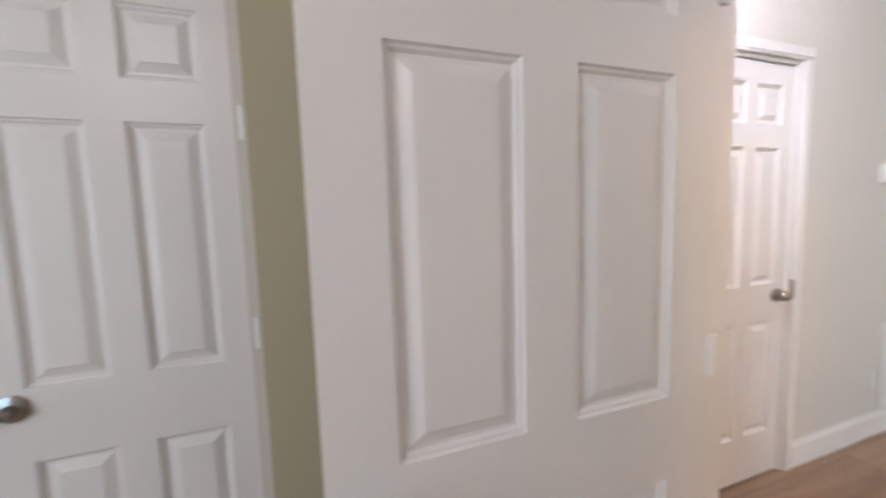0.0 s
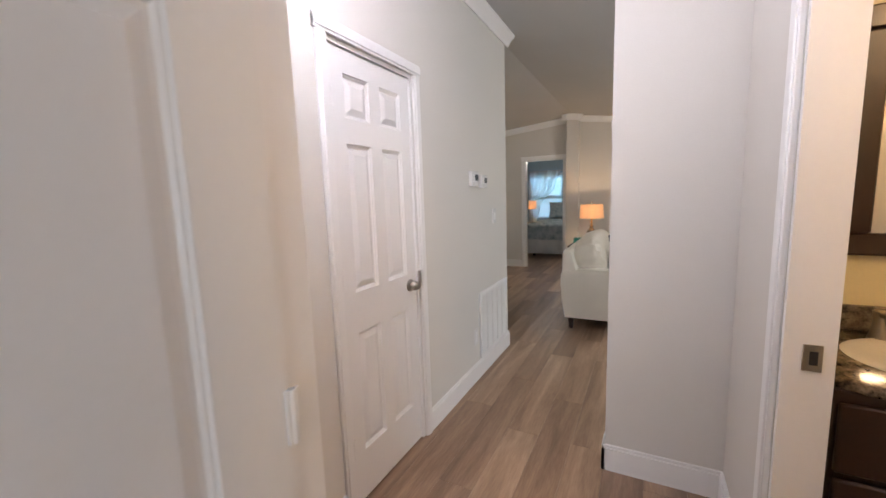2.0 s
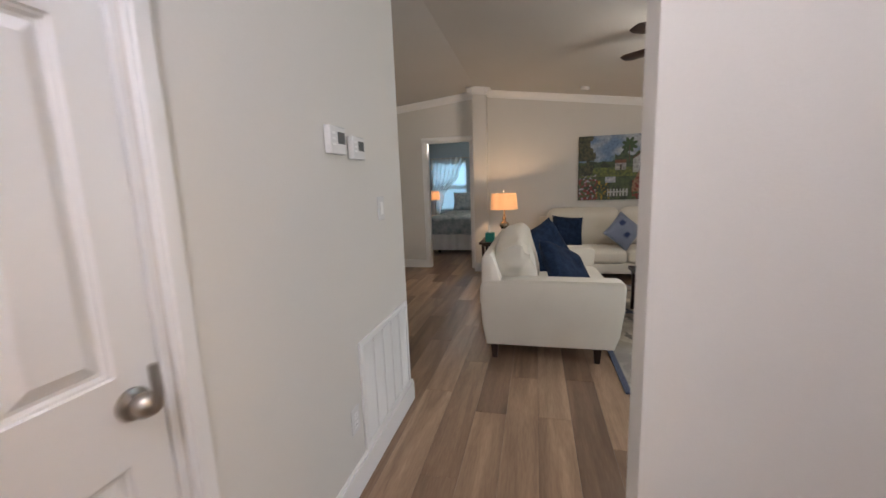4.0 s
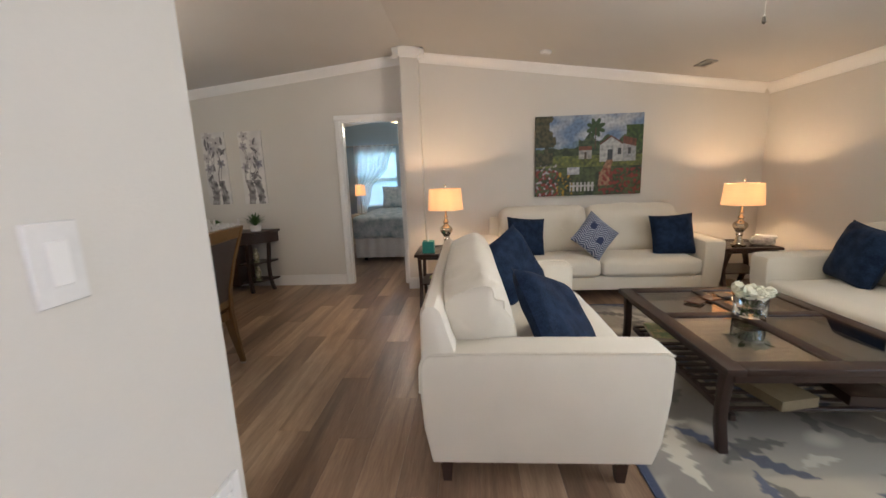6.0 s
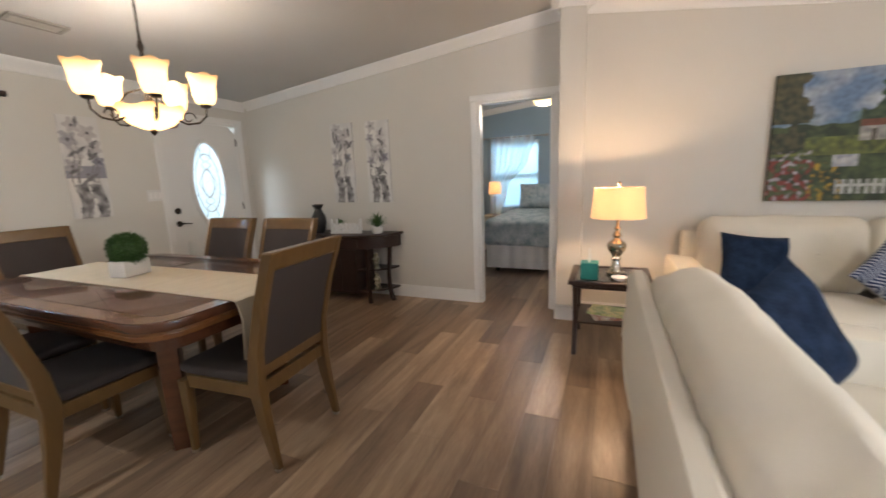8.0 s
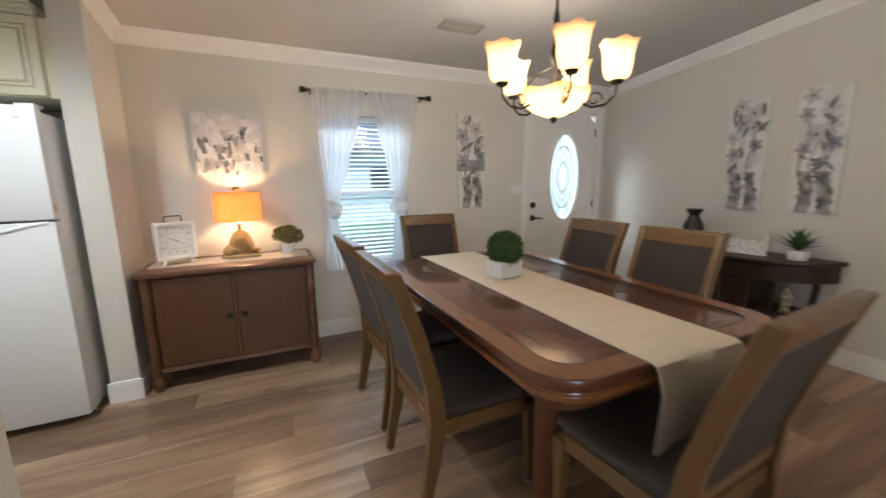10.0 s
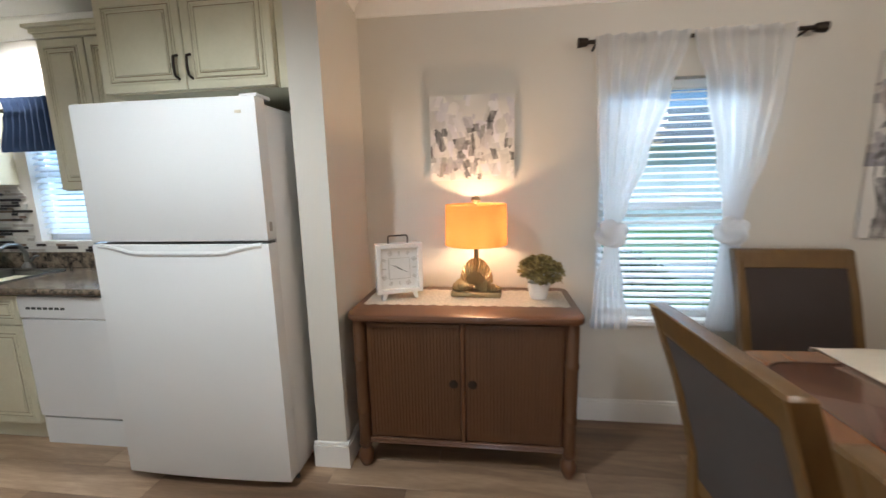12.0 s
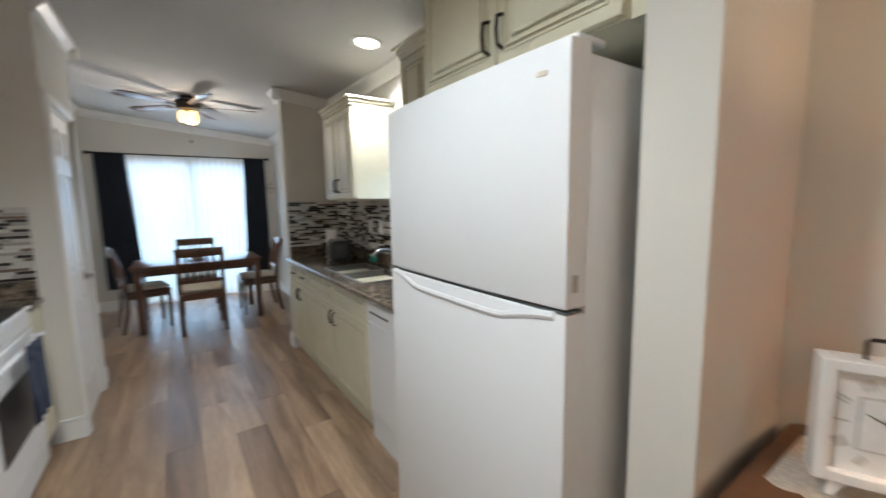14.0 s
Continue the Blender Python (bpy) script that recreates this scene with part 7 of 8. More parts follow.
def dishwasher():
    d = thing("dishwasher", "white built-in dishwasher with control panel", "dishwasher")
    part("body", one(2.305, 2.955, 5.43, 5.88, 0.10, 0.868), APPL, d)
    part("door", one(2.307, 2.953, 5.395, 5.4295, 0.17, 0.735, 0.006), APPL, d)
    p = part("control_panel", one(2.307, 2.953, 5.39, 5.4295, 0.74, 0.862, 0.006), APPL, d)
    for k in range(7):
        part("button", one(2.36 + 0.035 * k, 2.385 + 0.035 * k, 5.387, 5.3905, 0.79, 0.803, 0.001), GREYSCR, p)
    part("dial", lathe([(0, 0), (0.016, 0), (0.014, 0.012), (0, 0.012)], 16), GREYSCR, p, m=pose(2.86, 5.3902, 0.80, 90))
    part("kick_panel", one(2.31, 2.95, 5.405, 5.42, 0.0, 0.16, 0.003), APPL, d)


dishwasher()


def worktop():
    t = thing("worktop", "brown speckled granite worktop with sink cut-out", "worktop")
    x0, x1, y0, y1, z0, z1 = 0.482, 3.04, 5.375, 5.899, 0.874, 0.908
    sx0, sx1, sy0, sy1 = 1.35, 2.12, 5.46, 5.80
    bm = bmesh.new()
    for a in ((x0, sx0, y0, y1), (sx1, x1, y0, y1), (sx0, sx1, y0, sy0), (sx0, sx1, sy1, y1)):
        bx(bm, a[0], a[1], a[2], a[3], z0, z1)
    part("slab", bm, GRANITE, t, smooth=False)
    part("front_edge", tube([(x0, y0, z0 + 0.017), (x1, y0, z0 + 0.017)], 0.017, 10), GRANITE, t)
    part("upstand", one(x0 + 0.012, x1, y1 - 0.018, y1, z1 + 0.0002, z1 + 0.10, 0.003), GRANITE, t)
    part("upstand", one(x0, x0 + 0.0118, y0 + 0.03, y1, z1 + 0.0002, z1 + 0.10, 0.003), GRANITE, t)
    s = thing("kitchen_sink", "stainless steel double-bowl sink", "sink")
    for a, b in ((sx0, (sx0 + sx1) / 2 - 0.01), ((sx0 + sx1) / 2 + 0.01, sx1)):
        bm = bmesh.new()
        bx(bm, a, b, sy0, sy1, 0.72, 0.723), bx(bm, a, a + 0.003, sy0, sy1, 0.723, 0.90), bx(bm, b - 0.003, b, sy0, sy1, 0.723, 0.90), bx(bm, a, b, sy0, sy0 + 0.003, 0.723, 0.90), bx(bm, a, b, sy1 - 0.003, sy1, 0.723, 0.90)
        part("bowl", bm, STEEL, s, smooth=False)
        part("rim", tube([(a, sy0, 0.911), (b, sy0, 0.911), (b, sy1, 0.911), (a, sy1, 0.911), (a, sy0, 0.911)], 0.007, 6), STEEL, s)
        part("drain", lathe([(0.035, 0.7232), (0.03, 0.726), (0, 0.7245)], 16, None, (a + b) / 2, (sy0 + sy1) / 2), STEEL, s)
    f = thing("faucet", "brushed steel kitchen faucet", "faucet", "", pose(1.80, 5.84, 0.9085))
    part("spout", tube([(0, 0, 0), (0, 0, 0.10), (0, -0.03, 0.16), (0, -0.09, 0.17), (0, -0.15, 0.14), (0, -0.16, 0.12)], 0.013, 10), STEEL, f)
    part("base", lathe([(0.032, 0), (0.03, 0.02), (0.018, 0.04), (0, 0.04)], 18), STEEL, f)
    part("lever", tube([(0.03, 0, 0.05), (0.06, 0, 0.08), (0.09, 0, 0.085)], 0.007, 8), STEEL, f)


STEEL = material("brushed_steel", (0.22, 0.22, 0.22), 0.36, 1.0, scale=6, fine=300, stretch=(1, 12, 1), bump=0.04)
worktop()


def tile_material():
    m = bpy.data.materials.new("mosaic_tile")
    m.use_nodes = True
    N, L = m.node_tree.nodes, m.node_tree.links
    b = N["Principled BSDF"]
    g, r = N.new("ShaderNodeNewGeometry"), N.new("ShaderNodeValToRGB")
    r.color_ramp.interpolation = "CONSTANT"
    e = r.color_ramp.elements
    e[0].color, e[1].color, e[1].position = (0.55, 0.53, 0.49, 1), (0.022, 0.016, 0.015, 1), 0.72
    for p, c in ((0.30, (0.36, 0.33, 0.30, 1)), (0.48, (0.62, 0.60, 0.56, 1)), (0.62, (0.17, 0.12, 0.09, 1))):
        e.new(p).color = c
    L.new(g.outputs["Random Per Island"], r.inputs[0]), L.new(r.outputs[0], b.inputs["Base Color"])
    b.inputs["Roughness"].default_value = 0.15
    return m


TILE = tile_material()
GROUT = material("grout", (0.55, 0.53, 0.50), 0.9, scale=8, fine=200)


def mosaic(name, along, a0, a1, b, out, z0, z1, skip=None):
    """Thin glass strips in running rows on a wall face; out is the side they stand to."""
    s = tagged(new(name), "mosaic backsplash of dark, grey and cream strips", "backsplash", kind="structure")
    rnd = random.Random(round(a0 * 100 + b * 10))
    bm, gb = bmesh.new(), bmesh.new()
    h, z = 0.0185, z0 + 0.001
    verts, faces = [], []
    while z + h < z1:
        a = a0 - rnd.uniform(0, 0.06)
        while a < a1:
            l = rnd.choice((0.05, 0.075, 0.10, 0.15))
            p, q = max(a, a0) + 0.001, min(a + l, a1) - 0.001
            if q - p > 0.006 and not (skip and p < skip[1] and q > skip[0] and z + h > skip[2]):
                t0, t1 = sorted((b + out * 0.001, b + out * 0.007))
                c = [(p, t0, z), (q, t0, z), (q, t1, z), (p, t1, z), (p, t0, z + h - 0.002), (q, t0, z + h - 0.002), (q, t1, z + h - 0.002), (p, t1, z + h - 0.002)]
                if along == "y":
                    c = [(y, x, zz) for x, y, zz in c]
                k = len(verts)
                verts += c
                faces += [(k, k + 1, k + 2, k + 3), (k + 4, k + 5, k + 6, k + 7), (k, k + 1, k + 5, k + 4), (k + 1, k + 2, k + 6, k + 5), (k + 2, k + 3, k + 7, k + 6), (k + 3, k, k + 4, k + 7)]
            a += l
        z += h
    me = bpy.data.meshes.new("tile_strips")
    me.from_pydata(verts, [], faces)
    me.materials.append(TILE)
    o = new("tile_strips", me)
    o.parent = s
    o["kind"] = "stuff"
    t0, t1 = sorted((b, b + out * 0.003))
    top = skip[2] if skip else z1
    part("grout", one(a0, a1, t0, t1, z0, top) if along == "x" else one(t0, t1, a0, a1, z0, top), GROUT, s, smooth=False)


mosaic("backsplash_north", "x", 0.49, 3.04, 5.899, -1, 1.009, 1.448, (1.84, 2.48, 1.075))
mosaic("backsplash_end", "y", 5.41, 5.892, 0.48, 1, 1.009, 1.448)
for x in (1.30, 1.50):
    plate("wall_outlet", pose(x, 5.8915, 1.22), 0.075, 0.118, "white outlet plate on the mosaic backsplash", "outlet", "outlet")


def toaster():
    t = thing("toaster", "black two-slot toaster on the worktop", "toaster", "", pose(1.02, 5.70, 0.9085, 0, 0, -12))
    part("body", rbox(-0.16, 0.16, -0.09, 0.09, 0.008, 0.19, 0.045, n=6), BLACK, t)
    for y in (-0.03, 0.03):
        part("slot", one(-0.12, 0.12, y - 0.012, y + 0.012, 0.186, 0.1915), STEEL, t)
    part("lever", one(-0.178, -0.158, -0.015, 0.015, 0.10, 0.115, 0.003), STEEL, t)
    for x in (-0.11, 0.11):
        part("foot", lathe([(0.014, 0), (0.014, 0.01)], 10, None, x, 0), BLACK, t)


toaster()
pt = thing("paper_towel_holder", "paper towel roll on an upright holder", "paper towel", "", pose(0.72, 5.74, 0.9085))
part("roll", lathe([(0.018, 0.012), (0.055, 0.012), (0.055, 0.265), (0.018, 0.265)], 24), WHITE, pt)
part("stand", lathe([(0, 0), (0.07, 0), (0.07, 0.01), (0.006, 0.012), (0.006, 0.31), (0.012, 0.32), (0, 0.33)], 20), NICKEL, pt)
sb = thing("soap_bottle", "clear soap bottle with a teal label", "bottle", "", pose(1.46, 5.83, 0.9085))
part("bottle", lathe([(0, 0), (0.028, 0), (0.03, 0.01), (0.03, 0.10), (0.014, 0.125), (0.012, 0.14), (0, 0.14)], 18), GLASS, sb)
part("sticker", lathe([(0.0305, 0.03), (0.0305, 0.085)], 18), TEAL, sb, "teal label")
part("pump", tube([(0, 0, 0.14), (0, 0, 0.17), (0, -0.03, 0.172)], 0.005, 8), WHITE, sb)

DENIM = material("navy_cotton", (0.008, 0.020, 0.055), 0.9, c2=(0.016, 0.040, 0.095), scale=8, fine=200, bump=0.3)
vl = curtain("valance", "x", 5.835, [(1.965, 1.835, 2.485), (1.93, 1.85, 2.47), (1.885, 1.86, 2.46), (1.84, 1.84, 2.48), (1.645, 1.79, 2.53)], DENIM, "navy blue gathered valance over the sink window", 14, 0.016)
rod("valance_rod", "x", 1.85, 2.47, 5.862, 1.895, 5.90, DARKMETAL, "thin dark valance rod", 0.006)
DOWN = glow("lit_downlight", (1.0, 0.97, 0.92), 9)


def downlight(x, y, label):
    d = thing("downlight", label, "downlight", "kitchen downlights", pose(x, y, ceil_z(y, x), math.degrees(math.atan(-SN)), 0, 0))
    part("trim_ring", lathe([(0.075, 0.002), (0.105, -0.002), (0.108, -0.008), (0.08, -0.010), (0.075, -0.006)], 32), WHITE, d)
    part("lens", lathe([(0, -0.006), (0.0765, -0.006), (0.0765, -0.003), (0, -0.003)], 32), DOWN, d, "lit diffuser")


downlight(2.0, 5.60, "round recessed kitchen downlight, lit; the one by the fridge is added")
# Fixture for the added spot; no downlight is known here.
downlight(3.7, 4.2, "round recessed kitchen downlight, lit; the one by the fridge is added")


# the counter opposite, with the range
def south_counter():
    c = thing("base_cabinet", "narrow cream base cabinet beside the range", "cabinet", "kitchen base cabinets")
    part("body", one(1.242, 1.50, 3.202, 3.80, 0.10, 0.872), CABIN, c)
    part("door", one(1.246, 1.496, 3.8005, 3.82, 0.115, 0.69, 0.004), CABIN, c)
    part("drawer", one(1.246, 1.496, 3.8005, 3.82, 0.70, 0.86, 0.004), CABIN, c)
    part("toe_kick", one(1.242, 1.50, 3.70, 3.74, 0, 0.0999), ESPRESSO, c)
    t = thing("worktop", "short brown granite worktop beside the range", "worktop")
    part("slab", one(1.242, 1.50, 3.202, 3.835, 0.874, 0.908, 0.006), GRANITE, t)
    part("upstand", one(1.2425, 1.262, 3.21, 3.82, 0.9085, 1.01, 0.003), GRANITE, t)
    r = thing("range", "white electric range with a towel on its door", "oven", "", pose(1.885, 3.50, 0))
    part("body", one(-0.38, 0.38, -0.29, 0.30, 0.02, 0.895, 0.006), APPL, r)
    part("cooktop", one(-0.382, 0.382, -0.29, 0.325, 0.896, 0.912, 0.005), BLACK, r, "black glass cooktop")
    part("cooktop_edge", tube([(-0.382, 0.328, 0.904), (0.382, 0.328, 0.904)], 0.010, 8), APPL, r)
    d = part("oven_door", one(-0.375, 0.375, 0.301, 0.335, 0.20, 0.80, 0.008), APPL, r)
    part("door_window", one(-0.24, 0.24, 0.3352, 0.338, 0.33, 0.62, 0.001), BLACK, d)
    part("door_handle", tube([(-0.33, 0.336, 0.76), (-0.33, 0.375, 0.765), (0.33, 0.375, 0.765), (0.33, 0.336, 0.76)], 0.011, 8), APPL, d)
    part("control_strip", one(-0.375, 0.375, 0.301, 0.33, 0.81, 0.89, 0.004), APPL, r)
    part("drawer_front", one(-0.375, 0.375, 0.301, 0.33, 0.05, 0.19, 0.006), APPL, r)
    part("back_panel", one(-0.38, 0.38, -0.295, -0.25, 0.913, 1.10, 0.008), APPL, r)


south_counter()
mosaic("backsplash_range", "y", 3.21, 3.82, 1.24, 1, 1.012, 1.43)
PLAID = paint_material("plaid_cloth", 0.95, 0.5, 300)
tw = curtain("kitchen_towel", "x", 3.892, [(0.785, 1.66, 1.90), (0.70, 1.655, 1.905), (0.40, 1.65, 1.91)], PLAID, "dark blue checked kitchen towel on the oven door", 3, 0.007)
colour_mesh(tw.children[0], lambda x, y, z: (0.015, 0.022, 0.05) if (int(x * 38) + int(z * 38)) % 2 else (0.07, 0.09, 0.14))

# ---- breakfast nook ----
NOOKWOOD = material("walnut_wood", (0.12, 0.052, 0.026), 0.3, c2=(0.065, 0.027, 0.014), scale=4, fine=50, stretch=(1, 8, 8), bump=0.03, coat=0.3)


def nook_table():
    t = thing("breakfast_table", "brown wooden breakfast table by the patio doors", "table", "", pose(-1.32, 4.72, 0))
    part("top", one(-0.40, 0.40, -0.66, 0.66, 0.725, 0.76, 0.006, 2), NOOKWOOD, t)
    for sx in (-1, 1):
        part("apron", one(sx * 0.35 - 0.01, sx * 0.35 + 0.01, -0.57, 0.57, 0.645, 0.7249), NOOKWOOD, t)
        for sy in (-1, 1):
            part("leg", prism([(-0.04, 0.7249), (0.04, 0.7249), (0.028, 0), (-0.028, 0)], -0.035, 0.035, axis="y", bev=0.004), NOOKWOOD, t, m=pose(sx * 0.35, sy * 0.60, 0))
    for sy in (-1, 1):
        part("apron", one(-0.31, 0.31, sy * 0.60 - 0.01, sy * 0.60 + 0.01, 0.645, 0.7249), NOOKWOOD, t)


nook_table()


def nook_chair():
    c = thing("breakfast_chair", "brown slat-back chair with a pale cushion", "chair", "chairs round the breakfast table")
    W = 0.21
    for s in (-1, 1):
        bm = tube([(s * W, -0.03, 0), (s * W, 0.02, 0.25), (s * W, 0.03, 0.45), (s * W, 0.0, 0.70), (s * W, -0.06, 0.96)], 0.021, 8)
        part("rear_leg", bm, NOOKWOOD, c)
        part("front_leg", tube([(s * W, 0.42, 0), (s * W, 0.42, 0.44)], 0.018, 8, None, 0.024), NOOKWOOD, c)
        part("side_rail", one(s * W - 0.011, s * W + 0.011, 0.05, 0.40, 0.38, 0.43), NOOKWOOD, c)
    part("front_rail", one(-W, W, 0.41, 0.43, 0.38, 0.43), NOOKWOOD, c)
    part("rear_rail", one(-W, W, 0.02, 0.04, 0.38, 0.43), NOOKWOOD, c)
    part("seat", rbox(-W - 0.02, W + 0.02, 0.0, 0.45, 0.43, 0.465, 0.015, n=4), NOOKWOOD, c)
    part("seat_pad", rbox(-W, W, 0.03, 0.44, 0.465, 0.505, 0.02, (0, 0, 0.01), 5), LINEN, c, "pale seat cushion")
    part("top_rail", prism([(-W, -0.07), (0, -0.09), (W, -0.07), (W, -0.048), (0, -0.066), (-W, -0.048)], 0.87, 0.965, bev=0.004), NOOKWOOD, c)
    part("lower_rail", one(-W, W, 0.0, 0.02, 0.58, 0.61), NOOKWOOD, c)
    for i in range(5):
        x = -0.13 + 0.065 * i
        part("slat", tube([(x, 0.01, 0.60), (x, -0.02, 0.74), (x, -0.065, 0.88)], 0.010, 6), NOOKWOOD, c)
    return c


nc = nook_chair()
nc.matrix_basis = pose(-0.62, 4.70, 0, 0, 0, 90)
for x, y, a in ((-2.02, 4.72, -90), (-1.30, 3.93, 12), (-1.33, 5.60, 180)):
    copy_thing(nc, pose(x, y, 0, 0, 0, a))
bp_ = thing("bowl_plant", "low green plant in a bowl on the breakfast table", "plant", "", pose(-1.32, 4.70, 0.7605))
part("bowl", lathe([(0, 0), (0.06, 0), (0.10, 0.05), (0.095, 0.052), (0.05, 0.01), (0, 0.01)], 20), WHITE, bp_)
part("foliage", clump(700, 0.11, 0.03, 9, 0.7, -0.2), material("moss_green", (0.16, 0.30, 0.04), 0.7, c2=(0.07, 0.16, 0.02), scale=14), bp_, smooth=False, m=pose(0, 0, 0.05))
fan(-0.55, 4.72, ceil_z(4.72, -0.55), 0.10, "dark nook ceiling fan with lit amber shades", 5, NOOKWOOD, FANGLASS, 12)
NAVYC = material("navy_drape", (0.008, 0.013, 0.022), 0.9, c2=(0.016, 0.024, 0.038), scale=6, fine=200, bump=0.3)
curtain("drape", "y", -2.42, [(2.14, 3.70, 4.03), (1.2, 3.70, 4.07), (0.30, 3.70, 4.11)], NAVYC, "dark navy drape beside the patio doors", 6, 0.025, "nook drapes")
curtain("drape", "y", -2.42, [(2.14, 5.46, 5.76), (1.2, 5.44, 5.76), (0.30, 5.40, 5.76)], NAVYC, "dark navy drape beside the patio doors", 6, 0.025, "nook drapes")
curtain("sheer_curtain", "y", -2.45, [(2.12, 4.02, 4.74), (1.0, 4.02, 4.74), (0.05, 4.02, 4.74)], SHEER, "white sheer over the patio doors", 9, 0.014, "nook sheers")
curtain("sheer_curtain", "y", -2.45, [(2.12, 4.77, 5.48), (1.0, 4.77, 5.48), (0.05, 4.77, 5.48)], SHEER, "white sheer over the patio doors", 9, 0.014, "nook sheers")
rod("curtain_rod", "y", 3.66, 5.78, -2.43, 2.13, -2.50, DARKMETAL, "long dark curtain rod over the patio doors")
wd = thing("wall_ornament", "round metal wall ornament in the nook", "ornament", "", pose(-2.495, 5.84, 1.68))
part("ring", tube([(0.012, 0.055 * math.cos(a), 0.075 * math.sin(a)) for a in [2 * math.pi * k / 20 for k in range(21)]], 0.008, 6), NICKEL, wd)
part("bar", tube([(0.012, -0.055, 0), (0.012, 0.055, 0)], 0.012, 6), NICKEL, wd)

# ---- far bedroom ----
QUILT = material("blue_grey_quilt", (0.56, 0.60, 0.61), 0.9, c2=(0.24, 0.32, 0.36), scale=11, fine=60, bump=0.4, spread=0.3)


def bed():
    b = thing("bed", "made bed with blue-grey patterned quilt and white skirt", "bed", "", pose(9.93, 2.30, 0))
    part("box_spring", one(0.03, 2.0, -0.80, 0.80, 0.14, 0.40, 0.02), WHITE, b)
    n = 60
    bm = bmesh.new()
    pts = [(0.0, -0.84), (0.0, 0.84), (1.98, 0.84)]
    rows = []
    for z in (0.42, 0.06):
        row = []
        for (xa, ya), (xb, yb) in zip(pts, pts[1:]):
            for k in range(n):
                t = k / n
                w = 0.010 * math.sin(t * 60)
                row.append(bm.verts.new((xa + (xb - xa) * t - (w if xa == xb else 0), ya + (yb - ya) * t + (w if ya == yb else 0), z)))
        rows.append(row)
    for i in range(len(rows[0]) - 1):
        bm.faces.new((rows[0][i], rows[0][i + 1], rows[1][i + 1], rows[1][i]))
    part("bed_skirt", bm, WHITE, b, "white pleated bed skirt")
    part("quilt", rbox(-0.045, 1.96, -0.87, 0.87, 0.36, 0.74, 0.07, (0.01, 0.01, 0.02), 14, 0.016, 2), QUILT, b)
    for x in (0.08, 1.92):
        for y in (-0.7, 0.7):
            part("leg", lathe([(0.03, 0), (0.03, 0.14)], 10, None, x, y), BLACK, b)


bed()
for y, a in ((1.92, 0), (2.70, 4)):
    p = link("bed_pillow", throw_pillow(0.70, 0.48, 0.20, 3 + y), QUILT)
    p.matrix_basis = pose(11.78, y, 0.95, -20, 0, -90 + a)
    tagged(p, "blue-grey patterned pillow leaning on the headboard", "pillow", "bed pillows")
curtain("bedroom_curtain", "y", 11.90, [(2.02, 2.78, 3.62), (1.6, 2.92, 3.62), (1.1, 3.30, 3.62), (0.55, 3.44, 3.64)], SHEER, "white sheer grommet curtain tied to one side", 7, 0.02)
rod("curtain_rod", "y", 2.62, 3.72, 11.90, 2.0, 12.0, NICKEL, "nickel curtain rod with finials")
ns = thing("nightstand", "pale nightstand under the bedroom window", "nightstand", "", pose(11.70, 3.45, 0))
part("body", one(-0.20, 0.20, -0.22, 0.22, 0.08, 0.60, 0.005), LINEN, ns)
part("top", one(-0.22, 0.22, -0.24, 0.24, 0.60, 0.625, 0.004), LINEN, ns)
for z in (0.12, 0.36):
    part("drawer", one(-0.215, -0.2005, -0.20, 0.20, z, z + 0.22, 0.004), LINEN, ns)
for sx in (-1, 1):
    for sy in (-1, 1):
        part("leg", one(sx * 0.17 - 0.02, sx * 0.17 + 0.02, sy * 0.19 - 0.02, sy * 0.19 + 0.02, 0, 0.08), LINEN, ns)
bl = thing("bedside_lamp", "slim bedside lamp with a lit cream shade", "lamp", "", pose(11.62, 3.46, 0.6255))
part("base", lathe([(0, 0), (0.06, 0), (0.06, 0.012), (0.010, 0.03), (0.010, 0.44), (0, 0.44)], 18), NICKEL, bl)
part("shade", drum(0.11, 0.095, 0.38, 0.60), SHADE_TAN, bl, "cream drum shade, lit")
lamp("bedside_light", 11.62, 3.46, 1.12, 4, WARM, 0.03)
picture("bedroom_print", pose(11.965, 2.30, 1.50, 0, 0, -90), 0.48, 0.36, lambda x, y, z: mixc((0.5, 0.52, 0.52), (0.10, 0.12, 0.14), 3 * (nz(x, z * 1.6, 7, 4) - 0.02 + 0.3 * (1 - abs(z / 0.36 - 0.5) * 3))), 40, 30, "grey floral print in a dark frame")
bpf = thing("picture_frame", "thin dark picture frame on the blue wall", "picture frame", "", pose(11.96, 2.30, 1.50, 0, 0, -90))
for a in ((-0.012, 0.492, -0.012, 0.0), (-0.012, 0.492, 0.36, 0.372), (-0.012, 0.0, 0.0, 0.36), (0.48, 0.492, 0.0, 0.36)):
    part("rail", one(a[0], a[1], 0, 0.03, a[2], a[3], 0.001), BLACK, bpf)
bf = thing("ceiling_fan", "bedroom ceiling fan with a lit glass bowl", "ceiling fan", "", pose(10.3, 2.42, 0))
zt = ceil_z(2.42, 10.3)
part("mount", lathe([(0.06, zt), (0.06, zt - 0.03), (0.014, zt - 0.05), (0.014, 2.46), (0.11, 2.44), (0.11, 2.36), (0.04, 2.34), (0, 2.34)], 24), WHITE, bf)
part("light_bowl", lathe([(0.15, 2.335), (0.14, 2.28), (0.09, 2.235), (0.02, 2.22), (0, 2.22)], 28), FANGLASS, bf, "frosted glass bowl, lit")
part("bowl_rim", lathe([(0.0, 2.35), (0.155, 2.345), (0.155, 2.335), (0, 2.334)], 28), NICKEL, bf)
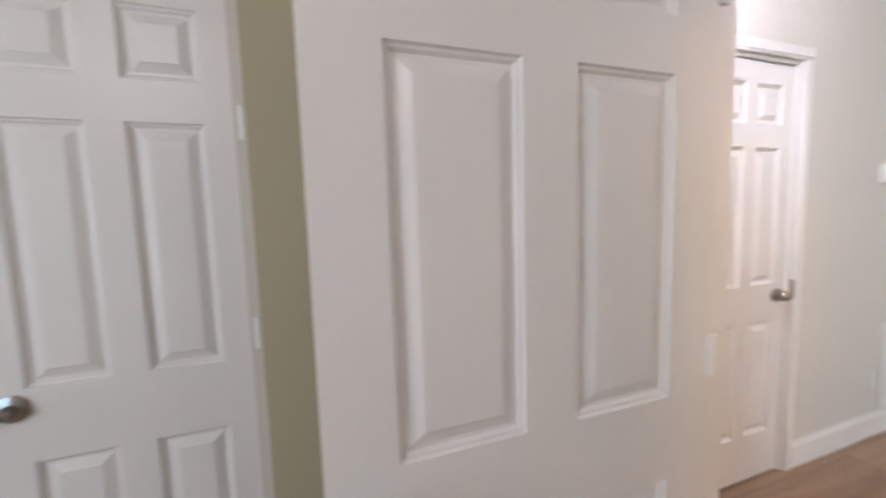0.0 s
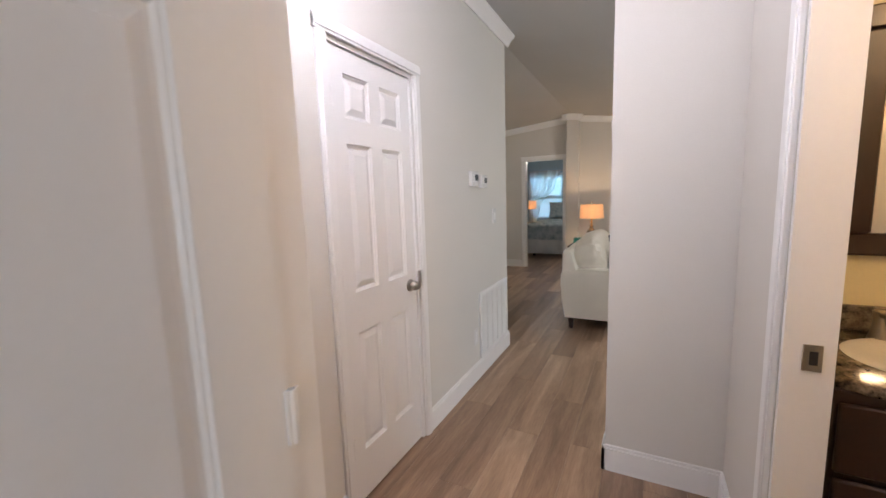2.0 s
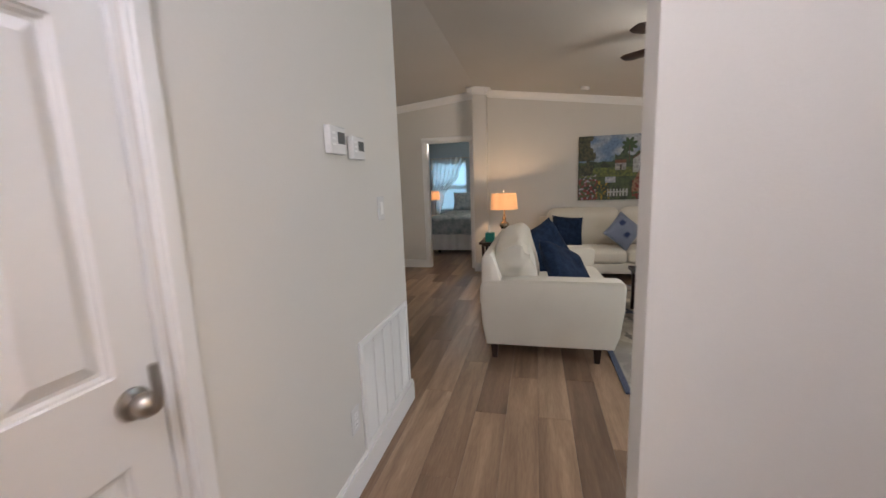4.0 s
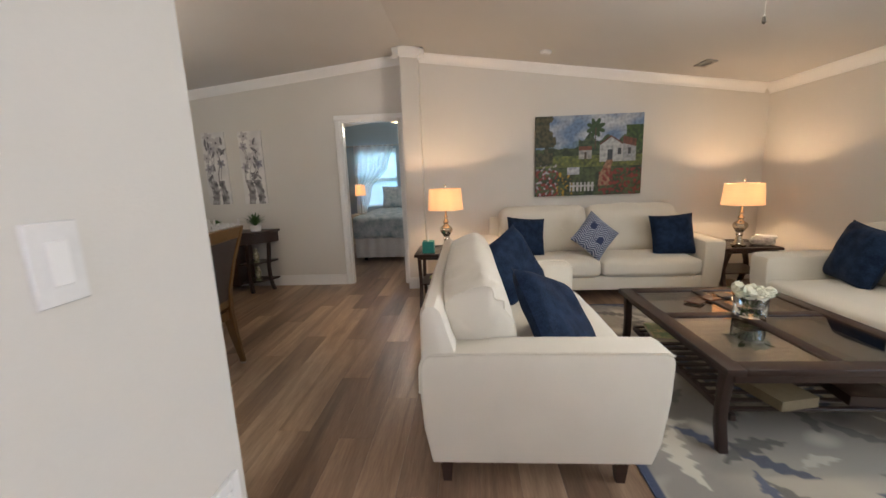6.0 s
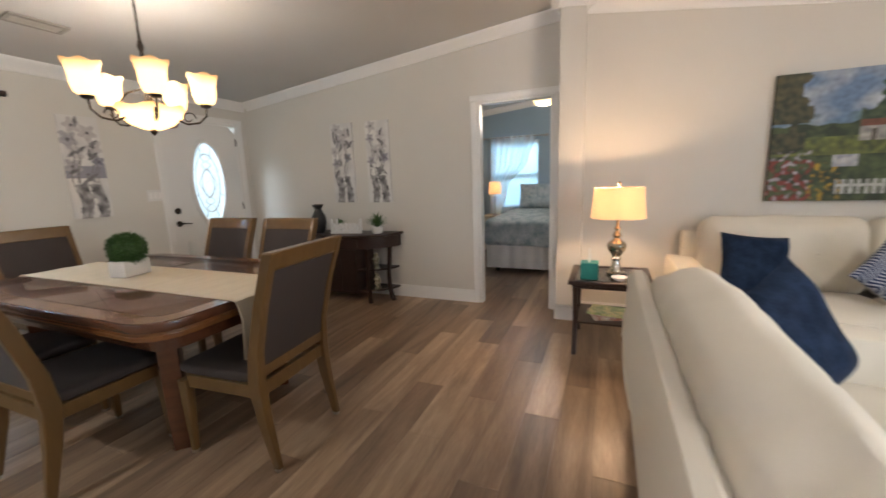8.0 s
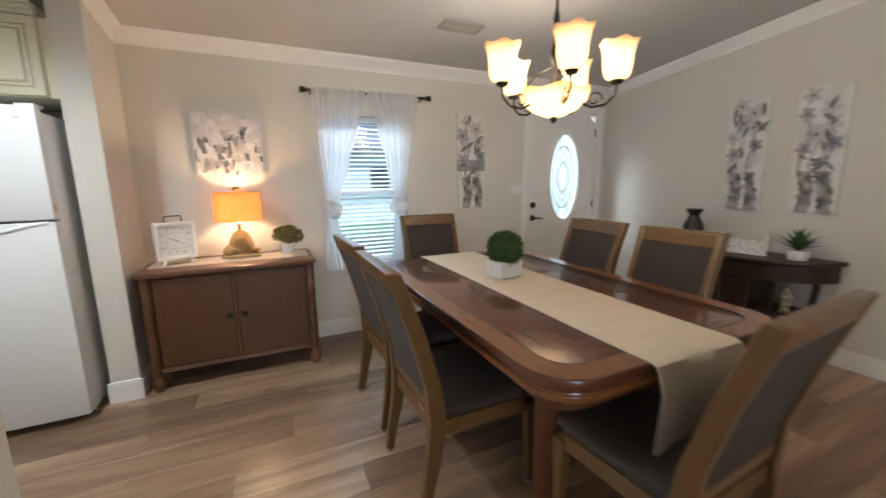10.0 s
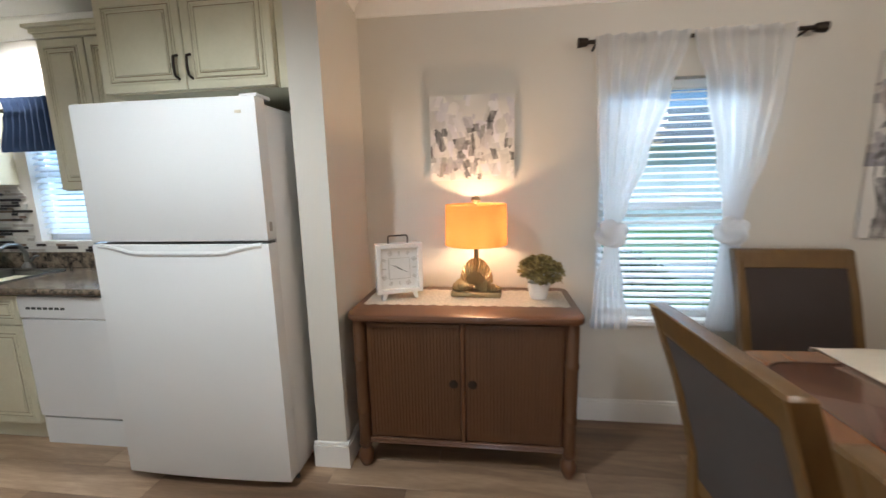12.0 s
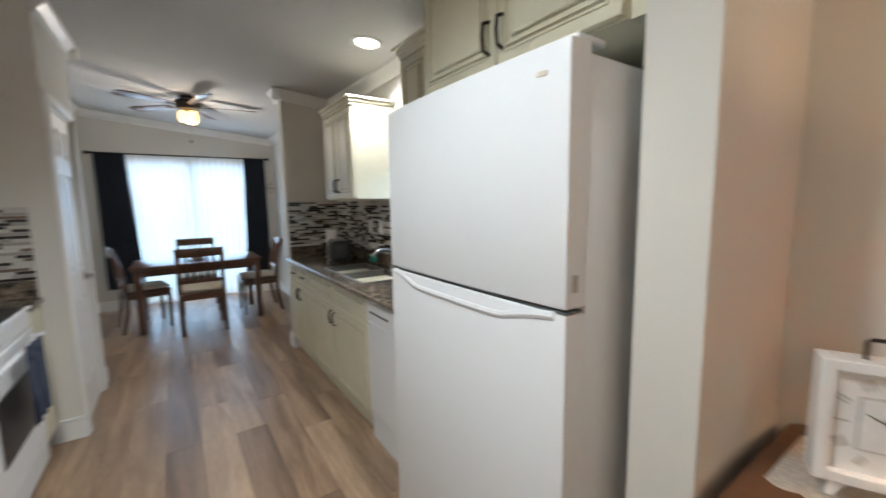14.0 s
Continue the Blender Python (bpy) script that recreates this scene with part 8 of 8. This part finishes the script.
for k in range(5):
    part("blade", prism([(0.12, -0.05), (0.58, -0.065), (0.62, 0), (0.58, 0.065), (0.12, 0.05)], -0.003, 0.003), NOOKWOOD, bf, m=pose(0, 0, 2.40, 0, 0, 72 * k + 20) @ pose(0, 0, 0, 10, 0, 0))

# ---- bathroom ----
MIRROR = material("mirror_silver", (0.9, 0.9, 0.9), 0.02, 1.0, c2=(0.88, 0.88, 0.88), bump=0)


def bathroom():
    v = thing("bath_vanity", "dark wood bathroom vanity with raised doors", "vanity", "", pose(3.084, -0.25, 0))
    part("body", one(-0.54, 0, -0.75, 0.50, 0.09, 0.82, 0.004), ESPRESSO, v)
    part("toe_kick", one(-0.47, 0, -0.74, 0.49, 0, 0.0899), BLACK, v)
    for i in range(3):
        y = -0.72 + 0.41 * i
        d = part("door", one(-0.56, -0.5405, y, y + 0.39, 0.12, 0.56, 0.006), ESPRESSO, v)
        part("panel", one(-0.568, -0.5605, y + 0.06, y + 0.33, 0.18, 0.50, 0.006), ESPRESSO, d)
        part("drawer", one(-0.56, -0.5405, y, y + 0.39, 0.58, 0.79, 0.006), ESPRESSO, v)
    t = thing("vanity_top", "brown granite vanity top with white basin", "worktop", "", pose(3.084, -0.25, 0))
    part("slab", prism([(0, -0.77), (0, 0.525), (-0.50, 0.525), (-0.565, 0.42), (-0.59, 0.25), (-0.56, 0.05), (-0.575, -0.77)], 0.8205, 0.855, bev=0.008), GRANITE, t)
    part("upstand", one(-0.02, 0, -0.77, 0.525, 0.8555, 0.95, 0.003), GRANITE, t)
    part("basin", lathe([(0, 0.856), (0.15, 0.8562), (0.19, 0.862), (0.20, 0.8585), (0.205, 0.8556)], 32), WHITE, t, "white oval basin", m=pose(-0.30, 0.20, 0))
    f = thing("bath_faucet", "brushed nickel bathroom faucet", "faucet", "", pose(2.98, 0.0, 0.8555))
    part("body", lathe([(0.03, 0), (0.024, 0.02), (0.018, 0.06), (0.022, 0.10), (0, 0.105)], 18), NICKEL, f)
    part("spout", tube([(0, 0, 0.085), (-0.07, 0, 0.105), (-0.14, 0, 0.095)], 0.012, 8), NICKEL, f)
    m = thing("wall_mirror", "bathroom mirror in a dark brown frame", "mirror", "", pose(3.083, -0.36, 0.09))
    part("glass", one(-0.012, 0, -0.60, 0.38, 1.13, 1.83), MIRROR, m)
    for a in ((-0.68, 0.46, 1.05, 1.13), (-0.68, 0.46, 1.83, 1.91), (-0.68, -0.60, 1.13, 1.83), (0.38, 0.46, 1.13, 1.83)):
        part("frame", one(-0.035, 0, *a, 0.008), ESPRESSO, m)


bathroom()

# ---- floor planks ----
def plank_material():
    m = bpy.data.materials.new("vinyl_plank")
    m.use_nodes = True
    N, L = m.node_tree.nodes, m.node_tree.links
    b = N["Principled BSDF"]
    oi, co, mp, add = N.new("ShaderNodeObjectInfo"), N.new("ShaderNodeTexCoord"), N.new("ShaderNodeMapping"), N.new("ShaderNodeVectorMath")
    geo = N.new("ShaderNodeNewGeometry")
    rsum = N.new("ShaderNodeMath")
    rsum.operation = "ADD"
    L.new(oi.outputs["Random"], rsum.inputs[0]), L.new(geo.outputs["Random Per Island"], rsum.inputs[1])
    fr = N.new("ShaderNodeMath")
    fr.operation = "FRACT"
    L.new(rsum.outputs[0], fr.inputs[0])
    sc = N.new("ShaderNodeMath")
    sc.operation, sc.inputs[1].default_value = "MULTIPLY", 37.0
    L.new(fr.outputs[0], sc.inputs[0])
    L.new(co.outputs["Object"], add.inputs[0]), L.new(sc.outputs[0], add.inputs[1])
    mp.inputs["Scale"].default_value = (1.0, 9.0, 1.0)
    L.new(add.outputs[0], mp.inputs["Vector"])
    n1, n2 = N.new("ShaderNodeTexNoise"), N.new("ShaderNodeTexNoise")
    n1.inputs["Scale"].default_value, n1.inputs["Detail"].default_value, n1.inputs["Distortion"].default_value = 1.1, 4, 0.8
    n2.inputs["Scale"].default_value, n2.inputs["Detail"].default_value = 14, 6
    L.new(mp.outputs[0], n1.inputs["Vector"]), L.new(mp.outputs[0], n2.inputs["Vector"])
    r1 = N.new("ShaderNodeValToRGB")
    e = r1.color_ramp.elements
    e[0].position, e[0].color = 0.0, (0.200, 0.126, 0.082, 1)
    e[1].position, e[1].color = 1.0, (0.430, 0.298, 0.200, 1)
    k = e.new(0.5)
    k.color = (0.315, 0.205, 0.132, 1)
    L.new(fr.outputs[0], r1.inputs[0])
    r2 = N.new("ShaderNodeValToRGB")
    r2.color_ramp.elements[0].position, r2.color_ramp.elements[1].position = 0.32, 0.70
    r2.color_ramp.elements[0].color, r2.color_ramp.elements[1].color = (0.60, 0.56, 0.54, 1), (1.22, 1.22, 1.20, 1)
    L.new(n1.outputs["Fac"], r2.inputs[0])
    r3 = N.new("ShaderNodeValToRGB")
    r3.color_ramp.elements[0].position, r3.color_ramp.elements[1].position = 0.35, 0.65
    r3.color_ramp.elements[0].color, r3.color_ramp.elements[1].color = (0.89, 0.88, 0.87, 1), (1.06, 1.1, 1.1, 1)
    L.new(n2.outputs["Fac"], r3.inputs[0])
    m1, m2 = N.new("ShaderNodeMix"), N.new("ShaderNodeMix")
    for q in (m1, m2):
        q.data_type, q.blend_type = "RGBA", "MULTIPLY"
        q.inputs["Factor"].default_value = 1.0
    L.new(r1.outputs[0], m1.inputs["A"]), L.new(r2.outputs[0], m1.inputs["B"])
    L.new(m1.outputs["Result"], m2.inputs["A"]), L.new(r3.outputs[0], m2.inputs["B"])
    L.new(m2.outputs["Result"], b.inputs["Base Color"])
    rr = N.new("ShaderNodeMapRange")
    rr.inputs["To Min"].default_value, rr.inputs["To Max"].default_value = 0.24, 0.40
    L.new(n2.outputs["Fac"], rr.inputs["Value"]), L.new(rr.outputs[0], b.inputs["Roughness"])
    bp = N.new("ShaderNodeBump")
    bp.inputs["Strength"].default_value, bp.inputs["Distance"].default_value = 0.10, 0.002
    L.new(n2.outputs["Fac"], bp.inputs["Height"]), L.new(bp.outputs[0], b.inputs["Normal"])
    return m


PLANK = plank_material()


def planks():
    floor = bpy.data.objects["floor"]
    W, LN, g = 0.182, 1.22, 0.0004
    def plank(bm, x0, x1, y0, y1):
        c = 0.0012
        lo = [bm.verts.new(p) for p in ((x0, y0, -0.006), (x1, y0, -0.006), (x1, y1, -0.006), (x0, y1, -0.006))]
        mid = [bm.verts.new(p) for p in ((x0, y0, -0.0008), (x1, y0, -0.0008), (x1, y1, -0.0008), (x0, y1, -0.0008))]
        hi = [bm.verts.new(p) for p in ((x0 + c, y0 + c, 0), (x1 - c, y0 + c, 0), (x1 - c, y1 - c, 0), (x0 + c, y1 - c, 0))]
        for a, b in ((lo, mid), (mid, hi)):
            for i in range(4):
                bm.faces.new((a[i], a[(i + 1) % 4], b[(i + 1) % 4], b[i]))
        bm.faces.new(hi)
    bm = bmesh.new()
    plank(bm, g, LN - g, g, W - g)
    me = bpy.data.meshes.new("plank")
    bm.to_mesh(me)
    bm.free()
    me.materials.append(PLANK)
    rest = bmesh.new()
    rnd = random.Random(21)
    count = 0
    rows = int((5.98 + 2.2) / W)
    for j in range(rows + 1):
        y = -2.2 + j * W
        off = (j * 0.43 + rnd.uniform(-0.1, 0.1)) % 1.0 * LN
        x = -2.6 - off
        while x < 12.1:
            xa, xb, yb = max(x, -2.6), min(x + LN, 12.1), min(y + W, 6.0)
            near = 1.9 < x < 7.9 and 0.7 < y < 5.3
            if near and count < 300:
                o = new("plank", me)
                o.parent = floor
                o.location = (x, y, 0)
                count += 1
            elif xb - xa > 0.02 and yb - y > 0.02:
                plank(rest, xa + g, xb - g, y + g, yb - g)
            x += LN
    part("far_planks", rest, PLANK, floor, "brown wood-look vinyl planks", smooth=False)["kind"] = "stuff"


planks()
